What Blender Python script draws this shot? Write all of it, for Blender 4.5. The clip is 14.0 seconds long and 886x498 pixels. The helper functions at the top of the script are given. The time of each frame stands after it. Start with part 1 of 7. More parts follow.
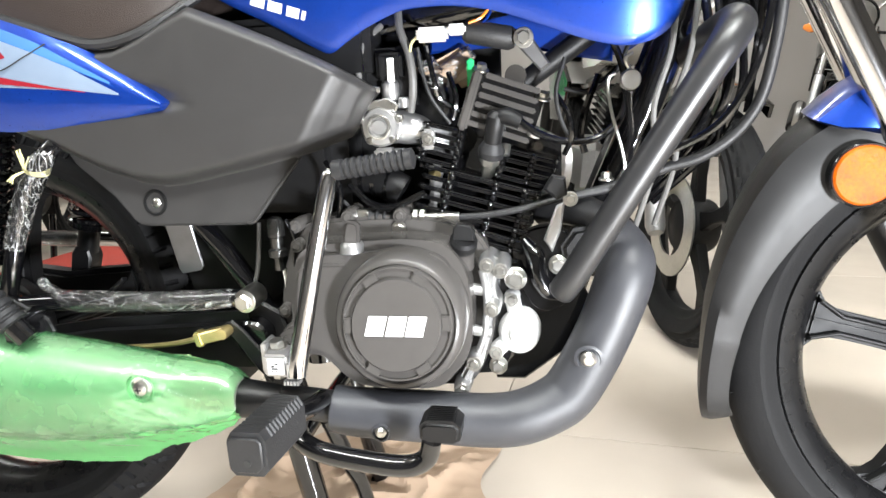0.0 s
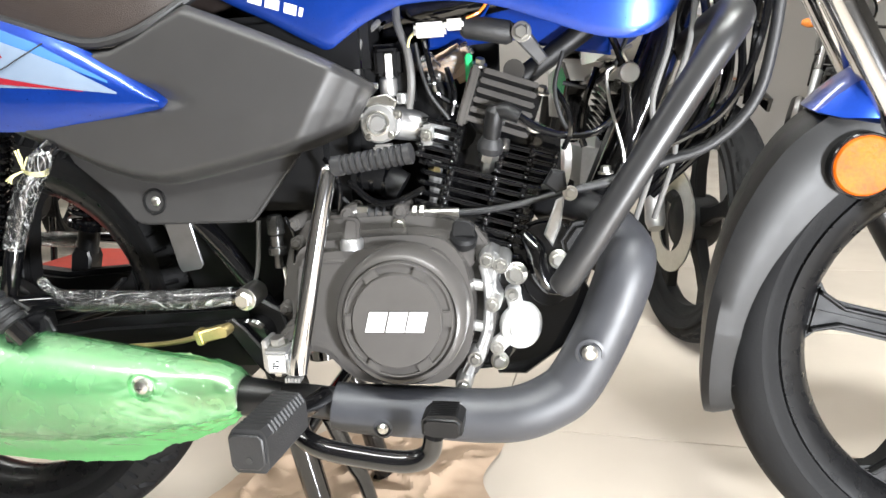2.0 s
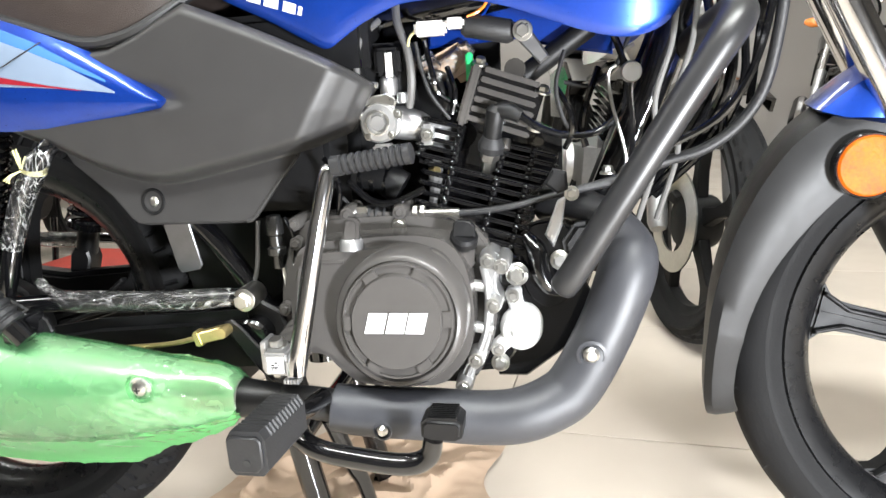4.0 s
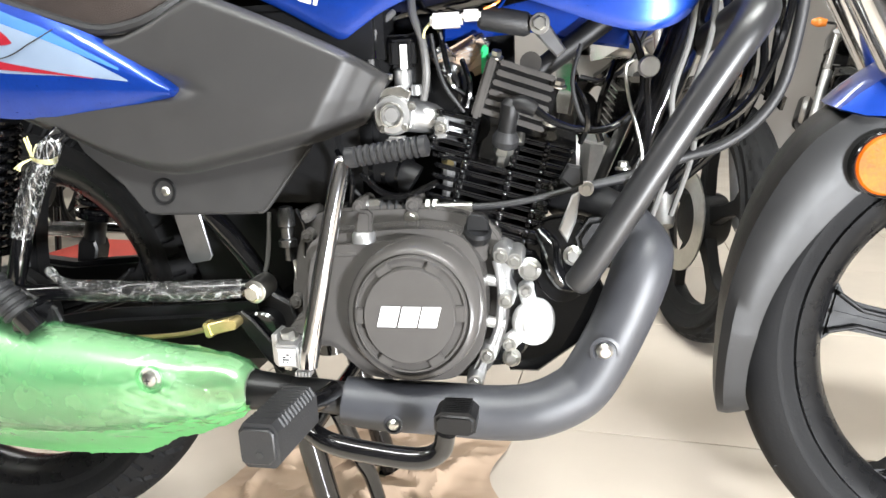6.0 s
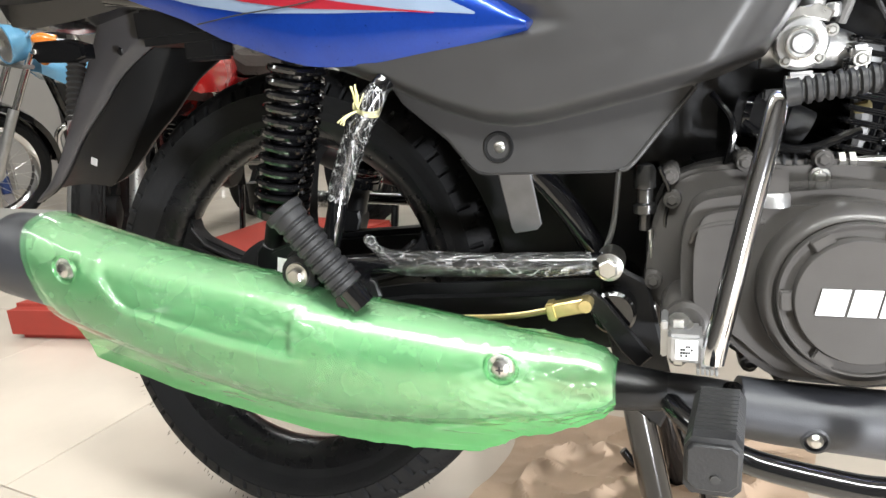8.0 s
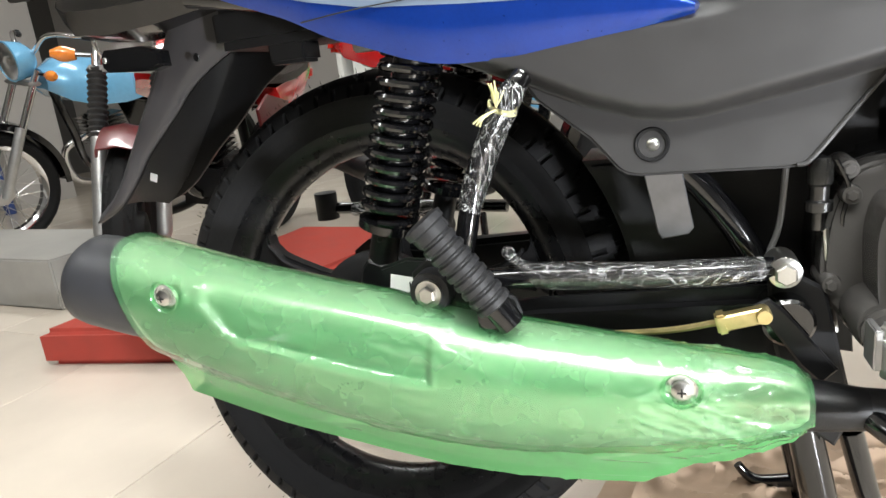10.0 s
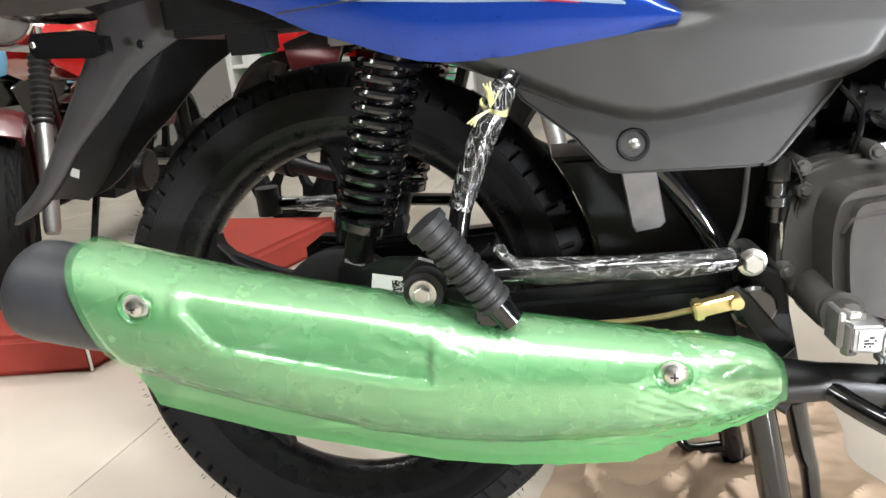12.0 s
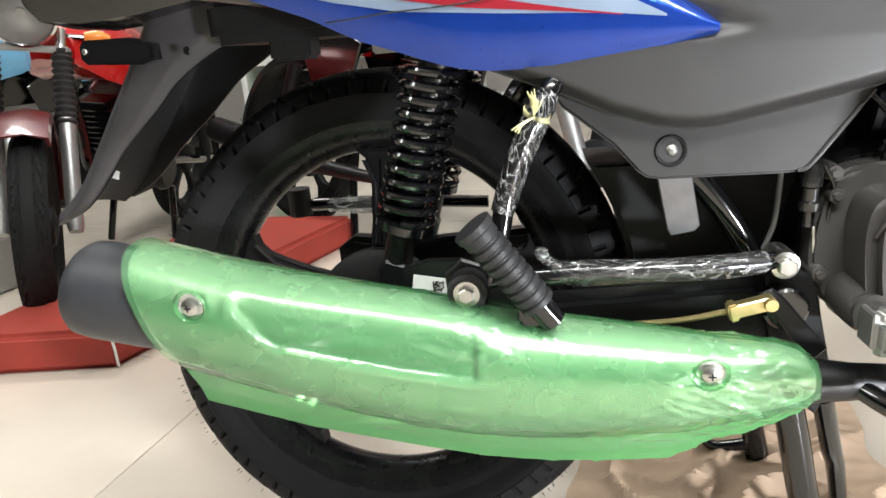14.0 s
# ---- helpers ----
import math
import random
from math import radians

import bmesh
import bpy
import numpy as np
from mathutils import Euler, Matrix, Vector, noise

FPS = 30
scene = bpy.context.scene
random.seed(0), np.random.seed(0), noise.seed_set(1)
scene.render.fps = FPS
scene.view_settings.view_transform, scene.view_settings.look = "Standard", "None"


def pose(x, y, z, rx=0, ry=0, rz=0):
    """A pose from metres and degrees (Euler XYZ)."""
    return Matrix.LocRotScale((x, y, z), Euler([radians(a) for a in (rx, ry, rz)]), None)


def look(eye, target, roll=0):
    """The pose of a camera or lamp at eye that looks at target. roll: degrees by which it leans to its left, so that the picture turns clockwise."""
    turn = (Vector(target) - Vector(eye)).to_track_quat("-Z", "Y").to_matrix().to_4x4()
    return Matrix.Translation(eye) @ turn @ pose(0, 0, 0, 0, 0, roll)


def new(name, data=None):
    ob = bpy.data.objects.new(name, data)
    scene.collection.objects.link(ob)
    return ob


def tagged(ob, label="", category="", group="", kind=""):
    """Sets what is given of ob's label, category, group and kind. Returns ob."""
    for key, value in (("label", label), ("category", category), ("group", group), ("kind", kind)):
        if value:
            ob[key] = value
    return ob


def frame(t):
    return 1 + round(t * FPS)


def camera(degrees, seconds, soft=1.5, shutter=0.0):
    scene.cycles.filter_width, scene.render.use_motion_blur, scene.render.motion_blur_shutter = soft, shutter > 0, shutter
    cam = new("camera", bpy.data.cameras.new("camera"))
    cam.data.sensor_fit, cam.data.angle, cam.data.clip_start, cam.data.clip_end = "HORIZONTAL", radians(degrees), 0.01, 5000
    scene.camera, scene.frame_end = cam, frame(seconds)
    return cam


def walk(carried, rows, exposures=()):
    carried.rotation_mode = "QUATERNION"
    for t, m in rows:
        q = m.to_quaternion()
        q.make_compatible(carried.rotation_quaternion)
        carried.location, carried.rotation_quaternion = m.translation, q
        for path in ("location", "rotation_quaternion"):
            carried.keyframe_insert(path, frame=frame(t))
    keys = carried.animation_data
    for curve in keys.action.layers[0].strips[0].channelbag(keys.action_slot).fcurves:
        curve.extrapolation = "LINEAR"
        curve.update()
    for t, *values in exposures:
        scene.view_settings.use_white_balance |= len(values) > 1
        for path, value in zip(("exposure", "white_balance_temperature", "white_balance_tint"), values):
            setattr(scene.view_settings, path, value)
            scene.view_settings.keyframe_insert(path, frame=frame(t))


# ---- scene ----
cam = camera(69.3, 14.0)
PATH = [
    (0, (0.7517, -0.7868, 0.6181), (0.4207, 1.1267, 0.1396), -2.61),
    (0.5, (0.7526, -0.7868, 0.6181), (0.4196, 1.1271, 0.1426), -2.73),
    (1, (0.7536, -0.7872, 0.6162), (0.4195, 1.1267, 0.1417), -3.03),
    (1.5, (0.7526, -0.7875, 0.6153), (0.4196, 1.1257, 0.1368), -3.13),
    (2, (0.7517, -0.7869, 0.6132), (0.4198, 1.1264, 0.1347), -3.22),
    (2.5, (0.7498, -0.7832, 0.6124), (0.4067, 1.1266, 0.1275), -3.49),
    (3, (0.7507, -0.7800, 0.6136), (0.4107, 1.1308, 0.1306), -3.17),
    (5.5, (0.7536, -0.7829, 0.6093), (0.4186, 1.1307, 0.1339), -3.34),
    (6, (0.7382, -0.7799, 0.6096), (0.4002, 1.1295, 0.1198), -2.46),
    (6.5, (0.6730, -0.7658, 0.6065), (0.2980, 1.1320, 0.0988), -3.81),
    (7, (0.6048, -0.7505, 0.6090), (0.1009, 1.1134, 0.0873), -4.34),
    (7.5, (0.5386, -0.7405, 0.5921), (-0.0752, 1.0910, 0.0734), -4.35),
    (8, (0.4675, -0.7229, 0.5783), (-0.2164, 1.0831, 0.0581), -4.50),
    (8.5, (0.4195, -0.7115, 0.5719), (-0.3274, 1.0717, 0.0598), -5.40),
    (8.7, (0.4022, -0.7111, 0.5738), (-0.3549, 1.0716, 0.0751), -5.86),
    (10.8, (0.2717, -0.7123, 0.5907), (-0.2063, 1.1517, 0.0454), -5.29),
    (11, (0.2592, -0.7165, 0.5936), (-0.1498, 1.1605, 0.0372), -4.65),
    (11.5, (0.2429, -0.7236, 0.5972), (-0.1001, 1.1588, 0.0150), -4.83),
    (12, (0.2237, -0.7317, 0.6049), (-0.0963, 1.1526, 0.0161), -5.08),
    (12.5, (0.2054, -0.7433, 0.6104), (-0.0656, 1.1471, 0.0161), -4.87),
    (13, (0.1930, -0.7553, 0.6140), (-0.1040, 1.1296, 0.0149), -4.94),
    (13.5, (0.1930, -0.7565, 0.6173), (-0.1111, 1.1189, -0.0075), -5.50),
    (14, (0.1910, -0.7544, 0.6178), (-0.1420, 1.1260, 0.0237), -4.97),
]
walk(cam, [(t, look(eye, target, roll)) for t, eye, target, roll in PATH], exposures=((0.0, 0.16), (6.0, 0.16), (7.2, 0.10), (8.5, -0.11), (14.0, -0.17)))

# ---- world and lights ----
FLOOR = 0.0
world = bpy.data.worlds.new("showroom_air")
scene.world = world
world.use_nodes = True
world.node_tree.nodes["Background"].inputs[0].default_value = (0.9, 0.95, 1.0, 1)
world.node_tree.nodes["Background"].inputs[1].default_value = 0.015


def area(name, eye, target, sx, sy, watts, colour=(0.965, 1.0, 0.98)):
    d = bpy.data.lights.new(name, "AREA")
    d.shape, d.size, d.size_y, d.energy, d.color = "RECTANGLE", sx, sy, watts, colour
    ob = new(name, d)
    ob.matrix_world = look(eye, target)
    return ob


LAMPS = [(0.2, -1.15, 1.3, 0.3), (1.4, -1.5, 1.3, 0.3), (-2.2, -1.0, 1.3, 0.3), (0.6, 0.9, 1.3, 0.3), (-1.6, 1.7, 1.3, 0.3), (2.0, 1.9, 1.3, 0.3), (0.2, 3.3, 1.3, 0.3)]
WATTS = [44, 130, 26, 12, 40, 20, 14]
CEIL = 2.9
for (lx, ly, sx, sy), w in zip(LAMPS, WATTS):
    area("ceiling_lamp_light", (lx, ly, CEIL - 0.06), (lx, ly + 0.0001, 0), sx, sy, w)
# an unseen lamp added for the low cool light from front right, aimed at the engine
LOW_LAMP = (1.55, -1.30, 0.30)
area("added_low_light", LOW_LAMP, (0.80, 0.0, 0.40), 0.18, 0.12, 66, (0.93, 0.96, 1.0))


# ---- materials ----
def material(name, base, rough=0.5, metal=0.0, vary=0.12, scale=30.0, bump=0.0, bump_scale=400.0, coat=0.0, spec=0.5, tint=None):
    m = bpy.data.materials.new(name)
    m.use_nodes = True
    nt = m.node_tree
    b = nt.nodes["Principled BSDF"]
    b.inputs["Roughness"].default_value = rough
    b.inputs["Metallic"].default_value = metal
    b.inputs["Coat Weight"].default_value = coat
    b.inputs["Coat Roughness"].default_value = 0.06
    b.inputs["Specular IOR Level"].default_value = spec
    co = nt.nodes.new("ShaderNodeTexCoord")
    n1 = nt.nodes.new("ShaderNodeTexNoise")
    n1.inputs["Scale"].default_value, n1.inputs["Detail"].default_value = scale, 5.0
    n2 = nt.nodes.new("ShaderNodeTexNoise")
    n2.inputs["Scale"].default_value, n2.inputs["Detail"].default_value = scale * 0.17, 2.0
    nt.links.new(co.outputs["Object"], n1.inputs["Vector"])
    nt.links.new(co.outputs["Object"], n2.inputs["Vector"])
    add = nt.nodes.new("ShaderNodeMath")
    add.operation = "ADD"
    nt.links.new(n1.outputs[0], add.inputs[0])
    nt.links.new(n2.outputs[0], add.inputs[1])
    ramp = nt.nodes.new("ShaderNodeValToRGB")
    c0 = [max(0.0, c * (1 - vary)) for c in base]
    c1 = [min(1.0, c * (1 + vary)) for c in (tint or base)]
    ramp.color_ramp.elements[0].position, ramp.color_ramp.elements[1].position = 0.3, 0.7
    ramp.color_ramp.elements[0].color, ramp.color_ramp.elements[1].color = (*c0, 1), (*c1, 1)
    half = nt.nodes.new("ShaderNodeMath")
    half.operation = "MULTIPLY"
    half.inputs[1].default_value = 0.5
    nt.links.new(add.outputs[0], half.inputs[0])
    nt.links.new(half.outputs[0], ramp.inputs[0])
    nt.links.new(ramp.outputs[0], b.inputs["Base Color"])
    mr = nt.nodes.new("ShaderNodeMapRange")
    mr.inputs[3].default_value, mr.inputs[4].default_value = max(0.02, rough * 0.8), min(1.0, rough * 1.2)
    nt.links.new(n1.outputs[0], mr.inputs[0])
    nt.links.new(mr.outputs[0], b.inputs["Roughness"])
    if bump > 0:
        n3 = nt.nodes.new("ShaderNodeTexNoise")
        n3.inputs["Scale"].default_value, n3.inputs["Detail"].default_value = bump_scale, 3.0
        nt.links.new(co.outputs["Object"], n3.inputs["Vector"])
        bp = nt.nodes.new("ShaderNodeBump")
        bp.inputs["Strength"].default_value, bp.inputs["Distance"].default_value = bump, 0.002
        nt.links.new(n3.outputs[0], bp.inputs["Height"])
        nt.links.new(bp.outputs[0], b.inputs["Normal"])
    return m


RUBBER = material("tyre_rubber", (0.0085, 0.0085, 0.009), 0.7, 0, 0.3, 40, 0.2, 300, spec=0.2)
GRIP = material("ribbed_rubber", (0.018, 0.018, 0.019), 0.5, 0, 0.25, 80, 0.2, 500, spec=0.4)
BLACK = material("gloss_black_paint", (0.0035, 0.0035, 0.004), 0.12, 0, 0.3, 25, 0.05, 120, coat=0.6, spec=0.5)
SATIN = material("satin_black_paint", (0.006, 0.006, 0.0065), 0.38, 0, 0.3, 40, 0.1, 500, spec=0.32)
ALLOY_BLACK = material("black_cast_alloy", (0.007, 0.007, 0.0075), 0.5, 0, 0.25, 50, 0.12, 600, spec=0.2)
RIM_BLACK = material("gloss_black_rim_paint", (0.006, 0.006, 0.0065), 0.28, 0, 0.25, 50, 0.05, 400, spec=0.4)
MATT_PIPE = material("matt_black_heatproof_paint", (0.032, 0.033, 0.038), 0.46, 0.0, 0.15, 60, 0.12, 900)
PIPE_BLACK = material("black_heatproof_paint", (0.012, 0.012, 0.013), 0.45, 0.0, 0.15, 60, 0.12, 900)
PLASTIC = material("grey_textured_plastic", (0.029, 0.028, 0.028), 0.46, 0, 0.08, 60, 0.10, 1600)
GUARD_PLASTIC = material("black_satin_plastic", (0.012, 0.012, 0.0125), 0.45, 0, 0.1, 60, 0.10, 1600, spec=0.3)
# lighter copy of the grey plastic, for the light on the rear mudguard
LIT_PLASTIC = material("lit_grey_plastic", (0.052, 0.049, 0.052), 0.38, 0, 0.08, 60, 0.08, 1600)
PLASTIC_DARK = material("dark_moulded_plastic", (0.007, 0.007, 0.0075), 0.45, 0, 0.15, 60, 0.15, 1000, spec=0.3)
COVER = material("engine_cover_paint", (0.064, 0.060, 0.057), 0.22, 0.0, 0.08, 50, 0.06, 900, spec=0.25)
FIN = material("black_fin_paint", (0.004, 0.004, 0.0045), 0.16, 0, 0.3, 60, 0.25, 120, coat=1.0, spec=0.3)
FIN.node_tree.nodes["Principled BSDF"].inputs["Coat Roughness"].default_value = 0.06
FIN.node_tree.nodes["Principled BSDF"].inputs["Coat IOR"].default_value = 1.55
HEAD = material("cylinder_head_cover_paint", (0.038, 0.035, 0.032), 0.34, 0.3, 0.15, 60, 0.05, 900)
BLUE = material("blue_metallic_paint", (0.004, 0.040, 0.30), 0.30, 0.55, 0.10, 300, 0, 1, coat=0.8, spec=0.4)
BLUE_LIGHT = material("pale_blue_decal", (0.05, 0.17, 0.42), 0.25, 0.2, 0.12, 20, coat=1.0)
SILVER_DECAL = material("silver_blue_decal", (0.24, 0.31, 0.42), 0.3, 0.3, 0.15, 14, coat=1.0)
WHITE_DECAL = material("cream_white_decal", (0.58, 0.54, 0.48), 0.3, 0, 0.05, 20, coat=1.0)
RED_DECAL = material("red_decal", (0.24, 0.010, 0.020), 0.3, 0, 0.1, 20, coat=1.0)
CHROME = material("chrome_plate", (0.72, 0.72, 0.74), 0.10, 1.0, 0.05, 20)
STEEL = material("zinc_plated_steel", (0.58, 0.57, 0.54), 0.3, 1.0, 0.12, 120, 0.1, 500)
CAST = material("bare_cast_aluminium", (0.50, 0.50, 0.50), 0.36, 0.85, 0.12, 90, 0.15, 700)
# the bare aluminium made paler, for the strong light on the starter
STARTER = material("bright_lit_aluminium", (0.72, 0.72, 0.71), 0.45, 0.35, 0.08, 90, 0.1, 500)
SWITCH = material("dark_plated_steel", (0.12, 0.12, 0.12), 0.25, 0.9, 0.15, 60)
SHEET = material("dull_sheet_steel", (0.25, 0.25, 0.26), 0.34, 0.9, 0.15, 60, 0.05, 500)
BRASS = material("yellow_passivated_steel", (0.62, 0.50, 0.24), 0.32, 0.9, 0.15, 120, 0.1, 300)
GREY_HOSE = material("grey_rubber_hose", (0.11, 0.108, 0.105), 0.5, 0, 0.12, 60, 0.1, 300)
SEAT = material("seat_vinyl", (0.030, 0.022, 0.019), 0.5, 0, 0.15, 60, 0.4, 700)
WHITE_PLASTIC = material("white_plastic", (0.72, 0.70, 0.66), 0.45, 0, 0.08, 60)
AMBER = material("amber_reflector", (0.37, 0.068, 0.001), 0.45, 0, 0.45, 220, 0.3, 260, spec=0.1)
RED_LENS = material("red_lens", (0.65, 0.02, 0.01), 0.15, 0, 0.1, 200, coat=1.0)
ORANGE_LENS = material("orange_lens", (0.85, 0.25, 0.03), 0.2, 0, 0.1, 200, coat=1.0)
STRING = material("yellow_nylon_string", (0.72, 0.68, 0.34), 0.6, 0, 0.15, 200)
LABEL = material("white_paper_label", (0.78, 0.77, 0.75), 0.6, 0, 0.04, 60)
INK = material("black_print", (0.02, 0.02, 0.02), 0.6, 0, 0.1, 60)
WHITE_PAINT = material("white_enamel", (0.80, 0.80, 0.80), 0.35, 0, 0.03, 60)
GREEN_TAG = material("green_plastic_tape", (0.02, 0.50, 0.16), 0.4, 0, 0.1, 60)
PURPLE_TAG = material("purple_plastic_tape", (0.30, 0.05, 0.65), 0.4, 0, 0.1, 60)
RED_PAINT = material("red_tank_paint", (0.55, 0.012, 0.012), 0.22, 0.1, 0.08, 200, coat=1.0)
SKY_PAINT = material("pale_blue_tank_paint", (0.16, 0.42, 0.66), 0.25, 0.1, 0.08, 200, coat=1.0)
WHITE_TANK = material("white_tank_paint", (0.75, 0.75, 0.73), 0.25, 0, 0.05, 100, coat=1.0)
CARPET = material("red_carpet", (0.30, 0.035, 0.022), 0.85, 0, 0.22, 18, 0.5, 500)
LEDGE = material("grey_painted_board", (0.30, 0.29, 0.27), 0.6, 0, 0.15, 12, 0.1, 200)
WALL = material("cream_wall_paint", (0.46, 0.44, 0.42), 0.7, 0, 0.05, 3, 0.08, 200)
CEILING = material("white_ceiling_board", (0.78, 0.77, 0.75), 0.75, 0, 0.04, 3)
# for walls mostly out of view, made dark to cut bounced light and reflections
LOW_BOUNCE_WALL = material("low_bounce_wall_paint", (0.09, 0.085, 0.08), 0.7, 0, 0.06, 3, 0.08, 200)
GUARD_PAINT = material("semi_gloss_black_powder_coat", (0.017, 0.017, 0.018), 0.36, 0, 0.12, 30, 0.05, 900)
NAVY = material("navy_painted_metal", (0.03, 0.06, 0.20), 0.4, 0, 0.1, 20)
KRAFT = material("brown_kraft_paper", (0.47, 0.34, 0.24), 0.7, 0, 0.18, 9, 0.3, 60)
CARD = material("white_carton", (0.70, 0.70, 0.68), 0.6, 0, 0.06, 20)
TILE = material("cream_vitrified_tile", (0.57, 0.505, 0.43), 0.22, 0, 0.10, 5, 0.02, 40, spec=0.4)
GROUT = material("tile_grout", (0.34, 0.28, 0.22), 0.8, 0, 0.15, 60)
REFLECTOR_BOWL = material("headlamp_bowl", (0.85, 0.85, 0.85), 0.32, 0.8, 0.1, 60)


def glow(name, colour, strength):
    m = bpy.data.materials.new(name)
    m.use_nodes = True
    b = m.node_tree.nodes["Principled BSDF"]
    b.inputs["Emission Color"].default_value = (*colour, 1)
    b.inputs["Emission Strength"].default_value = strength
    return m


DIFFUSER = glow("lit_diffuser", (1.0, 0.97, 0.92), 6.0)


def clear(name, base, rough=0.0, ior=1.45):
    m = bpy.data.materials.new(name)
    m.use_nodes = True
    b = m.node_tree.nodes["Principled BSDF"]
    b.inputs["Base Color"].default_value = (*base, 1)
    b.inputs["Roughness"].default_value = rough
    b.inputs["IOR"].default_value = ior
    b.inputs["Transmission Weight"].default_value = 1.0
    return m


GLASS = clear("clear_glass", (1, 1, 1))


def film_material(name, through_tint, body, milky, bump, scale, stretch=(1, 1, 1), low=0.3, least=None, ridged=True, crinkle_glints=False, whiten=None):
    """Thin crinkled wrapping film: part clear, part milky, with a gloss."""
    m = bpy.data.materials.new(name)
    m.use_nodes = True
    nt = m.node_tree
    b = nt.nodes["Principled BSDF"]
    b.inputs["Base Color"].default_value = (*body, 1)
    b.inputs["Roughness"].default_value = 0.16
    b.inputs["Coat Weight"].default_value = 0.6
    b.inputs["Coat Roughness"].default_value = 0.05
    tr = nt.nodes.new("ShaderNodeBsdfTransparent")
    tr.inputs[0].default_value = (*through_tint, 1)
    co = nt.nodes.new("ShaderNodeTexCoord")
    mp = nt.nodes.new("ShaderNodeMapping")
    mp.inputs["Scale"].default_value = stretch
    n = nt.nodes.new("ShaderNodeTexNoise")
    n.inputs["Scale"].default_value, n.inputs["Detail"].default_value, n.inputs["Distortion"].default_value = scale, 4.0, 0.8
    if ridged:
        n.noise_type = "RIDGED_MULTIFRACTAL"
    nt.links.new(co.outputs["Object"], mp.inputs[0])
    nt.links.new(mp.outputs[0], n.inputs["Vector"])
    mr = nt.nodes.new("ShaderNodeMapRange")
    mr.inputs[1].default_value, mr.inputs[2].default_value = low, 0.7
    mr.inputs[3].default_value, mr.inputs[4].default_value = milky * 0.75 if least is None else least, min(1.0, milky * 1.25)
    nt.links.new(n.outputs[0], mr.inputs[0])
    bp = nt.nodes.new("ShaderNodeBump")
    bp.inputs["Strength"].default_value, bp.inputs["Distance"].default_value = bump, 0.004
    nt.links.new(n.outputs[0], bp.inputs["Height"])
    nt.links.new(bp.outputs[0], b.inputs["Normal"])
    mix = nt.nodes.new("ShaderNodeMixShader")
    if crinkle_glints:
        # white crinkle lines, glints painted in, crowded in some places and missing in others
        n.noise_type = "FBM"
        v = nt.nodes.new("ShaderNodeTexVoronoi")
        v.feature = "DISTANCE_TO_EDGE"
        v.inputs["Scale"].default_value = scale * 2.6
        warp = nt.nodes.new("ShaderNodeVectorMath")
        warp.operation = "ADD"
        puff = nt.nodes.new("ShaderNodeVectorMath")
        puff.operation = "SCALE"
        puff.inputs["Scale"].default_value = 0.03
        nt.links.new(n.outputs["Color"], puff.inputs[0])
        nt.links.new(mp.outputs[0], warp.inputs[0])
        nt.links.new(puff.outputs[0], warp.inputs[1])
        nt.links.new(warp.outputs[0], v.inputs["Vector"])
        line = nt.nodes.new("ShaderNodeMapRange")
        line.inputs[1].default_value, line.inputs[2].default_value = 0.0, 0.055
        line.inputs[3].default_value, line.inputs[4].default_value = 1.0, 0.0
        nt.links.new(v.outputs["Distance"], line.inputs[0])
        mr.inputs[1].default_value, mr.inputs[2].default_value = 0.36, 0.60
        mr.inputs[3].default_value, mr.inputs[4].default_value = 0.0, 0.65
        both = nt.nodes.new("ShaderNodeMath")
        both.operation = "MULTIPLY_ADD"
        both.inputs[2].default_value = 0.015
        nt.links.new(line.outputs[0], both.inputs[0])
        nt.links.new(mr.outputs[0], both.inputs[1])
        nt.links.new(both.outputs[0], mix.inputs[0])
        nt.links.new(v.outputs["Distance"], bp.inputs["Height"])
    else:
        nt.links.new(mr.outputs[0], mix.inputs[0])
    nt.links.new(tr.outputs[0], mix.inputs[1])
    if whiten:
        lucent = nt.nodes.new("ShaderNodeBsdfTranslucent")
        lucent.inputs[0].default_value = (*body, 1)
        skin = nt.nodes.new("ShaderNodeMixShader")
        skin.inputs[0].default_value = 0.4
        nt.links.new(b.outputs[0], skin.inputs[1])
        nt.links.new(lucent.outputs[0], skin.inputs[2])
        nt.links.new(skin.outputs[0], mix.inputs[2])
    else:
        nt.links.new(b.outputs[0], mix.inputs[2])
    if whiten:
        # long pale crease streaks in random patches, with the film's white glints painted in
        mp2 = nt.nodes.new("ShaderNodeMapping")
        mp2.inputs["Rotation"].default_value = (0, radians(-24), 0)
        mp2.inputs["Scale"].default_value = (4, 20, 64)
        nt.links.new(co.outputs["Object"], mp2.inputs[0])
        v = nt.nodes.new("ShaderNodeTexVoronoi")
        v.feature = "DISTANCE_TO_EDGE"
        v.inputs["Scale"].default_value = 1.0
        n2 = nt.nodes.new("ShaderNodeTexNoise")
        n2.inputs["Scale"].default_value, n2.inputs["Detail"].default_value = 0.9, 3.0
        nt.links.new(mp2.outputs[0], n2.inputs["Vector"])
        warp = nt.nodes.new("ShaderNodeVectorMath")
        warp.operation = "MULTIPLY_ADD"
        warp.inputs[1].default_value = (0.7, 0.7, 0.7)
        nt.links.new(n2.outputs["Color"], warp.inputs[0])
        nt.links.new(mp2.outputs[0], warp.inputs[2])
        nt.links.new(warp.outputs[0], v.inputs["Vector"])
        line = nt.nodes.new("ShaderNodeMapRange")
        line.inputs[1].default_value, line.inputs[2].default_value = 0.0, 0.04
        line.inputs[3].default_value, line.inputs[4].default_value = 1.0, 0.0
        nt.links.new(v.outputs["Distance"], line.inputs[0])
        n3 = nt.nodes.new("ShaderNodeTexNoise")
        n3.inputs["Scale"].default_value, n3.inputs["Detail"].default_value = 11.0, 3.0
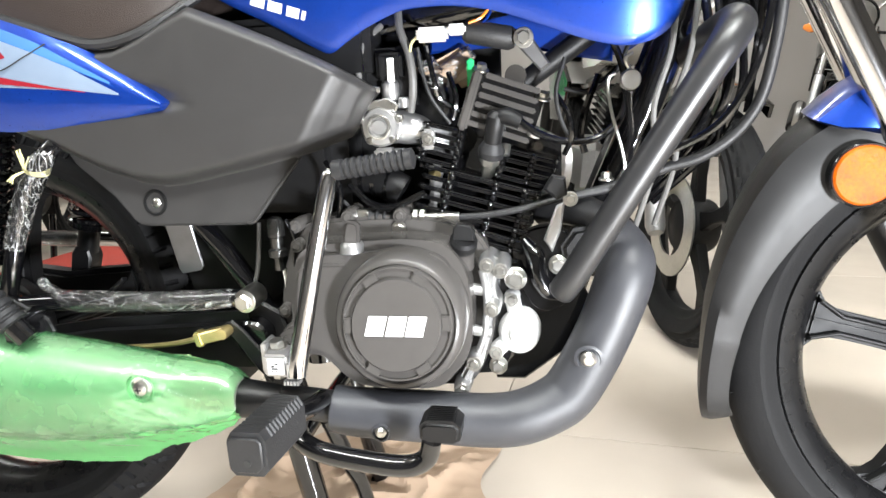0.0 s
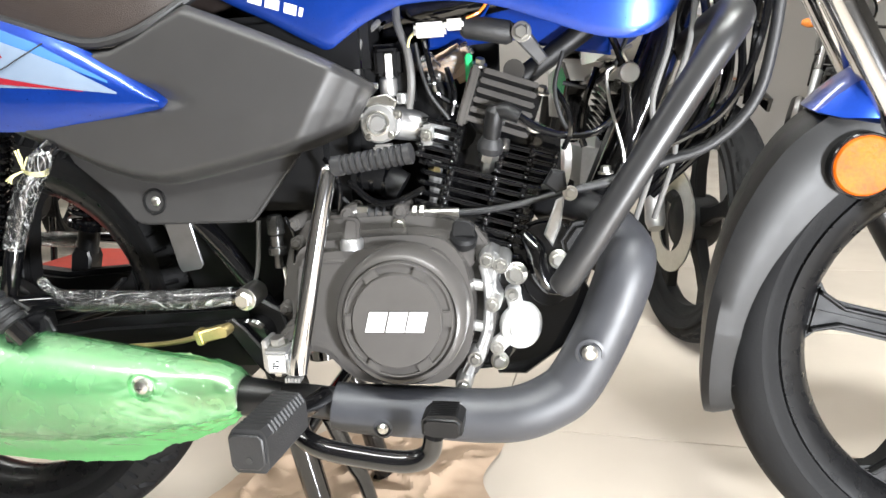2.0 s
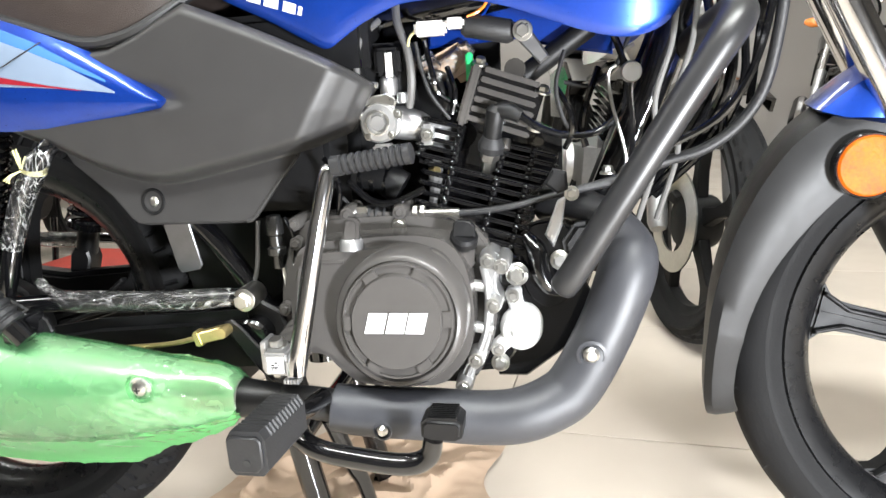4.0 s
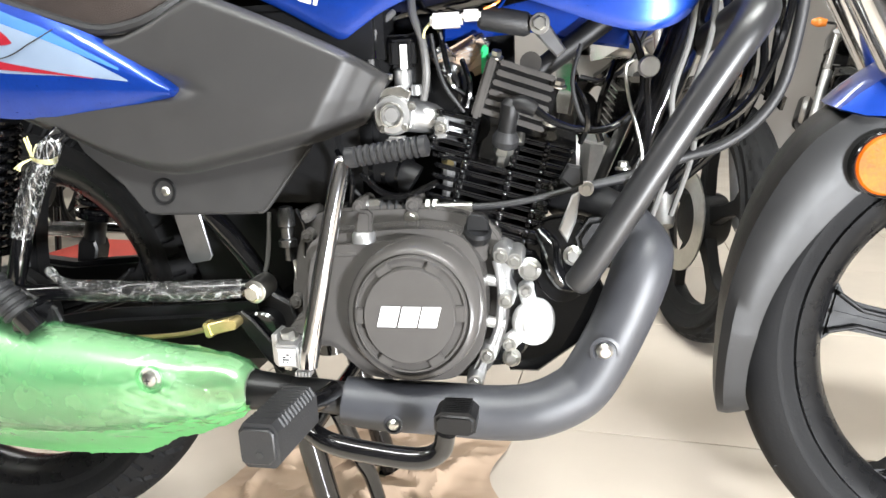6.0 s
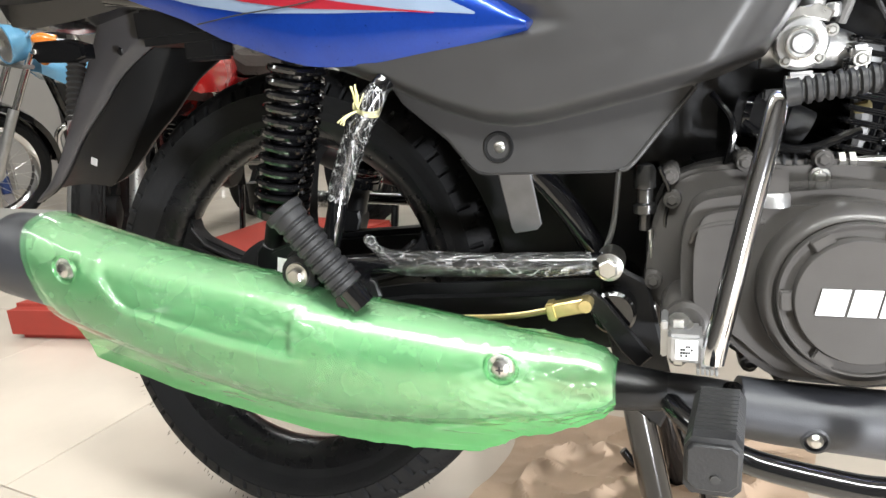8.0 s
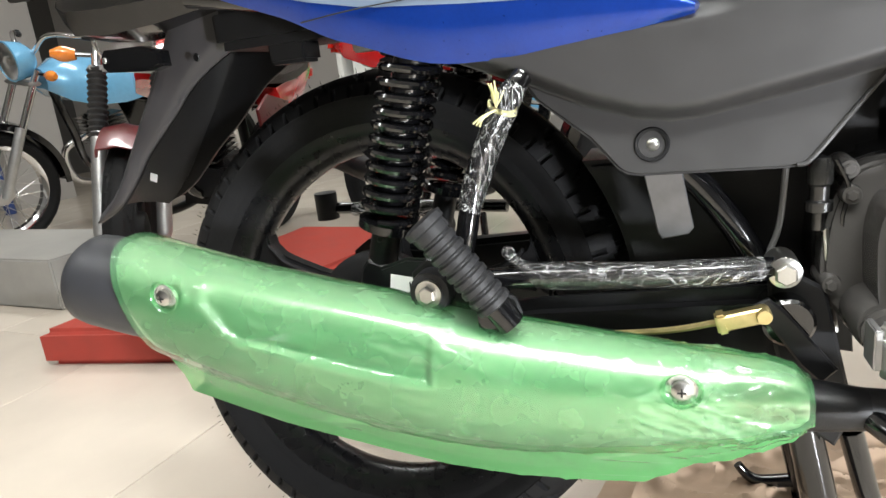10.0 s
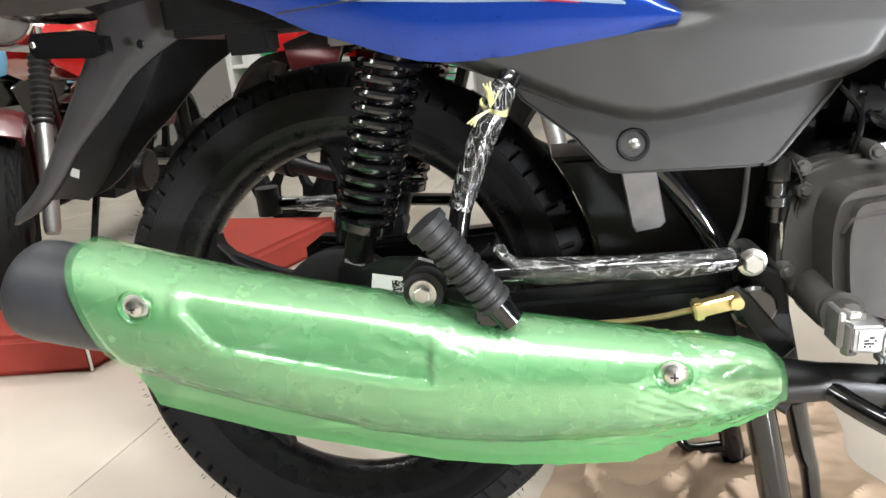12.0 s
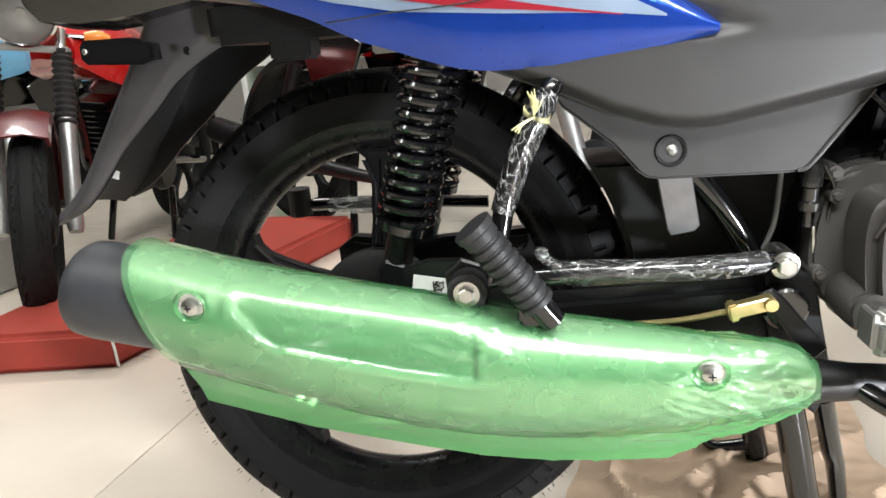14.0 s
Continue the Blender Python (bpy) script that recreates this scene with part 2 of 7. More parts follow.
        nt.links.new(co.outputs["Object"], n3.inputs["Vector"])
        where = nt.nodes.new("ShaderNodeMapRange")
        where.inputs[1].default_value, where.inputs[2].default_value = 0.60, 0.80
        nt.links.new(n3.outputs[0], where.inputs[0])
        both = nt.nodes.new("ShaderNodeMath")
        both.operation = "MULTIPLY"
        nt.links.new(line.outputs[0], both.inputs[0])
        nt.links.new(where.outputs[0], both.inputs[1])
        tone = nt.nodes.new("ShaderNodeMixRGB")
        tone.inputs[1].default_value, tone.inputs[2].default_value = (*body, 1), (*whiten, 1)
        nt.links.new(both.outputs[0], tone.inputs[0])
        nt.links.new(tone.outputs[0], b.inputs["Base Color"])
        dense = nt.nodes.new("ShaderNodeMath")
        dense.operation = "MULTIPLY_ADD"
        dense.inputs[1].default_value = 0.14
        nt.links.new(both.outputs[0], dense.inputs[0])
        nt.links.new(mr.outputs[0], dense.inputs[2])
        nt.links.new(dense.outputs[0], mix.inputs[0])
        bp2 = nt.nodes.new("ShaderNodeBump")
        bp2.inputs["Strength"].default_value, bp2.inputs["Distance"].default_value = 0.7, 0.0015
        nt.links.new(both.outputs[0], bp2.inputs["Height"])
        nt.links.new(bp.outputs[0], bp2.inputs["Normal"])
        nt.links.new(bp2.outputs[0], b.inputs["Normal"])
        bp = bp2
    shine = nt.nodes.new("ShaderNodeBsdfGlossy")
    shine.inputs["Roughness"].default_value = 0.12
    fres = nt.nodes.new("ShaderNodeFresnel")
    fres.inputs["IOR"].default_value = 1.5
    top = nt.nodes.new("ShaderNodeMixShader")
    nt.links.new(bp.outputs[0], shine.inputs["Normal"])
    nt.links.new(bp.outputs[0], fres.inputs["Normal"])
    nt.links.new(fres.outputs[0], top.inputs[0])
    nt.links.new(mix.outputs[0], top.inputs[1])
    nt.links.new(shine.outputs[0], top.inputs[2])
    nt.links.new(top.outputs[0], nt.nodes["Material Output"].inputs[0])
    return m


GREEN_FILM = film_material("green_wrapping_film", (0.83, 0.975, 0.81), (0.27, 0.80, 0.34), 0.26, 0.22, 16.0, (0.45, 1, 3.0), least=0.22, ridged=False, whiten=(0.72, 0.92, 0.74))
LIT_HEM_FILM = film_material("lit_green_hem_film", (0.62, 0.93, 0.60), (0.21, 0.76, 0.25), 0.62, 0.12, 16.0, (0.45, 1, 3.0), least=0.5, whiten=(0.72, 0.92, 0.74))
CLEAR_FILM = film_material("clear_wrapping_film", (0.93, 0.93, 0.93), (0.9, 0.9, 0.9), 0.8, 0.7, 55.0, (0.28, 1, 0.9), crinkle_glints=True)
UPRIGHT_FILM = film_material("clear_wrapping_film_upright", (0.93, 0.93, 0.93), (0.9, 0.9, 0.9), 0.8, 0.7, 55.0, (1.0, 1, 0.3), crinkle_glints=True)


# ---- mesh helpers ----
def thing(name, loc, label, category, group="", kind=""):
    ob = new(name)
    ob.location = loc
    ob.empty_display_size = 0.05
    return tagged(ob, label, category, group, kind)


DRAWN = Matrix()
TILT_C, TILT_S, SIZE = 0.9763, 0.21644, 0.96
EYE_ENGINE, EYE_REAR = (0.784, -0.872, 0.439), (0.214, -0.826, 0.441)


def drawn(y, z, lat=None, eye=EYE_ENGINE):
    """The motorcycle is drawn section by section in a leaning frame. This sets a section, with its plane y and its
    height z, upright at the distance lat from the motorcycle's middle plane, scaled about eye to fit the camera's view."""
    ex, ey, ez = eye
    k = 1.0
    if lat is not None:
        k = (lat / SIZE + 0.0633 - TILT_C * ey - TILT_S * ez) / (TILT_C * (y - ey) + TILT_S * (z - ez))
    y1, z1 = ey + (y - ey) * k, ez + (z - ez) * k
    yn, zn = SIZE * (TILT_C * y1 + TILT_S * z1 - 0.0633), SIZE * (TILT_C * z1 - TILT_S * y1 - 0.286) + 0.300
    sz = SIZE / TILT_C * k
    return Matrix(((SIZE * k, 0, 0, SIZE * ex * (1 - k)), (0, SIZE, 0, yn - SIZE * y), (0, 0, sz, zn - sz * z), (0, 0, 0, 1)))


def part(name, bm, mat, parent=None, label="", angle=35):
    bm.transform(DRAWN)
    bmesh.ops.recalc_face_normals(bm, faces=bm.faces)
    me = bpy.data.meshes.new(name)
    bm.to_mesh(me)
    bm.free()
    me.materials.append(mat)
    me.shade_smooth()
    me.set_sharp_from_angle(angle=radians(angle))
    ob = new(name, me)
    if parent:
        ob.parent = parent
        if parent.type == "EMPTY":
            ob.matrix_parent_inverse = Matrix.Translation(-Vector(parent.location))
    if label:
        tagged(ob, label)
    return ob


def spline(pts, n=6, closed=False):
    P = [Vector(p) for p in pts]
    k = len(P)
    out = []
    for i in range(k if closed else k - 1):
        a, b = P[i], P[(i + 1) % k]
        p = P[i - 1] if (i > 0 or closed) else a * 2 - b
        q = P[(i + 2) % k] if (i + 2 < k or closed) else b * 2 - a
        for j in range(n):
            t = j / n
            out.append(0.5 * ((2 * a) + (b - p) * t + (2 * p - 5 * a + 4 * b - q) * t * t + (3 * a - p - 3 * b + q) * t ** 3))
    if not closed:
        out.append(P[-1])
    return out


def loft(bm, rows, close=True, caps=True):
    vs = [[bm.verts.new(p) for p in row] for row in rows]
    m = len(rows[0])
    for a, b in zip(vs, vs[1:]):
        for j in range(m if close else m - 1):
            bm.faces.new((a[j], a[(j + 1) % m], b[(j + 1) % m], b[j]))
    if close and caps:
        bm.faces.new(vs[0])
        bm.faces.new(vs[-1][::-1])
    return bm


def tube(pts, r, seg=12, n=6, bm=None, squash=1.0, smooth=True):
    bm = bm or bmesh.new()
    path = spline(pts, n) if smooth and len(pts) > 2 else [Vector(p) for p in pts]
    k = len(path)
    if not isinstance(r, (int, float)):
        full = spline([(v, 0, 0) for v in r], n) if smooth and len(pts) > 2 else [Vector((v, 0, 0)) for v in r]
        rad = [max(1e-4, v.x) for v in full]
    else:
        rad = [r] * k
    d = (path[1] - path[0]).normalized()
    u = d.orthogonal().normalized()
    rows = []
    for i, p in enumerate(path):
        e = (path[min(i + 1, k - 1)] - path[max(i - 1, 0)]).normalized()
        u = (u - e * u.dot(e)).normalized()
        w = e.cross(u)
        rows.append([p + rad[i] * (math.cos(2 * math.pi * j / seg) * u + squash * math.sin(2 * math.pi * j / seg) * w) for j in range(seg)])
    return loft(bm, rows)


def lathe(prof, at=(0, 0, 0), turn=None, seg=32, bm=None, a0=0.0, a1=360.0, closed=False):
    """prof: (radius, height) along +y before the turn."""
    bm = bm or bmesh.new()
    m = Matrix.Translation(at) @ (turn or Matrix())
    full = abs(a1 - a0) > 359.9
    cnt = seg if full else seg + 1
    rows = []
    for i in range(cnt):
        a = radians(a0 + (a1 - a0) * i / seg)
        rows.append([m @ Vector((r * math.cos(a), h, r * math.sin(a))) for r, h in prof])
    if full:
        vs = [[bm.verts.new(p) for p in row] for row in rows]
        k = len(prof)
        for i in range(cnt):
            a, b = vs[i], vs[(i + 1) % cnt]
            for j in range(k if closed else k - 1):
                bm.faces.new((a[j], a[(j + 1) % k], b[(j + 1) % k], b[j]))
        bmesh.ops.remove_doubles(bm, verts=bm.verts, dist=1e-6)
    else:
        loft(bm, rows, close=closed, caps=True)
    return bm


def prism(outline, y0, y1, bevel=0.0, seg=2, bm=None, place=None):
    """An outline in x and z, extruded from y0 to y1."""
    own = bmesh.new()
    f = own.faces.new([own.verts.new((p[0], y0, p[1])) for p in outline])
    ext = bmesh.ops.extrude_face_region(own, geom=[f])
    vs = [g for g in ext["geom"] if isinstance(g, bmesh.types.BMVert)]
    bmesh.ops.translate(own, verts=vs, vec=(0, y1 - y0, 0))
    if bevel:
        es = [e for e in own.edges if abs(e.verts[0].co.y - e.verts[1].co.y) < 1e-6]
        bmesh.ops.bevel(own, geom=es, offset=bevel, segments=seg, affect="EDGES", clamp_overlap=True)
    if place:
        bmesh.ops.transform(own, matrix=place, verts=own.verts)
    return join(bm, own) if bm else own


def box(at, size, bevel=0.0, turn=None, bm=None, seg=2):
    own = bmesh.new()
    bmesh.ops.create_cube(own, size=1.0)
    bmesh.ops.scale(own, vec=size, verts=own.verts)
    if bevel:
        bmesh.ops.bevel(own, geom=own.edges[:], offset=bevel, segments=seg, affect="EDGES", clamp_overlap=True)
    bmesh.ops.transform(own, matrix=Matrix.Translation(at) @ (turn or Matrix()), verts=own.verts)
    if bm is None:
        return own
    join(bm, own)
    return bm


def join(bm, other):
    me = bpy.data.meshes.new("tmp")
    other.to_mesh(me)
    other.free()
    bm.from_mesh(me)
    bpy.data.meshes.remove(me)
    return bm


def turn_to(axis):
    """The turn that takes +y to the axis."""
    return Vector((0, 1, 0)).rotation_difference(Vector(axis).normalized()).to_matrix().to_4x4()


def bolt(parent, at, r=0.008, h=0.006, axis=(0, -1, 0), mat=None, washer=True, label=""):
    bm = bmesh.new()
    hexa = [(r * math.cos(radians(60 * i)), r * math.sin(radians(60 * i))) for i in range(6)]
    prism(hexa, 0.0, h, 0.0012, 1, bm)
    if washer:
        lathe([(0, -0.001), (r * 1.45, -0.001), (r * 1.45, 0.001), (r * 1.35, 0.0016), (0, 0.0016)], seg=20, bm=bm)
    bmesh.ops.transform(bm, matrix=Matrix.Translation(at) @ turn_to(axis), verts=bm.verts)
    return part("bolt", bm, mat or STEEL, parent, label)


def arc(cx, cz, r, a0, a1, n):
    return [(cx + r * math.cos(radians(a0 + (a1 - a0) * i / n)), cz + r * math.sin(radians(a0 + (a1 - a0) * i / n))) for i in range(n + 1)]


def soften(table, n=6):
    """The rows of a table with smooth rows put between them."""
    P = np.array(table)
    out = []
    for i in range(len(P) - 1):
        a, b = P[i], P[i + 1]
        p, q = (P[i - 1] if i else 2 * a - b), (P[i + 2] if i + 2 < len(P) else 2 * b - a)
        for j in range(n):
            t = j / n
            out.append(tuple(0.5 * (2 * a + (b - p) * t + (2 * p - 5 * a + 4 * b - q) * t * t + (3 * a - p - 3 * b + q) * t ** 3)))
    return out + [tuple(P[-1])]


def interp(table, x):
    xs = [row[0] for row in table]
    return [float(np.interp(x, xs, [row[j] for row in table])) for j in range(1, len(table[0]))]

# ---- the showroom ----
X0, X1, Y0, Y1 = -6.0, 5.0, -3.2, 5.0
PLAN = (X1 - X0, Y1 - Y0)
floor = tagged(part("floor", box(((X0 + X1) / 2, (Y0 + Y1) / 2, FLOOR - 0.056), (*PLAN, 0.1)), GROUT), "cream polished tile floor with thin grey joints", "floor", kind="structure")
tagged(part("wall_north", box(((X0 + X1) / 2, Y1 + 0.06, 1.4), (PLAN[0] + 0.24, 0.12, 3.1)), WALL), "plain cream painted showroom wall", "wall", kind="structure")
tagged(part("wall_south", box(((X0 + X1) / 2, Y0 - 0.06, 1.4), (PLAN[0] + 0.24, 0.12, 3.1)), LOW_BOUNCE_WALL), "plain showroom wall, made dark to cut bounced light", "wall", kind="structure")
tagged(part("wall_west", box((X0 - 0.06, (Y0 + Y1) / 2, 1.4), (0.12, PLAN[1], 3.1)), LOW_BOUNCE_WALL), "plain showroom wall, made dark to cut bounced light", "wall", kind="structure")
tagged(part("wall_east", box((X1 + 0.06, (Y0 + Y1) / 2, 1.4), (0.12, PLAN[1], 3.1)), LOW_BOUNCE_WALL), "plain showroom wall, made dark to cut bounced light", "wall", kind="structure")
tagged(part("ceiling", box(((X0 + X1) / 2, (Y0 + Y1) / 2, CEIL + 0.06), (*PLAN, 0.1)), CEILING), "white boarded showroom ceiling", "ceiling", kind="structure")
for lx, ly, sx, sy in LAMPS:
    lamp = thing("ceiling_lamp", (lx, ly, CEIL), "white rectangular ceiling lamp, lit", "ceiling lamp", "ceiling lamps")
    fr = bmesh.new()
    for dx, dy, w, d in ((0, sy / 2 + 0.02, sx + 0.08, 0.04), (0, -sy / 2 - 0.02, sx + 0.08, 0.04), (sx / 2 + 0.02, 0, 0.04, sy), (-sx / 2 - 0.02, 0, 0.04, sy)):
        box((lx + dx, ly + dy, CEIL - 0.02), (w, d, 0.06), bm=fr)
    part("frame", fr, WHITE_PAINT, lamp)
    part("diffuser", box((lx, ly, CEIL - 0.01), (sx, sy, 0.02)), DIFFUSER, lamp)
# body for the added lamp, which stands out of view
flood = thing("flood_lamp", (LOW_LAMP[0], LOW_LAMP[1], FLOOR), "small black lamp on a stand, unseen, added for the low front light", "flood lamp")
aim = look(LOW_LAMP, (0.80, 0.0, 0.40))
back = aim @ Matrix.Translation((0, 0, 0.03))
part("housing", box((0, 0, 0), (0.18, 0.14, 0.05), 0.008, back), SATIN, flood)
part("lamp_foot", box((LOW_LAMP[0], LOW_LAMP[1], FLOOR + 0.008), (0.16, 0.12, 0.016), 0.004), SATIN, flood)
part("bracket", tube([(LOW_LAMP[0], LOW_LAMP[1], FLOOR + 0.01), (LOW_LAMP[0], LOW_LAMP[1] - 0.03, LOW_LAMP[2] - 0.05)], 0.012, 10, smooth=False), SATIN, flood)


# ---- wheels, used by all the motorcycles ----
def slot(i, u, lug):
    """Depth of the tread's slots at step i round the tyre and u from the shoulder (0) to the crown (1)."""
    k = i % lug
    half = lug // 2
    if 0.05 < u < 0.24 and (k - round(2 * u)) % half in (0, 1):
        return 0.0065
    if 0.33 < u < 0.49 and (k - 3 - round(26 * (u - 0.33))) % lug in (0, 1):
        return 0.0065
    if 0.49 <= u < 0.78 and (k - 7 - round(4 * (u - 0.49))) % lug in (0, 1, 2):
        return 0.0065
    return 0.0


def tyre_mesh(cx, cz, R, w, seg=360, lug=5, y=0.0, rough_tread=True, hairs=0, rim=0.224):
    bm = bmesh.new()
    h = R - rim
    half = [(rim, -0.60 * w, -1), (rim + 0.10 * h, -0.74 * w, -1), (rim + 0.20 * h, -0.77 * w, -1), (rim + 0.23 * h, -0.80 * w, -1), (rim + 0.38 * h, -0.94 * w, -1), (rim + 0.45 * h, -0.99 * w, -1), (rim + 0.49 * h, -1.0 * w, -1)]
    arc = [(0.50, 1.02), (0.575, 0.985), (0.65, 0.935), (0.72, 0.875), (0.785, 0.80), (0.845, 0.71), (0.89, 0.62), (0.925, 0.53), (0.955, 0.43), (0.978, 0.32), (0.992, 0.19), (1.0, 0.06)]
    half += [(rim + f * h, -q * w, j / (len(arc) - 1)) for j, (f, q) in enumerate(arc)]
    prof = half + [(r, -q, u) for r, q, u in reversed(half)]
    k = len(prof)
    vs = []
    for i in range(seg):
        a = 2 * math.pi * i / seg
        row = []
        for j, (r, q, u) in enumerate(prof):
            if rough_tread and u >= 0:
                d = slot(i + (0 if j < k / 2 else lug // 2), u, lug)
                r, q = r - d * (0.4 + 0.6 * u), q * (1 - d / w * (1 - u))
            row.append(bm.verts.new((cx + r * math.cos(a), y + q, cz + r * math.sin(a))))
        vs.append(row)
    for i in range(seg):
        p, q = vs[i], vs[(i + 1) % seg]
        for j in range(k - 1):
            bm.faces.new((p[j], p[j + 1], q[j + 1], q[j]))
    rnd = random.Random(4)
    for i in range(hairs):
        a = 2 * math.pi * (i + rnd.random() * 0.5) / hairs
        q = rnd.choice((-0.84, -0.6, 0.0)) * w
        r = R - (0.011 if q < -0.8 * w else 0.004)
        p = Vector((cx + r * math.cos(a), y + q, cz + r * math.sin(a)))
        d = Vector((math.cos(a), -0.4 * rnd.random(), math.sin(a))) * (0.003 + 0.003 * rnd.random())
        tube([p, p + d], [0.0006, 0.0003], 3, bm=bm, smooth=False)
    return bm


def alloy_wheel(parent, name, cx, cz, R, w, spoke_angle, seg=360, hairs=0, label="", blocks=True, lug=5, k=1.0):
    wheel = part(name, lathe([(r * k, h) for r, h in ((0.2235, -0.031), (0.2345, -0.034), (0.2365, -0.031), (0.2345, -0.027), (0.228, -0.024), (0.214, -0.016), (0.208, 0.0), (0.214, 0.016), (0.228, 0.024), (0.2345, 0.027),
                              (0.2365, 0.031), (0.2345, 0.034), (0.2235, 0.031), (0.212, 0.026), (0.200, 0.012), (0.198, 0.0), (0.200, -0.012), (0.212, -0.026))], (cx, 0, cz), seg=96, closed=True), RIM_BLACK, parent, label)
    part("tyre", tyre_mesh(cx, cz, R, w, seg, lug, rough_tread=blocks, hairs=hairs, rim=0.224 * k), RUBBER, wheel, "black rubber road tyre with block tread" if blocks else "black rubber road tyre with smooth shoulders")
    part("hub", lathe([(0.0, -0.045), (0.030, -0.045), (0.034, -0.04), (0.06, -0.036), (0.066, -0.03), (0.066, 0.03), (0.06, 0.036), (0.034, 0.045), (0.0, 0.045)], (cx, 0, cz), seg=48), ALLOY_BLACK, wheel)
    out = [(r * k, v) for r, v in ((0.05, 0.030), (0.075, 0.020), (0.11, 0.0165), (0.15, 0.0165), (0.172, 0.018), (0.187, 0.024), (0.1985, 0.038))]
    outline = [(r, v) for r, v in out] + [(r, -v) for r, v in reversed(out)]
    for i in range(5):
        t = Matrix.Translation((cx, 0, cz)) @ Matrix.Rotation(-radians(spoke_angle + 72 * i), 4, "Y")
        bm = prism(outline, -0.014, 0.014, 0.003, 2)
        for s in (-1, 1):
            prism([(0.05, s * 0.020), (0.11, s * 0.0125), (0.16, s * 0.0125), (0.19, s * 0.026), (0.19, s * 0.021), (0.16, s * 0.0075), (0.11, s * 0.0075), (0.05, s * 0.013)], -0.022, -0.008, 0.0015, 1, bm)
        prism([(0.06, 0.002), (0.19, 0.002), (0.19, -0.002), (0.06, -0.002)], -0.017, -0.008, 0, 1, bm)
        bmesh.ops.transform(bm, matrix=t, verts=bm.verts)
        part("spoke", bm, ALLOY_BLACK, wheel)
    return wheel

# ---- the blue motorcycle ----
DRAWN = Matrix()
bike = thing("motorcycle", (0.60, 0.0, FLOOR), "blue commuter motorcycle, green film on its silencer, on its stand", "motorcycle")
def leaned(x, z, a=-12.0):
    """The motorcycle stands a little leaned over, away from the exhaust side."""
    return Matrix.Translation((x, 0, z)) @ Matrix.Rotation(radians(a), 4, "X") @ Matrix.Translation((-x, 0, -z))


DRAWN = leaned(-0.022, 0.303)
rear = alloy_wheel(bike, "rear_wheel", -0.020, 0.303, 0.305, 0.046, 160, seg=720, hairs=260, lug=20, k=1.03, label="black five-spoke cast alloy rim")
part("brake_drum", lathe([(0, -0.062), (0.028, -0.062), (0.03, -0.056), (0.072, -0.054), (0.080, -0.048), (0.082, -0.03), (0, -0.03)], (-0.022, 0, 0.303), seg=48), ALLOY_BLACK, rear)
DRAWN = leaned(1.244, 0.288, -10.0)
front = alloy_wheel(bike, "front_wheel", 1.244, 0.288, 0.284, 0.040, 166, hairs=40, k=0.97, label="black five-spoke cast alloy rim", blocks=False)


# swing arm, chain case, axle
DRAWN = drawn(0.0, 0.293)
for s in (-1, 1):
    y0, y1 = sorted((s * 0.088, s * 0.118))
    part("swing_arm", prism([(0.455, 0.368), (0.20, 0.352), (0.0, 0.322), (-0.045, 0.315), (-0.055, 0.295), (-0.045, 0.275), (0.20, 0.282), (0.455, 0.292)], y0, y1, 0.013, 4), SATIN, bike)
part("swing_pivot", lathe([(0, -0.15), (0.019, -0.15), (0.022, -0.147), (0.022, 0.147), (0.019, 0.15), (0, 0.15)], (0.43, 0, 0.345), seg=24), BLACK, bike)
part("axle", lathe([(0, -0.14), (0.011, -0.14), (0.011, 0.14), (0, 0.14)], (-0.02, 0, 0.293), seg=16), STEEL, bike)
case = [(-0.11, 0.355), (-0.085, 0.372), (0.0, 0.362), (0.44, 0.395), (0.455, 0.38), (0.455, 0.31), (0.43, 0.295), (0.0, 0.225), (-0.08, 0.215), (-0.11, 0.24)]
part("chain_case", prism(case, 0.075, 0.11, 0.008, 2), SATIN, bike)
part("brake_anchor", prism([(0.015, 0.33), (0.03, 0.368), (0.07, 0.378), (0.115, 0.372), (0.135, 0.345), (0.135, 0.325), (0.05, 0.322)], -0.135, -0.128, 0.002, 1), SATIN, bike)
DRAWN = Matrix()
ANCHOR = [(0.030, 0.365), (0.036, 0.403), (0.066, 0.413), (0.100, 0.412), (0.122, 0.402), (0.126, 0.372), (0.10, 0.35), (0.05, 0.35)]
TAG = [(0.049, 0.397), (0.086, 0.391), (0.083, 0.368), (0.045, 0.374)]
part("brake_anchor", prism(ANCHOR, -0.139, -0.132, 0.003, 2), SATIN, bike)
tag = part("label", prism(TAG, -0.1402, -0.1396), LABEL, bike, "white paper label with a printed code block")
blot = bmesh.new()
rnd = random.Random(7)
for i in range(9):
    for j in range(9):
        if rnd.random() < 0.55:
            box((TAG[0][0] + 0.020 + i * 0.0013, -0.1405, TAG[3][1] + 0.004 + j * 0.0013), (0.0013, 0.0003, 0.0013), bm=blot)
part("code_block", blot, INK, tag)

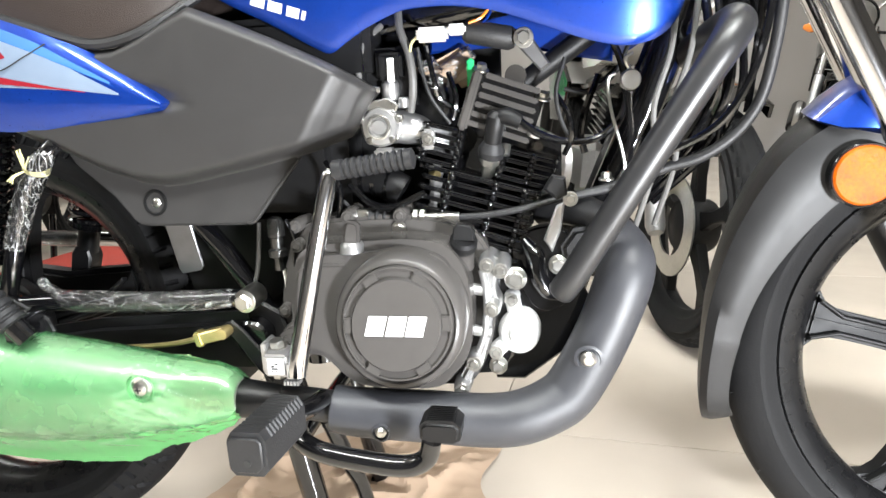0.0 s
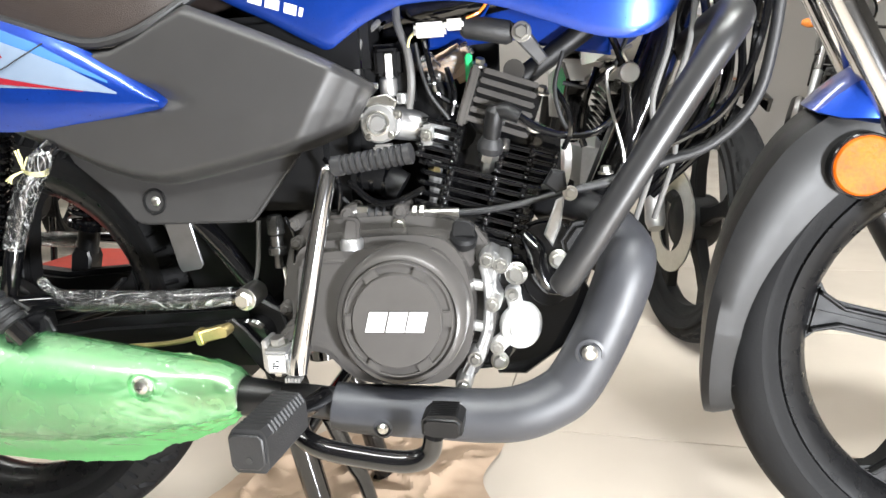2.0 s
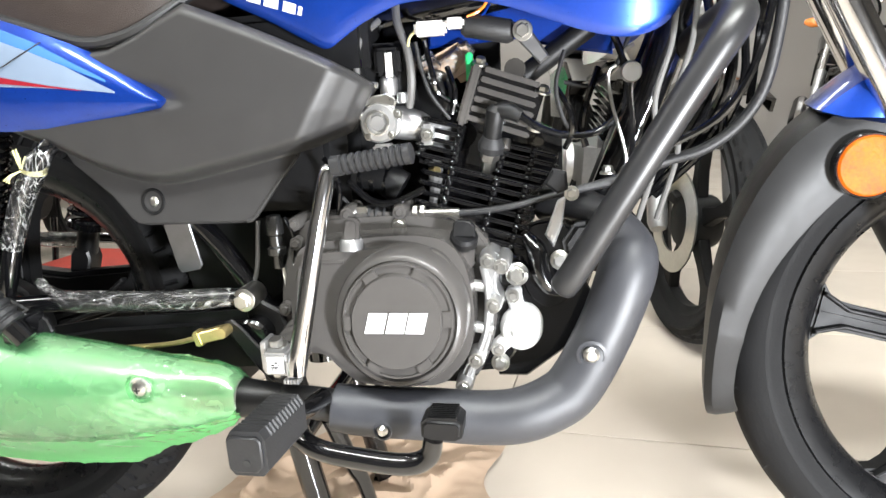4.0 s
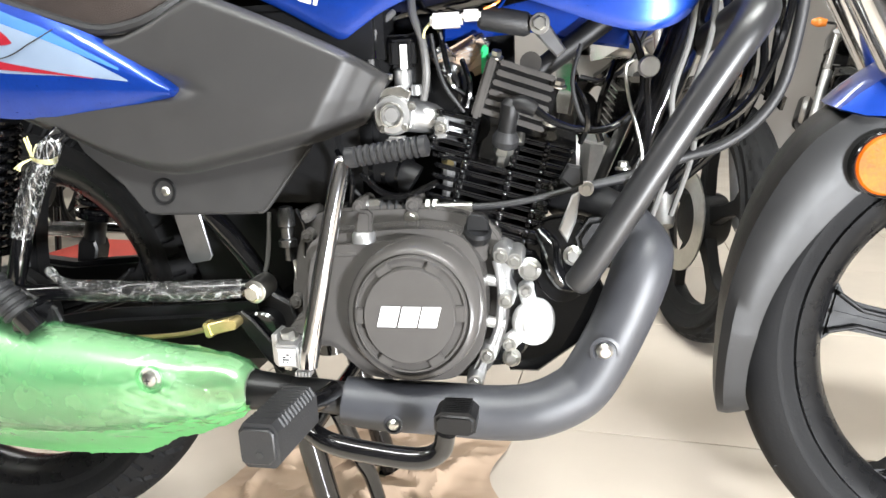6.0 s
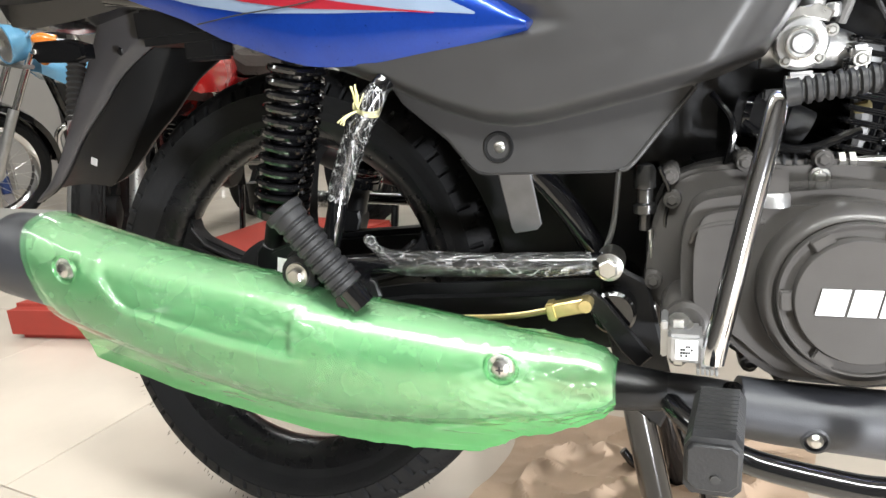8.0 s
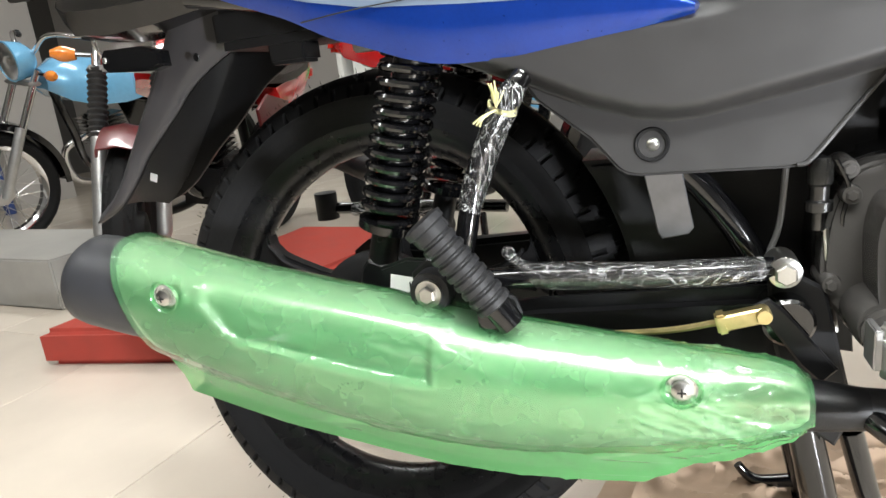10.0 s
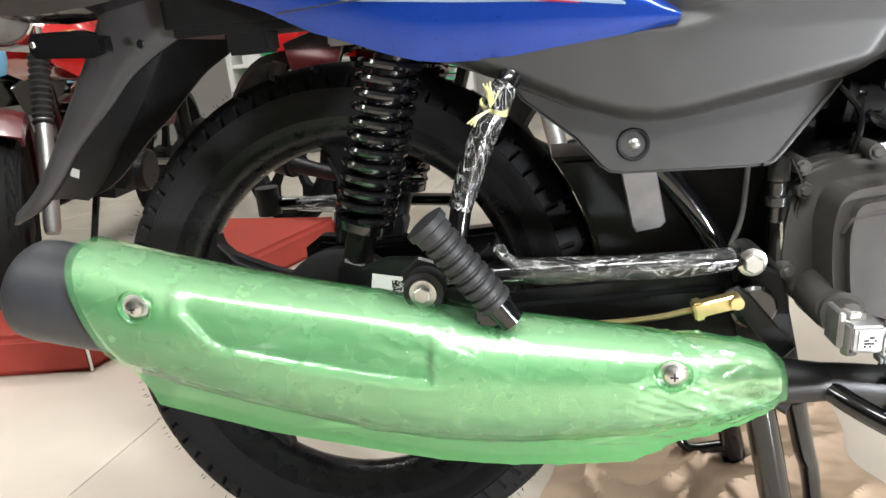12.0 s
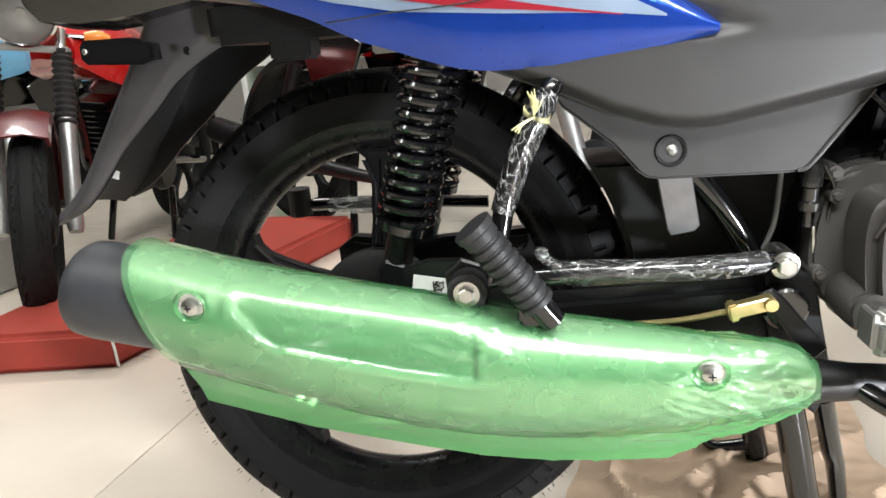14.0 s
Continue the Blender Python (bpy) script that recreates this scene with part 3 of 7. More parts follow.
# rear shock absorbers
DRAWN = drawn(-0.14, 0.45, -0.102, EYE_REAR)
TOP, LOW = Vector((0.092, -0.14, 0.597)), Vector((0.010, -0.14, 0.325))
axis = (LOW - TOP).normalized()
for s in (1, -1):
    def at(d, s=s):
        p = TOP + axis * d
        return Vector((p.x, p.y * s, p.z))
    DRAWN = drawn(-0.14, 0.45, -0.102, EYE_REAR) if s == 1 else Matrix.Diagonal((1, -1, 1, 1)) @ drawn(-0.14, 0.45, -0.102, EYE_REAR) @ Matrix.Diagonal((1, -1, 1, 1))
    shock = part("shock_absorber", tube([at(0.0), at(0.175)], 0.0185, 20, smooth=False), BLACK, bike)
    n, coils = 20, 12.5
    u = Vector((0, 1, 0))
    v = axis.cross(u)
    pts = []
    for i in range(int(n * coils) + 1):
        a = 2 * math.pi * i / n
        pts.append(at(0.004 + 0.180 * i / (n * coils)) + 0.0295 * (math.cos(a) * u + math.sin(a) * v))
    part("spring", tube(pts, 0.0044, 8, smooth=False), BLACK, shock, "gloss black coil spring")
    part("spring_seat", tube([at(0.184), at(0.187), at(0.196), at(0.199)], [0.028, 0.033, 0.033, 0.026], 24, smooth=False), BLACK, shock)
    part("upper_cap", tube([at(-0.004), at(0.000), at(0.004)], [0.018, 0.022, 0.022], 24, smooth=False), BLACK, shock)
    part("damper_body", tube([at(0.19), at(0.24)], 0.0165, 20, smooth=False), SATIN, shock)
    part("fork_end", prism([(-0.018, 0.0), (-0.016, -0.05), (-0.012, -0.058), (0.012, -0.058), (0.016, -0.05), (0.018, 0.0), (0.012, 0.012), (-0.012, 0.012)], -0.017, 0.017, 0.003, 1,
                           place=Matrix.Translation(at(0.245)) @ Matrix.Rotation(radians(17), 4, "Y")), SATIN, shock)
    bolt(shock, at(0.205) + Vector((0, -0.0165 * s, 0)), 0.0045, 0.003, (0, -s, 0), SATIN, False)

DRAWN = drawn(-0.19, 0.39)
# pillion footrest stays, wrapped in clear film
stay = part("footrest_stay", tube([(0.430, -0.160, 0.356), (0.33, -0.186, 0.359), (0.21, -0.195, 0.360), (0.13, -0.205, 0.358)], 0.0105, 14), BLACK, bike)
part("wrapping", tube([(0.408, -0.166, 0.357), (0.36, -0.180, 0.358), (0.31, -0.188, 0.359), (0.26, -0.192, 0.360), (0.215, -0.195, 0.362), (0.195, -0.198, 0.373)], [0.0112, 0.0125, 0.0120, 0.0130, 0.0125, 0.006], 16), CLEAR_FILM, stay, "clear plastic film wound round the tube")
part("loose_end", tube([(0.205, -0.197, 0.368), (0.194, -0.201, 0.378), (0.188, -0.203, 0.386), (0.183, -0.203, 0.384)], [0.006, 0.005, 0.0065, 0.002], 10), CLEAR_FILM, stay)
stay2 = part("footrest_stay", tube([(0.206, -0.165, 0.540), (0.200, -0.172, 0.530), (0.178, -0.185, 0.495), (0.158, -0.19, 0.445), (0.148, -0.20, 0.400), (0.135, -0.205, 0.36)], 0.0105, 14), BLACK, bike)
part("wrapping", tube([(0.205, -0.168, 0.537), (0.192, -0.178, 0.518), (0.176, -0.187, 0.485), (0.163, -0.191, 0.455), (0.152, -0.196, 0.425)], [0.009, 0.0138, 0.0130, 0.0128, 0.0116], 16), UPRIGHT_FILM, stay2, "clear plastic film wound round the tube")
knot = bmesh.new()
rnd = random.Random(11)
for k in range(3):
    lathe([(0.0128, -0.0012), (0.0142, 0.0), (0.0128, 0.0012)], (0.189 + 0.0004 * k, -0.180, 0.512 + 0.0024 * k), turn_to((-0.4, 0.1 + 0.1 * k, -0.9)), 16, knot)
for i in range(16):
    a, b = rnd.uniform(-0.5, 0.9), rnd.uniform(-0.6, 0.4)
    p = Vector((0.187, -0.194, 0.516))
    d = Vector((math.sin(a) * 0.5, -0.15 + 0.3 * b, math.cos(a))) * rnd.uniform(0.012, 0.024)
    tube([p, p + d * 0.5 + Vector((0.001, -0.002, 0)), p + d], 0.0007, 4, 2, knot)
for k in range(3):
    tube([(0.187, -0.196, 0.514), (0.176, -0.2, 0.510 - 0.001 * k), (0.166 + 0.003 * k, -0.2, 0.504 - 0.0015 * k)], 0.0009, 5, 3, knot)
tagged(part("string", knot, STRING, stay2), "yellow nylon string knotted round the film", kind="stuff")
bolt(stay, (0.426, -0.172, 0.355), 0.0095, 0.010, label="zinc plated flange bolt")
part("spacer", lathe([(0, -0.172), (0.0135, -0.172), (0.014, -0.168), (0.014, -0.14), (0, -0.14)], (0.426, 0, 0.355), seg=24), STEEL, stay)

# folded pillion footrest
plate = part("footrest_bracket", prism([(0.095, 0.335), (0.092, 0.370), (0.11, 0.385), (0.14, 0.375), (0.195, 0.345), (0.20, 0.33), (0.19, 0.315), (0.13, 0.318)], -0.213, -0.206, 0.002, 1), SATIN, bike)
part("bush", lathe([(0, -0.232), (0.008, -0.232), (0.0195, -0.231), (0.0205, -0.226), (0.0205, -0.21), (0, -0.21)], (0.116, 0, 0.356), seg=28), GRIP, plate)
part("washer", lathe([(0, -0.2345), (0.013, -0.2345), (0.0135, -0.231), (0, -0.231)], (0.116, 0, 0.356), seg=24), STEEL, plate)
bolt(plate, (0.116, -0.2345, 0.356), 0.0085, 0.006, mat=STEEL, washer=False)
A, B = Vector((0.128, -0.262, 0.432)), Vector((0.186, -0.252, 0.352))
prof, rad = [], []
for i in range(61):
    f = i / 60
    rib = 0.0022 if 0.12 < f and (i % 6) in (0, 1) else 0.0
    prof.append(A.lerp(B, f))
    rad.append((0.0195 if f < 0.10 else 0.0172) - rib if 0 < i < 60 else 0.013)
peg = part("folded_footrest", tube(prof, rad, 28, smooth=False), GRIP, bike, "ribbed black rubber passenger footrest, folded up")
part("peg_core", tube([B - (B - A) * 0.05, B + (B - A).normalized() * 0.022], 0.0125, 16, smooth=False), BLACK, peg)
part("hinge", box((0.178, -0.228, 0.342), (0.022, 0.045, 0.03), 0.003), BLACK, peg)

# brake rod with its clevis
DRAWN = drawn(-0.17, 0.31)
rod = part("brake_rod", tube([(0.08, -0.150, 0.285), (0.30, -0.165, 0.302), (0.375, -0.170, 0.316)], 0.0032, 8), BRASS, bike, "yellow passivated brake rod")
clev = bmesh.new()
prism([(-0.022, -0.007), (-0.022, 0.007), (0.010, 0.007), (0.016, 0.004), (0.018, 0.0), (0.016, -0.004), (0.010, -0.007)], -0.0065, 0.0065, 0.0015, 1, clev, Matrix.Translation((0.396, -0.172, 0.322)) @ Matrix.Rotation(radians(-14), 4, "Y"))
box((0.374, -0.172, 0.3165), (0.010, 0.016, 0.018), 0.002, Matrix.Rotation(radians(-14), 4, "Y"), clev)
part("clevis", clev, BRASS, rod)
part("clevis_pin", lathe([(0, -0.183), (0.006, -0.183), (0.0065, -0.181), (0.0065, -0.165), (0, -0.165)], (0.407, 0, 0.325), seg=16), BRASS, rod)
part("brake_lever", prism([(0.400, 0.330), (0.412, 0.336), (0.425, 0.325), (0.468, 0.272), (0.455, 0.258), (0.438, 0.275)], -0.166, -0.160, 0.002, 1), SATIN, bike)

# frame
DRAWN = drawn(0.0, 0.293)
FR = [((0.95, 0, 0.74), (0.90, 0, 0.60), (0.83, 0, 0.43), (0.805, 0, 0.36)), ((0.97, 0, 0.76), (0.75, 0, 0.72), (0.52, 0, 0.68), (0.44, 0, 0.62)), ((0.44, 0, 0.62), (0.47, 0, 0.50), (0.455, 0, 0.36), (0.46, 0, 0.26))]
for f, r in zip(FR, (0.021, 0.024, 0.024)):
    part("frame_tube", tube(f, r, 14), BLACK, bike)
part("steering_head", tube([(0.955, 0, 0.80), (1.01, 0, 0.68)], 0.028, 18, smooth=False), BLACK, bike)
for s in (-1, 1):
    part("frame_tube", tube([(0.47, s * 0.06, 0.60), (0.25, s * 0.09, 0.635), (0.05, s * 0.10, 0.66), (-0.18, s * 0.09, 0.70)], 0.013, 12), BLACK, bike)
    part("frame_tube", tube([(0.43, s * 0.085, 0.35), (0.36, s * 0.09, 0.46), (0.20, s * 0.09, 0.62)], 0.013, 12), BLACK, bike)
part("pivot_plate", prism([(0.415, 0.375), (0.435, 0.385), (0.462, 0.37), (0.49, 0.25), (0.475, 0.215), (0.44, 0.24), (0.42, 0.32)], -0.128, -0.120, 0.003, 1), PLASTIC_DARK, bike)
part("pivot_plate", prism([(0.415, 0.395), (0.455, 0.43), (0.500, 0.42), (0.51, 0.25), (0.485, 0.215), (0.44, 0.24), (0.42, 0.32)], 0.120, 0.128, 0.003, 1), BLACK, bike)
part("battery_bracket", prism([(0.306, 0.492), (0.321, 0.418), (0.325, 0.412), (0.349, 0.416), (0.354, 0.422), (0.341, 0.492)], -0.105, -0.101, 0.001, 1), SHEET, bike, "bare grey metal bracket")
part("air_box", box((0.45, 0.02, 0.54), (0.15, 0.11, 0.20), 0.025), PLASTIC_DARK, bike)
part("battery_box", prism([(-0.02 + 0.317 * math.cos(radians(a)), 0.303 + 0.317 * math.sin(radians(a))) for a in range(2, 35, 4)] + [(0.475, 0.48), (0.475, 0.314)], -0.035, 0.08, 0.006, 2), PLASTIC_DARK, bike)
# dark plate added to fill the bright gap between tyre and engine
part("gap_plate", prism([(0.315, 0.50), (0.50, 0.50), (0.52, 0.25), (0.36, 0.27), (0.318, 0.33)], 0.010, 0.016, 0.002, 1), PLASTIC_DARK, bike)
# dark plate added to block the bright view behind the cylinder
part("backing_plate", prism([(0.50, 0.62), (0.60, 0.70), (0.72, 0.71), (0.72, 0.45), (0.66, 0.40), (0.50, 0.42)], 0.055, 0.063, 0.002, 1), PLASTIC_DARK, bike)
# dark block added to close the view between side panel and tank
part("gap_block", box((0.46, -0.01, 0.668), (0.24, 0.14, 0.075), 0.01), PLASTIC_DARK, bike)
part("under_tray", box((-0.05, 0.0, 0.665), (0.26, 0.13, 0.05), 0.01), PLASTIC_DARK, bike)
part("tray_lug", box((-0.09, -0.03, 0.635), (0.05, 0.04, 0.035), 0.004), PLASTIC_DARK, bike)
part("inner_mudguard", loft(bmesh.new(), [[(-0.02 + r * math.cos(radians(a)), y, 0.293 + r * math.sin(radians(a))) for r, y in ((0.345, -0.066), (0.36, -0.05), (0.362, 0.05), (0.345, 0.066), (0.340, 0.064), (0.357, 0.048), (0.355, -0.048), (0.340, -0.064))] for a in range(-12, 16, 4)]), PLASTIC_DARK, bike)

DRAWN = leaned(-0.020, 0.303)
MOULD_LINE = material("beige_rubber_flash", (0.16, 0.145, 0.11), 0.8, 0, 0.3, 60, 0.3, 300, spec=0.2)
part("mould_line", tube([(-0.020 + 0.3052 * math.cos(radians(a)), -0.006, 0.303 + 0.3052 * math.sin(radians(a))) for a in range(-20, 60, 2)], 0.0014, 6, smooth=False), MOULD_LINE, rear, "raised beige moulding line")

# rear brake switch and its spring
DRAWN = drawn(-0.135, 0.40)
sw = part("brake_switch", lathe([(0, 0.020), (0.008, 0.018), (0.0105, 0.012), (0.0105, -0.004), (0.008, -0.006), (0.008, -0.018), (0.0115, -0.020), (0.0115, -0.028), (0.006, -0.03), (0.006, -0.045), (0, -0.045)], (0.457, -0.135, 0.440), turn_to((0, 0, 1)), 20), SWITCH, bike, "zinc plated brake light switch")
part("spring", tube([(0.463, -0.135, 0.395), (0.467, -0.136, 0.35), (0.474, -0.138, 0.30)], 0.0028, 8), STEEL, sw)
part("wire", tube([(0.470, -0.132, 0.455), (0.480, -0.134, 0.43), (0.476, -0.134, 0.40), (0.485, -0.13, 0.37)], 0.002, 6), BLACK, sw)
part("breather_hose", tube([(0.432, -0.125, 0.45), (0.427, -0.13, 0.40), (0.418, -0.13, 0.37)], 0.0028, 8), GREY_HOSE, bike)


# rear mudguard: near back edge, near front edge and far front edge, from the seat to the tip
DRAWN = Matrix()
FLAP = [((-0.10, 0.735), (-0.05, 0.668), (-0.06, 0.675)), ((-0.20, 0.715), (-0.134, 0.656), (-0.143, 0.650)), ((-0.245, 0.690), (-0.190, 0.634), (-0.184, 0.625)), ((-0.272, 0.652), (-0.236, 0.607), (-0.226, 0.600)),
        ((-0.300, 0.611), (-0.267, 0.579), (-0.280, 0.553)), ((-0.329, 0.571), (-0.297, 0.554), (-0.308, 0.532)), ((-0.360, 0.528), (-0.329, 0.526), (-0.334, 0.511)), ((-0.391, 0.486), (-0.358, 0.494), (-0.360, 0.487)),
        ((-0.418, 0.459), (-0.396, 0.460), (-0.386, 0.466)), ((-0.442, 0.441), (-0.437, 0.441), (-0.410, 0.452))]
rows = []
for nb, nf, ff in zip(*[soften([r[j] for r in FLAP], 5) for j in range(3)]):
    sec = [(nf[0], -0.031, nf[1])]
    sec += [(nf[0] + (nb[0] - nf[0]) * f, -0.031 - 0.003 * math.sin(math.pi * f), nf[1] + (nb[1] - nf[1]) * f) for f in (0.3, 0.6, 0.88)]
    out = Vector((-0.86, 0, 0.50))
    for f in [k / 12 for k in range(13)]:
        q = Vector((nb[0], -0.029 + 0.138 * f, nb[1])) + out * 0.026 * (1 - abs(2 * f - 1) ** 2.6)
        sec.append(tuple(q))
    sec += [(nb[0] + (ff[0] - nb[0]) * f, 0.111, nb[1] + (ff[1] - nb[1]) * f) for f in (0.15, 0.5, 1.0)]
    rows.append(sec)
mud = part("rear_mudguard", loft(bmesh.new(), rows, close=False), LIT_PLASTIC, bike, "dark grey textured plastic rear mudguard", 40)
m = mud.modifiers.new("thick", "SOLIDIFY")
m.thickness, m.offset = 0.0028, 0.0
# a black skin added inside, to deepen the mudguard's shade
LINE = []
for row in rows:
    keep = []
    for k, p in enumerate(row):
        v = Vector(p)
        if k < 4:
            v += Vector((0.0015, 0.0042, 0))
        elif k > 16:
            v += Vector((0, -0.0042, 0))
        else:
            v += Vector((0.0036, 0.0042 * (1 - 2 * (k - 4) / 12), -0.0021))
        keep.append(v)
    LINE.append(keep)
part("liner", loft(bmesh.new(), LINE, close=False), PLASTIC_DARK, mud, "black inner skin, added to deepen the shade inside the mudguard", 40)
DRAWN = Matrix()
STICK = (-0.405, 0.050, 0.489)
part("sticker", box(STICK, (0.012, 0.0012, 0.012), 0.0, Matrix.Rotation(radians(20), 4, "Y")), LABEL, mud, "small white sticker")
DRAWN = drawn(-0.06, 0.55, -0.066, EYE_REAR)
bolt(mud, (-0.252, -0.046, 0.640), 0.006, 0.003, mat=SATIN, washer=False)
bolt(mud, (-0.185, -0.046, 0.668), 0.006, 0.003, mat=SATIN, washer=False)
arm = part("number_plate_bracket", prism([(-0.368, 0.654), (-0.362, 0.661), (-0.30, 0.660), (-0.27, 0.651), (-0.27, 0.632), (-0.29, 0.628), (-0.362, 0.633), (-0.369, 0.640)], -0.092, -0.070, 0.004, 2), BLACK, mud)
bolt(arm, (-0.358, -0.093, 0.648), 0.004, 0.002, mat=STEEL, washer=False)
tail = part("tail_lamp", loft(bmesh.new(), [[(x, y * k, z0 + (zz * h)) for y, zz in ((-0.06, -0.8), (-0.07, 0), (-0.06, 0.8), (0, 1), (0.06, 0.8), (0.07, 0), (0.06, -0.8), (0, -1))]
     for x, z0, h, k in ((-0.20, 0.725, 0.03, 0.8), (-0.30, 0.715, 0.035, 1.0), (-0.38, 0.715, 0.040, 1.0), (-0.44, 0.72, 0.038, 0.95), (-0.465, 0.73, 0.025, 0.8))]), BLACK, bike)
part("lens", box((-0.455, 0, 0.735), (0.03, 0.10, 0.04), 0.01), RED_LENS, tail)

# seat
DRAWN = drawn(-0.145, 0.69, -0.122)
MID = -0.145 + 0.122 / SIZE
SEATROW = [(-0.30, 0.765, 0.10), (-0.10, 0.750, 0.12), (0.05, 0.722, 0.135), (0.12, 0.702, 0.14), (0.17, 0.686, 0.145), (0.22, 0.674, 0.148), (0.27, 0.680, 0.146), (0.31, 0.698, 0.138), (0.345, 0.722, 0.12), (0.38, 0.752, 0.09)]
rows = []
for x, z, w in [tuple(v) for v in spline(SEATROW, 4)]:
    sec = [(-w + 0.03, 0.008), (-w + 0.006, 0.0), (-w, 0.006), (-w + 0.002, 0.014), (-w - 0.004, 0.035), (-w + 0.005, 0.075), (-w + 0.04, 0.105)]
    rows.append([(x, y, z + h) for y, h in sec] + [(x, 2 * MID - y, z + h) for y, h in reversed(sec)])
seat = part("seat", loft(bmesh.new(), rows), SEAT, bike, "dark brown vinyl seat with a black bead")
part("bead", tube([(x, -w - 0.001, z + 0.004) for x, z, w in SEATROW], 0.0065, 8, 4), GRIP, seat)


# grey side panel: upper edge and the fold over the lower flap
DRAWN = Matrix()
P_TOP = [(0.02, 0.650), (0.12, 0.672), (0.20, 0.676), (0.247, 0.676), (0.284, 0.678), (0.316, 0.690), (0.347, 0.705), (0.373, 0.716), (0.418, 0.698), (0.465, 0.678), (0.509, 0.658), (0.531, 0.647), (0.548, 0.636), (0.563, 0.624)]
P_FOLD = [(0.02, 0.638), (0.08, 0.618), (0.134, 0.597), (0.172, 0.581), (0.203, 0.569), (0.253, 0.545), (0.294, 0.5315), (0.322, 0.5275), (0.345, 0.5285), (0.362, 0.5315), (0.422, 0.5435), (0.477, 0.5555), (0.500, 0.561), (0.535, 0.574), (0.551, 0.602), (0.563, 0.6195)]


def smooth(v):
    v = min(1.0, max(0.0, v))
    return v * v * (3 - 2 * v)


def panel_y(x, z):
    """Depth of the side panel's skin."""
    fold, top = interp(P_FOLD, x)[0], interp(P_TOP, x)[0]
    y = -0.1385 + 0.10 * max(0.0, z - 0.60) + 0.05 * max(0.0, 0.16 - x)
    # it rolls in to the fold, over a soft shoulder
    d = z - fold
    y += 0.017 * (1 - smooth(d / 0.017)) ** 1.6
    # upper edges turned in
    y += 0.010 * (1 - smooth((top - z) / 0.010)) ** 2
    # the front face: a broad chamfer, then a facet that turns away
    e1 = (x - 0.487) - 0.58 * (z - 0.571)
    y += 0.011 * smooth(e1 / 0.022) + 0.75 * max(0.0, e1 - 0.017)
    # hollow round the tip of the tail panel, running out to the front
    ax = (x - 0.24) / 0.145
    if ax < 1:
        mid, half = 0.632 - 0.016 * max(0.0, ax), 0.042 * (1 - max(0.0, ax)) ** 0.7 + 0.003
        if z > mid:
            hollow = 1 - smooth((z - mid) / (half * 0.75 + 0.004))
        else:
            hollow = 1 - smooth((mid - z) / (half * 0.55 + 0.003))
        y += 0.013 * hollow * smooth((1 - ax) * 2.2)
    return y


rows = []
for i in range(161):
    x = 0.02 + 0.543 * i / 160
    zl, zt = interp(P_FOLD, x)[0], interp(P_TOP, x)[0]
    col = [(x, panel_y(x, zl) + 0.016, zl + 0.001)]
    for k in range(57):
        u = k / 56
        u = 0.35 * u + 0.65 * u ** 1.6
        z = zl + (zt - zl) * u
        col.append((x, panel_y(x, z), z))
    rows.append(col + [(x, panel_y(x, zt) + 0.016, zt - 0.001)])
side = part("side_panel", loft(bmesh.new(), rows, close=False), PLASTIC, bike, "dark grey textured plastic side panel", 60)
m = side.modifiers.new("thick", "SOLIDIFY")
m.thickness, m.offset = 0.002, 0.0
LOWER = [(0.185, 0.585), (0.206, 0.554), (0.253, 0.516), (0.276, 0.489), (0.284, 0.4835), (0.296, 0.4815), (0.408, 0.4815), (0.420, 0.4825), (0.429, 0.4875), (0.480, 0.5505), (0.487, 0.562), (0.45, 0.575), (0.34, 0.56), (0.25, 0.58)]
DRAWN = Matrix(((1, 0, 0, 0), (0, 1, 0.14, -0.14 * 0.51), (0, 0, 1, 0), (0, 0, 0, 1)))
low = part("lower_panel", prism(LOWER, -0.1235, -0.1155, 0.0028, 3), PLASTIC, side)
part("flap_edge", tube([(0.418, -0.1225, 0.484), (0.428, -0.1232, 0.4885), (0.453, -0.1235, 0.519), (0.480, -0.1225, 0.5525)], 0.0022, 8), PLASTIC, low)
part("screw_recess", lathe([(0.0150, -0.1238), (0.0140, -0.1255), (0.0118, -0.1252), (0.0108, -0.1200), (0, -0.1200)], (0.3055, 0, 0.5085), seg=28), PLASTIC_DARK, low)
part("screw", lathe([(0, -0.1262), (0.0035, -0.1256), (0.0056, -0.1235), (0.0056, -0.1190), (0, -0.1190)], (0.3065, 0, 0.5085), seg=20), STEEL, low)


# blue tail panel with its decals
DRAWN = drawn(-0.205, 0.62, -0.140, (0.63, -0.833, 0.438))
TAIL = [(-0.34, 0.79, 0.735), (-0.22, 0.775, 0.695), (-0.12, 0.76, 0.655), (-0.05, 0.746, 0.629), (0.0, 0.735, 0.604), (0.05, 0.722, 0.587), (0.08, 0.712, 0.576), (0.11, 0.703, 0.568), (0.135, 0.695, 0.565), (0.19, 0.676, 0.564), (0.25, 0.653, 0.567), (0.30, 0.627, 0.571), (0.33, 0.607, 0.577), (0.347, 0.593, 0.582)]


def tail_y(x, z, lift=0.0):
    zt, zl = interp(TAIL, x)
    u = min(1, max(0, (z - zl) / max(1e-4, zt - zl)))
    full = -0.213 + 0.022 * max(0, (0.10 - x) / 0.3) + 0.006 * max(0, x - 0.2) / 0.15
    return full + 0.013 * abs(2 * u - 0.9) ** 2.6 - lift


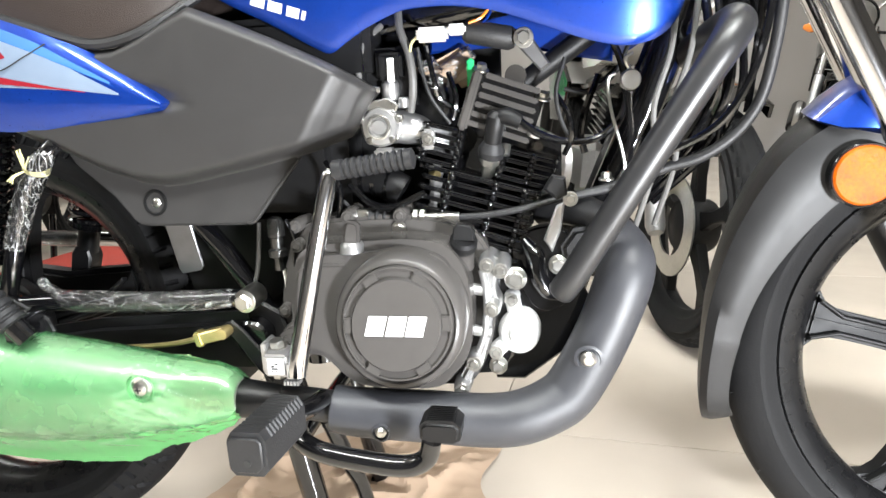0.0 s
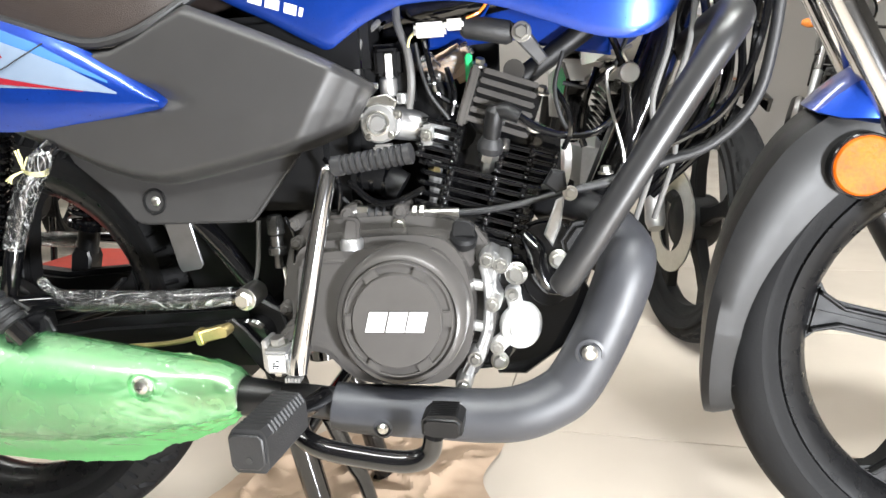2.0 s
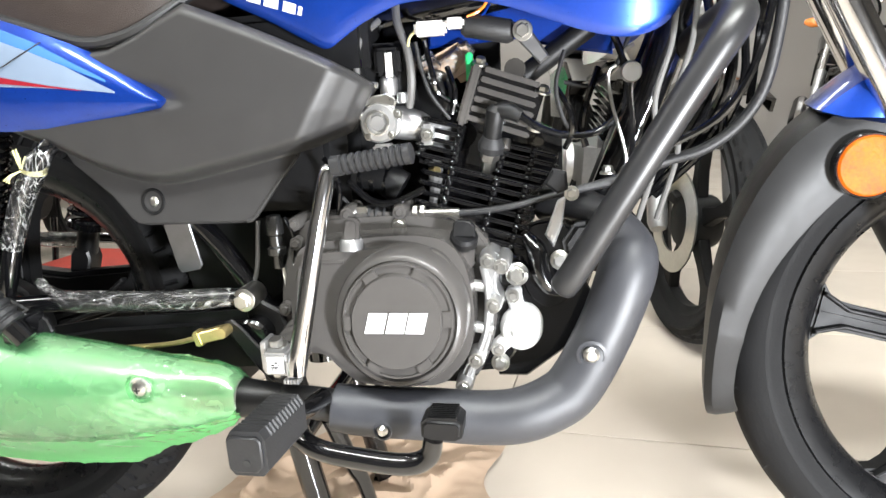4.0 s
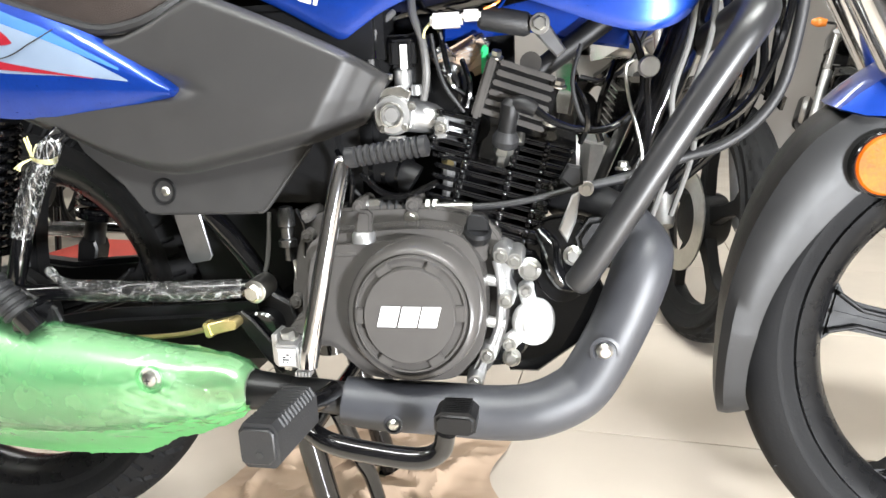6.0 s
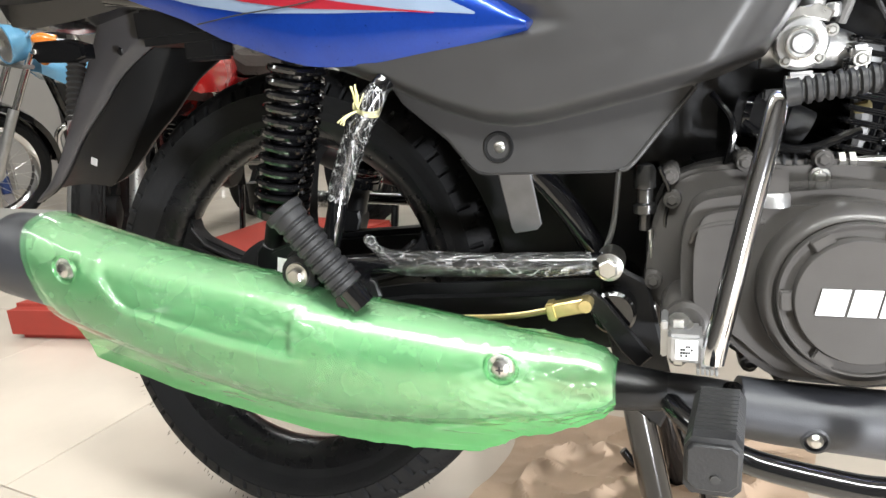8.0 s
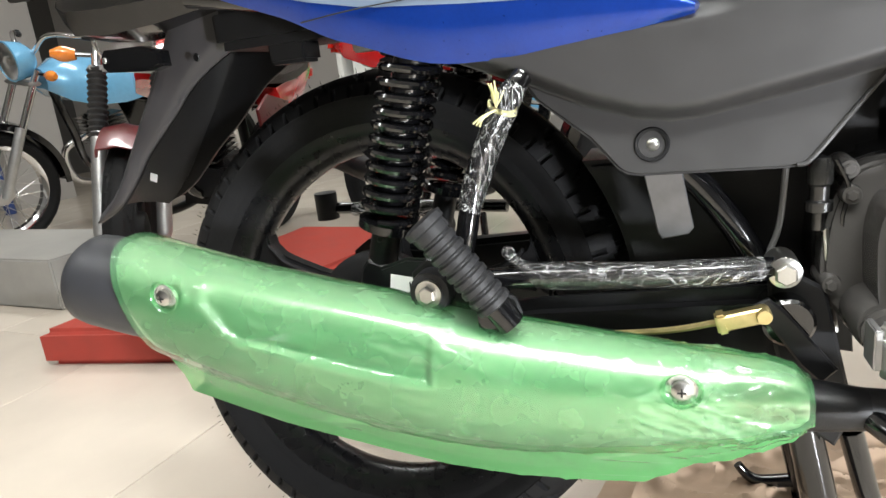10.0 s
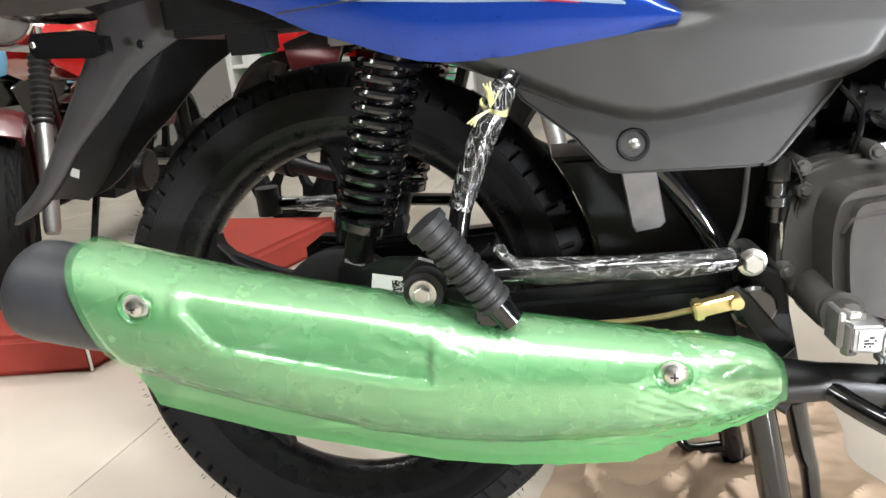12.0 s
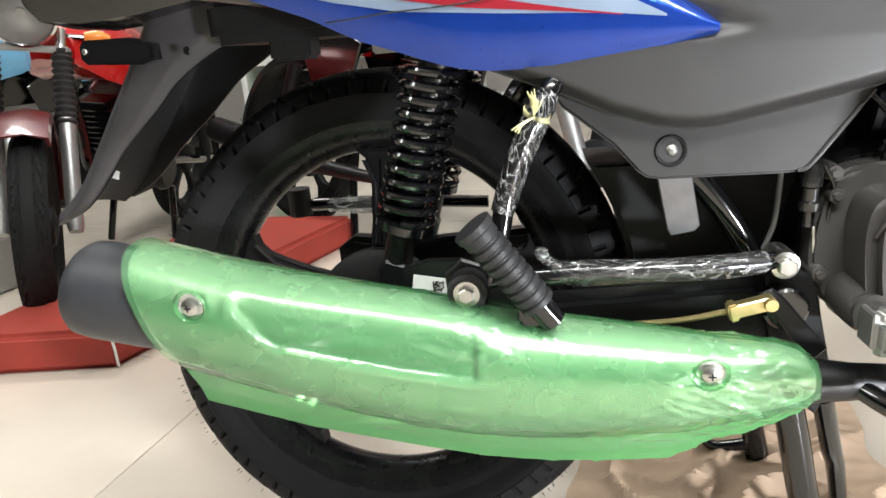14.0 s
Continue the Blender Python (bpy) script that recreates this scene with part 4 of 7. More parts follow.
rows = []
for i in range(61):
    x = -0.34 + 0.687 * i / 60
    zt, zl = interp(TAIL, x)
    col = [(x, tail_y(x, zl + (zt - zl) * k / 18), zl + (zt - zl) * k / 18) for k in range(19)]
    rows.append([(x, -0.145, zl + 0.004)] + col + [(x, -0.145, zt - 0.003)])
tip = rows[-1]
rows.append([(0.354, -0.185, 0.5885 + (p[2] - 0.588) * 0.25) for p in tip])
blue = part("tail_panel", loft(bmesh.new(), rows, close=False), BLUE, bike, "glossy blue tail panel with red, white and silver decals", 45)
m = blue.modifiers.new("thick", "SOLIDIFY")
m.thickness, m.offset = 0.002, 0.0


def decal(name, upper, lower, mat, lift, parent=blue, n=40, yfun=tail_y):
    """A thin decal that follows the panel, between two lines (x, z)."""
    x0, x1 = max(upper[0][0], lower[0][0]), min(upper[-1][0], lower[-1][0])
    rows = []
    for i in range(n + 1):
        x = x0 + (x1 - x0) * i / n
        a, b = interp(upper, x)[0], interp(lower, x)[0]
        rows.append([(x, yfun(x, b + (a - b) * k / 8, lift + 0.0012), b + (a - b) * k / 8) for k in range(9)])
    return part(name, loft(bmesh.new(), rows, close=False), mat, parent)


decal("silver_decal", [(-0.30, 0.755), (-0.10, 0.735), (0.05, 0.71), (0.12, 0.69), (0.20, 0.655), (0.25, 0.628), (0.30, 0.602)], [(-0.30, 0.725), (-0.12, 0.668), (-0.02, 0.640), (0.05, 0.625), (0.15, 0.615), (0.25, 0.607), (0.30, 0.600)], SILVER_DECAL, 0.0004)
decal("pale_decal", [(0.02, 0.717), (0.12, 0.694), (0.20, 0.662), (0.29, 0.615)], [(0.02, 0.705), (0.12, 0.680), (0.20, 0.650), (0.29, 0.612)], BLUE_LIGHT, 0.0007)
decal("red_decal", [(-0.037, 0.667), (0.044, 0.651), (0.114, 0.635), (0.173, 0.622), (0.222, 0.612), (0.260, 0.6055)], [(-0.037, 0.663), (0.044, 0.637), (0.114, 0.623), (0.173, 0.616), (0.222, 0.610), (0.260, 0.6045)], RED_DECAL, 0.0012)
decal("red_decal", [(-0.16, 0.735), (-0.05, 0.722), (0.031, 0.702), (0.101, 0.689), (0.138, 0.670), (0.156, 0.656), (0.164, 0.648)], [(-0.16, 0.70), (-0.05, 0.68), (0.031, 0.664), (0.101, 0.652), (0.138, 0.6455), (0.156, 0.645), (0.164, 0.6465)], RED_DECAL, 0.0010)
decal("white_decal", [(-0.16, 0.728), (-0.05, 0.714), (0.015, 0.699), (0.078, 0.689), (0.123, 0.669), (0.142, 0.655), (0.148, 0.649)], [(-0.16, 0.686), (-0.087, 0.673), (0.013, 0.664), (0.078, 0.655), (0.123, 0.649), (0.142, 0.647), (0.148, 0.6475)], WHITE_DECAL, 0.0014)
decal("red_decal", [(-0.16, 0.705), (-0.087, 0.684), (-0.002, 0.686), (0.039, 0.688), (0.062, 0.678)], [(-0.16, 0.682), (-0.087, 0.674), (-0.002, 0.672), (0.039, 0.673), (0.062, 0.677)], RED_DECAL, 0.0018)
part("seam", tube([(x, tail_y(x, z, 0.0030), z) for x, z in ((-0.03, 0.622), (0.035, 0.625), (0.113, 0.627), (0.158, 0.633), (0.188, 0.646), (0.212, 0.66))], 0.0007, 6, 6), INK, blue)
part("stay_tab", box((0.02, -0.15, 0.598), (0.03, 0.02, 0.018), 0.002), STEEL, bike)

# the far side's panel
far = new("side_panel", side.data)
far.parent, far.matrix_parent_inverse = bike, Matrix.Translation(-Vector(bike.location))
far.matrix_basis = Matrix.Diagonal((1, -1, 1, 1))

# fuel tank
DRAWN = drawn(-0.15, 0.67, -0.120)
MID = -0.15 + 0.120 / SIZE
TANK = [(0.355, 0.735, 0.118), (0.395, 0.713, 0.128), (0.45, 0.687, 0.134), (0.50, 0.660, 0.138), (0.524, 0.650, 0.140), (0.545, 0.660, 0.142), (0.57, 0.674, 0.144), (0.60, 0.686, 0.146), (0.625, 0.692, 0.148), (0.675, 0.692, 0.150), (0.726, 0.683, 0.151),
        (0.776, 0.666, 0.151), (0.82, 0.650, 0.150), (0.86, 0.641, 0.148), (0.89, 0.644, 0.144), (0.913, 0.657, 0.138), (0.930, 0.685, 0.128), (0.945, 0.73, 0.11)]
rows = []
for x, z, w in soften(TANK, 4):
    h = 0.90 - z - 0.25 * max(0, 0.5 - x)
    sec = [(-w + 0.055, 0.030), (-w + 0.012, 0.006), (-w + 0.002, 0.0005), (-w, 0.003), (-w - 0.002, 0.012), (-w - 0.0027, 0.016), (-w - 0.0031, 0.0185), (-w - 0.0048, 0.030), (-w - 0.012, 0.07), (-w - 0.012, 0.11), (-w + 0.01, 0.62 * h), (-w + 0.06, 0.92 * h), (-0.03, h)]
    rows.append([(x, y, z + d) for y, d in sec] + [(x, 2 * MID - y, z + d) for y, d in reversed(sec)])
tank = part("fuel_tank", loft(bmesh.new(), rows), BLUE, bike, "glossy blue fuel tank with a silver badge decal", 40)


def tank_y(x, z, lift=0.0):
    zl, w = interp(TANK, x)
    d = z - zl
    return float(np.interp(d, [0, 0.003, 0.014, 0.0185, 0.030, 0.07, 0.11], [-w, -w, -w - 0.002, -w - 0.0014, -w - 0.004, -w - 0.012, -w - 0.012])) - lift - 0.0006


decal("silver_decal", [(0.40, 0.80), (0.56, 0.80), (0.66, 0.79)], [(0.40, 0.765), (0.56, 0.73), (0.66, 0.74)], SILVER_DECAL, 0.0006, tank, 30, tank_y)
# the badge: slanted plain bars
for x, w, h in ((0.428, 0.018, 0.0105), (0.450, 0.018, 0.0105), (0.474, 0.016, 0.0105), (0.493, 0.005, 0.009)):
    z = 0.7165 - 0.33 * (x - 0.425)
    pts = [(x, z - h / 2), (x + w, z - h / 2 - 0.33 * w), (x + w + 0.004, z + h / 2 - 0.33 * w), (x + 0.004, z + h / 2)]
    b = bmesh.new()
    b.faces.new([b.verts.new((px, tank_y(px, pz, 0.0012), pz)) for px, pz in pts])
    part("badge_bar", b, WHITE_PLASTIC, tank)

# ---- engine ----
# the engine leans with the motorcycle: its side faces run back with the height
LEANING = Matrix(((1, 0, 0, 0), (0, 1, 0.21, -0.21 * 0.39), (0, 0, 1, 0), (0, 0, 0, 1)))
DRAWN = LEANING


def rounded(pts, n=4):
    return [tuple(v.xz) for v in spline([(x, 0, z) for x, z in pts], n, True)]


engine = part("crankcase", prism(rounded([(0.440, 0.385), (0.443, 0.430), (0.462, 0.470), (0.52, 0.486), (0.62, 0.484), (0.69, 0.455), (0.722, 0.41), (0.722, 0.34), (0.69, 0.300), (0.55, 0.302), (0.49, 0.325), (0.452, 0.350)]), -0.092, 0.135, 0.010, 3), FIN, bike, "black painted engine crankcase")
part("case_flange", prism(rounded([(0.441, 0.390), (0.446, 0.430), (0.459, 0.462), (0.480, 0.477), (0.53, 0.482), (0.60, 0.483), (0.650, 0.474), (0.680, 0.452), (0.692, 0.410), (0.690, 0.360), (0.680, 0.325), (0.664, 0.300), (0.64, 0.296), (0.55, 0.301), (0.50, 0.325), (0.462, 0.343), (0.444, 0.365)]), -0.112, -0.080, 0.004, 2), COVER, engine)
BODY = [(0.4715, 0.400), (0.4735, 0.432), (0.484, 0.455), (0.51, 0.462), (0.56, 0.4655), (0.605, 0.467), (0.640, 0.461), (0.659, 0.442), (0.668, 0.415), (0.671, 0.385), (0.667, 0.350), (0.651, 0.327), (0.634, 0.314), (0.597, 0.311), (0.552, 0.313), (0.530, 0.324), (0.508, 0.342), (0.486, 0.347), (0.474, 0.366)]
cover = part("clutch_cover", prism(rounded(BODY), -0.166, -0.100, 0.010, 4), COVER, bike, "dark grey painted clutch cover with a round cap")
C = (0.5985, 0.3905)
part("cap_ring", lathe([(0.0705, -0.155), (0.0695, -0.178), (0.0670, -0.1865), (0.0635, -0.1905), (0.0600, -0.1915), (0.0588, -0.1905), (0.0580, -0.1885), (0.0, -0.1885)], (C[0], 0, C[1]), seg=112), COVER, cover)
C = (0.5985, 0.3925)
part("cap_floor", lathe([(0.0572, -0.186), (0.0572, -0.1955), (0.0562, -0.1970), (0.0550, -0.1970), (0.0543, -0.1945), (0.0, -0.1945)], (C[0], 0, C[1]), seg=96), COVER, cover)
part("cap_disc", lathe([(0.0466, -0.1935), (0.0462, -0.2000), (0.0450, -0.2018), (0.0, -0.2026)], (C[0], 0, C[1]), seg=84), COVER, cover)
for i in range(6):
    a = 62 + 60 * i
    # low bridges between the six curved pockets of the cap
    out = arc(*C, 0.0552, a - 8, a + 8, 8) + arc(*C, 0.0458, a + 10, a - 10, 8)
    part("cap_bridge", prism(out, -0.1990, -0.1940, 0.0012, 2), COVER, cover)
for x0, x1 in ((0.5680, 0.5868), (0.5893, 0.6075), (0.6095, 0.6275)):
    z0, z1, sl = 0.3828, 0.4022, 0.0036
    part("badge_bar", prism([(x0 - 0.001, z0), (x1 - 0.001, z0), (x1 + sl, z1), (x0 + sl, z1)], -0.2036, -0.2020), WHITE_PAINT, cover)
part("cover_ridge", tube([(0.4795, -0.158, 0.424), (0.486, -0.164, 0.437), (0.505, -0.1655, 0.4425), (0.535, -0.1655, 0.4435)], 0.0022, 8), COVER, cover)
part("oil_filler_neck", tube([(0.655, -0.120, 0.434), (0.657, -0.128, 0.446), (0.659, -0.136, 0.456)], [0.0155, 0.0135, 0.0125], 24, smooth=False), COVER, cover)
fill = part("oil_filler_cap", tube([(0.6585, -0.134, 0.455), (0.660, -0.139, 0.462), (0.6605, -0.140, 0.464)], [0.0150, 0.0150, 0.0125], 24, smooth=False), PLASTIC_DARK, cover)
part("grip_bar", prism([(0.648, 0.462), (0.649, 0.476), (0.654, 0.480), (0.667, 0.478), (0.672, 0.472), (0.672, 0.462)], -0.146, -0.137, 0.0015, 1), PLASTIC_DARK, fill)
# bolts round the flange
for x, z in ((0.4475, 0.378), (0.463, 0.452), (0.461, 0.4735), (0.524, 0.4835), (0.585, 0.4845), (0.557, 0.300), (0.531, 0.3075)):
    part("boss", lathe([(0, -0.118), (0.0075, -0.117), (0.0088, -0.112), (0.0095, -0.080), (0, -0.080)], (x, 0, z), seg=20), COVER, engine)
    bolt(engine, (x, -0.118, z), 0.0052, 0.004, mat=COVER, washer=True)
# bright cast rim in front of the cover, with its bolts
part("casting_web", prism(rounded([(0.676, 0.440), (0.690, 0.442), (0.700, 0.432), (0.694, 0.418), (0.6925, 0.402), (0.698, 0.390), (0.689, 0.378), (0.686, 0.355), (0.680, 0.335), (0.668, 0.316), (0.662, 0.296), (0.650, 0.294), (0.652, 0.308), (0.662, 0.328), (0.673, 0.345), (0.678, 0.372), (0.679, 0.400), (0.677, 0.420)], 3), -0.128, -0.085, 0.005, 3), CAST, engine, "bare cast aluminium rim")
part("casting_rib", tube([(0.678, -0.128, 0.428), (0.683, -0.131, 0.408), (0.684, -0.131, 0.385), (0.681, -0.129, 0.360), (0.672, -0.125, 0.335)], 0.0042, 10), CAST, engine)
for x, z in ((0.676, 0.404), (0.676, 0.360)):
    part("casting_rib", tube([(x - 0.012, -0.126, z + 0.004), (x + 0.012, -0.126, z)], 0.0058, 10, smooth=False), CAST, engine)
for x, z in ((0.6838, 0.4346), (0.6985, 0.4290), (0.6889, 0.3881), (0.6695, 0.3303), (0.6557, 0.3015)):
    part("boss", lathe([(0, -0.136), (0.0082, -0.135), (0.0095, -0.130), (0.0105, -0.095), (0, -0.095)], (x, 0, z), seg=20), CAST, engine)
    bolt(engine, (x, -0.136, z), 0.0055, 0.004, washer=True)
st = part("starter_motor", lathe([(0, -0.108), (0.010, -0.108), (0.0115, -0.105), (0.019, -0.1045), (0.0230, -0.100), (0.0240, -0.093), (0.0240, -0.03), (0, -0.03)], (0.7168, 0, 0.3516), seg=44), STARTER, bike, "bare aluminium starter motor end")
for x, z in ((0.7085, 0.3885), (0.6910, 0.3303)):
    part("ear", tube([(0.7168 + (x - 0.7168) * 0.4, -0.092, 0.3516 + (z - 0.3516) * 0.4), (x, -0.094, z)], 0.009, 16, smooth=False), STARTER, st)
    part("ear_boss", lathe([(0, -0.104), (0.008, -0.103), (0.0092, -0.099), (0.0092, -0.085), (0, -0.085)], (x, 0, z), seg=20), STARTER, st)
    bolt(st, (x, -0.104, z), 0.0052, 0.004)
part("cap", lathe([(0, -0.112), (0.0085, -0.112), (0.0098, -0.110), (0.0098, -0.104), (0, -0.104)], (0.7168, 0, 0.3516), seg=28), STARTER, st)
part("lower_bracket", prism([(0.680, 0.330), (0.705, 0.400), (0.775, 0.425), (0.800, 0.375), (0.768, 0.325), (0.722, 0.2915), (0.690, 0.2915)], -0.080, -0.073, 0.002, 1), BLACK, bike)
bolt(bike, (0.6926, -0.092, 0.3118), 0.0072, 0.009)
# engine mount: a black pressed plate with a raised middle
mount = part("engine_mount", prism(rounded([(0.705, 0.440), (0.725, 0.462), (0.760, 0.466), (0.785, 0.440), (0.780, 0.390), (0.750, 0.368), (0.722, 0.385)], 3), -0.088, -0.078, 0.004, 3), BLACK, bike)
part("pressing", tube([(0.722, -0.092, 0.452), (0.734, -0.096, 0.436), (0.738, -0.096, 0.415), (0.748, -0.094, 0.396), (0.762, -0.090, 0.388)], [0.006, 0.011, 0.011, 0.009, 0.005], 12), BLACK, mount)
bolt(mount, (0.7137, -0.112, 0.4144), 0.0086, 0.009)
part("spacer", lathe([(0, -0.112), (0.0115, -0.112), (0.0115, -0.08), (0, -0.08)], (0.7137, 0, 0.4144), seg=20), BLACK, mount)
bolt(mount, (0.760, -0.092, 0.424), 0.0075, 0.008)

# cylinder, tipped forward: fins run down to the front
DRAWN = LEANING
SLOPE = radians(15.0)


def finned(parent, at, size, n, pitch, posts, corner=0.010, th=0.0052):
    """A stack of rounded fins from the point at downwards, with upright posts between them. size: along the fin, across."""
    turn = Matrix.Translation(at) @ Matrix.Rotation(SLOPE, 4, "Y")
    a, b = size[0] / 2, size[1]
    for i in range(n):
        grow = 0.0015 * math.sin(2.3 * i)
        out = [(-a + corner, 0), (a - corner, 0)] + [(a - corner + corner * math.sin(radians(t)), corner - corner * math.cos(radians(t))) for t in (30, 60, 90)] + [(a, b), (-a, b)] + [(-a + corner - corner * math.sin(radians(t)), corner - corner * math.cos(radians(t))) for t in (90, 60, 30)]
        bm = prism([(x, y + grow) for x, y in out], -th / 2, th / 2, 0.0022, 3)
        bmesh.ops.transform(bm, matrix=turn @ Matrix.Translation((0, 0, -pitch * i)) @ Matrix(((1, 0, 0, 0), (0, 0, 1, 0), (0, -1, 0, 0), (0, 0, 0, 1))), verts=bm.verts)
        # small knobs added on the fin edges, shaped to catch glints
        for x in posts:
            knob = lathe([(0, -0.0042), (0.0016, -0.0038), (0.0030, -0.0022), (0.0036, 0.0), (0.0030, 0.0022), (0.0016, 0.0038), (0, 0.0042)], (x, 0.0012 + grow, 0), seg=10)
            bmesh.ops.transform(knob, matrix=turn @ Matrix.Translation((0, 0, -pitch * i)), verts=knob.verts)
            join(bm, knob)
        part("fin", bm, FIN, parent)
    for k, x in enumerate(posts):
        bm = tube([(x, 0.0140, 0.002), (x, 0.0140, -pitch * (n - 1) - 0.002)], 0.0050, 12, smooth=False)
        bmesh.ops.transform(bm, matrix=turn, verts=bm.verts)
        part("fin_post", bm, FIN, parent)


def core(name, at, size, label):
    bm = box((0, size[1] / 2, -size[2] / 2), size, 0.008)
    bmesh.ops.transform(bm, matrix=Matrix.Translation(at) @ Matrix.Rotation(SLOPE, 4, "Y"), verts=bm.verts)
    return part(name, bm, FIN, bike, label)


cyl = core("cylinder", (0.672, -0.062, 0.522), (0.105, 0.12, 0.095), "black finned air-cooled cylinder")
finned(cyl, (0.674, -0.0975, 0.519), (0.140, 0.12), 8, 0.0112, (-0.034, 0.018, 0.052))
head = core("cylinder_head", (0.668, -0.050, 0.600), (0.085, 0.10, 0.085), "black finned cylinder head")
finned(head, (0.631, -0.0935, 0.5775), (0.052, 0.09), 5, 0.0098, (-0.018, 0.022), 0.006)
finned(head, (0.729, -0.0880, 0.5425), (0.068, 0.09), 4, 0.0098, (-0.030, 0.004), 0.008)
part("head_gasket_face", prism([(0.602, 0.540), (0.655, 0.5265), (0.742, 0.503), (0.742, 0.497), (0.602, 0.534)], -0.088, -0.05, 0.0015, 1), FIN, head)
part("head_core", prism([(0.66, 0.575), (0.70, 0.585), (0.765, 0.552), (0.765, 0.498), (0.66, 0.515)], -0.045, 0.06, 0.006, 2), FIN, head)
part("stud_lug", tube([(0.7005, -0.092, 0.545), (0.702, -0.088, 0.556)], 0.0062, 12, smooth=False), STEEL, head)
LEAN_M = Matrix.Translation((0.680, 0, 0.405)) @ Matrix.Rotation(radians(19), 4, "Y")


def leaning(bm):
    bmesh.ops.transform(bm, matrix=LEAN_M, verts=bm.verts)
    return bm


# ribbed cam cover
DRAWN = Matrix.Translation((-0.026, 0, -0.004)) @ drawn(-0.085, 0.60, -0.060)
cam_cover = part("cam_cover", leaning(box((0.010, -0.025, 0.202), (0.088, 0.110, 0.062), 0.006)), FIN, bike, "dark ribbed cylinder head cover")
# paler ribs put in the light on them, the black body the slots' shade
for i in range(6):
    part("rib", leaning(box((0.012, -0.082, 0.175 + 0.0118 * i), (0.080 - 0.002 * i, 0.016, 0.0066), 0.0018)), COVER, cam_cover)
part("edge_post", leaning(box((-0.032, -0.083, 0.200), (0.012, 0.020, 0.072), 0.003)), COVER, cam_cover)
part("cover_boss", leaning(tube([(0.012, -0.08, 0.243), (0.012, -0.03, 0.243)], 0.013, 16, smooth=False)), HEAD, cam_cover)
for p in ((-0.030, -0.080, 0.238), (0.052, -0.080, 0.228), (0.056, -0.085, 0.185)):
    q = LEAN_M @ Vector(p)
    bolt(cam_cover, q, 0.0065, 0.008, (0.25, -0.3, 0.9))
part("round_cover", lathe([(0, -0.012), (0.030, -0.012), (0.034, -0.008), (0.036, 0.004), (0.036, 0.03), (0, 0.03)], (0.660, -0.052, 0.603), turn_to((0.45, 0.88, 0.1)), 36), SATIN, cam_cover)
# spark plug with its lead
DRAWN = drawn(-0.115, 0.545, -0.066)
plug = part("spark_plug", tube([(0.708, -0.100, 0.506), (0.711, -0.108, 0.518), (0.711, -0.109, 0.520), (0.714, -0.114, 0.530)], [0.0085, 0.0085, 0.012, 0.012], 6, smooth=False), STEEL, bike, "spark plug with a black cap and lead")
part("collar", tube([(0.7135, -0.113, 0.529), (0.715, -0.116, 0.536), (0.7165, -0.119, 0.545)], [0.015, 0.016, 0.011], 20, smooth=False), GRIP, plug)
part("plug_cap", tube([(0.716, -0.118, 0.543), (0.719, -0.122, 0.558), (0.722, -0.125, 0.573), (0.725, -0.125, 0.578)], [0.0105, 0.0105, 0.0115, 0.008], 18, smooth=False), PLASTIC_DARK, plug)
part("cap_elbow", tube([(0.720, -0.124, 0.571), (0.734, -0.127, 0.573), (0.750, -0.128, 0.566)], [0.009, 0.0095, 0.008], 16), PLASTIC_DARK, plug)
part("lead", tube([(0.748, -0.128, 0.569), (0.770, -0.125, 0.553), (0.800, -0.12, 0.543), (0.835, -0.115, 0.545), (0.860, -0.11, 0.565), (0.868, -0.105, 0.600), (0.857, -0.10, 0.640), (0.835, -0.10, 0.675), (0.815, -0.09, 0.70)], 0.0042, 10), BLACK, plug)

# throttle body and intake
DRAWN = drawn(-0.143, 0.562)
thr = part("throttle_body", tube([(0.560, -0.10, 0.562), (0.600, -0.10, 0.560), (0.645, -0.09, 0.548), (0.665, -0.07, 0.540)], [0.020, 0.020, 0.0165, 0.018], 20), CAST, bike, "bare aluminium throttle body")
part("throttle_drum", lathe([(0, -0.152), (0.008, -0.152), (0.009, -0.149), (0.020, -0.148), (0.0225, -0.145), (0.0225, -0.141), (0.018, -0.139), (0.018, -0.135), (0.0225, -0.133), (0.0225, -0.128), (0, -0.128)], (0.588, 0, 0.562), seg=36), CAST, thr)
part("drum_spring", tube([(0.588 + 0.013 * math.cos(a / 3), -0.150 - 0.0006 * a / 6, 0.562 + 0.013 * math.sin(a / 3)) for a in range(0, 38)], 0.0013, 6, smooth=False), STEEL, thr)
part("flange", box((0.640, -0.118, 0.545), (0.016, 0.012, 0.024), 0.003), CAST, thr)
bolt(thr, (0.640, -0.126, 0.545), 0.005, 0.004)
for at, sz in (((0.598, -0.125, 0.602), (0.022, 0.03, 0.022)), ((0.590, -0.125, 0.585), (0.030, 0.03, 0.014)), ((0.614, -0.128, 0.588), (0.014, 0.02, 0.012)), ((0.600, -0.122, 0.530), (0.030, 0.022, 0.010))):
    part("cast_lug", tube([Vector(at) - Vector((0, 0, sz[2] / 2)), Vector(at) - Vector((0, 0, sz[2] * 0.35)), Vector(at) + Vector((0, 0, sz[2] * 0.35)), Vector(at) + Vector((0, 0, sz[2] / 2))], [sz[0] * 0.40, sz[0] * 0.48, sz[0] * 0.48, sz[0] * 0.36], 14, smooth=False), CAST, thr)
part("throttle_lever", prism([(0.570, 0.590), (0.600, 0.594), (0.612, 0.586), (0.608, 0.578), (0.588, 0.584), (0.572, 0.580)], -0.148, -0.143, 0.0015, 1), STEEL, thr)
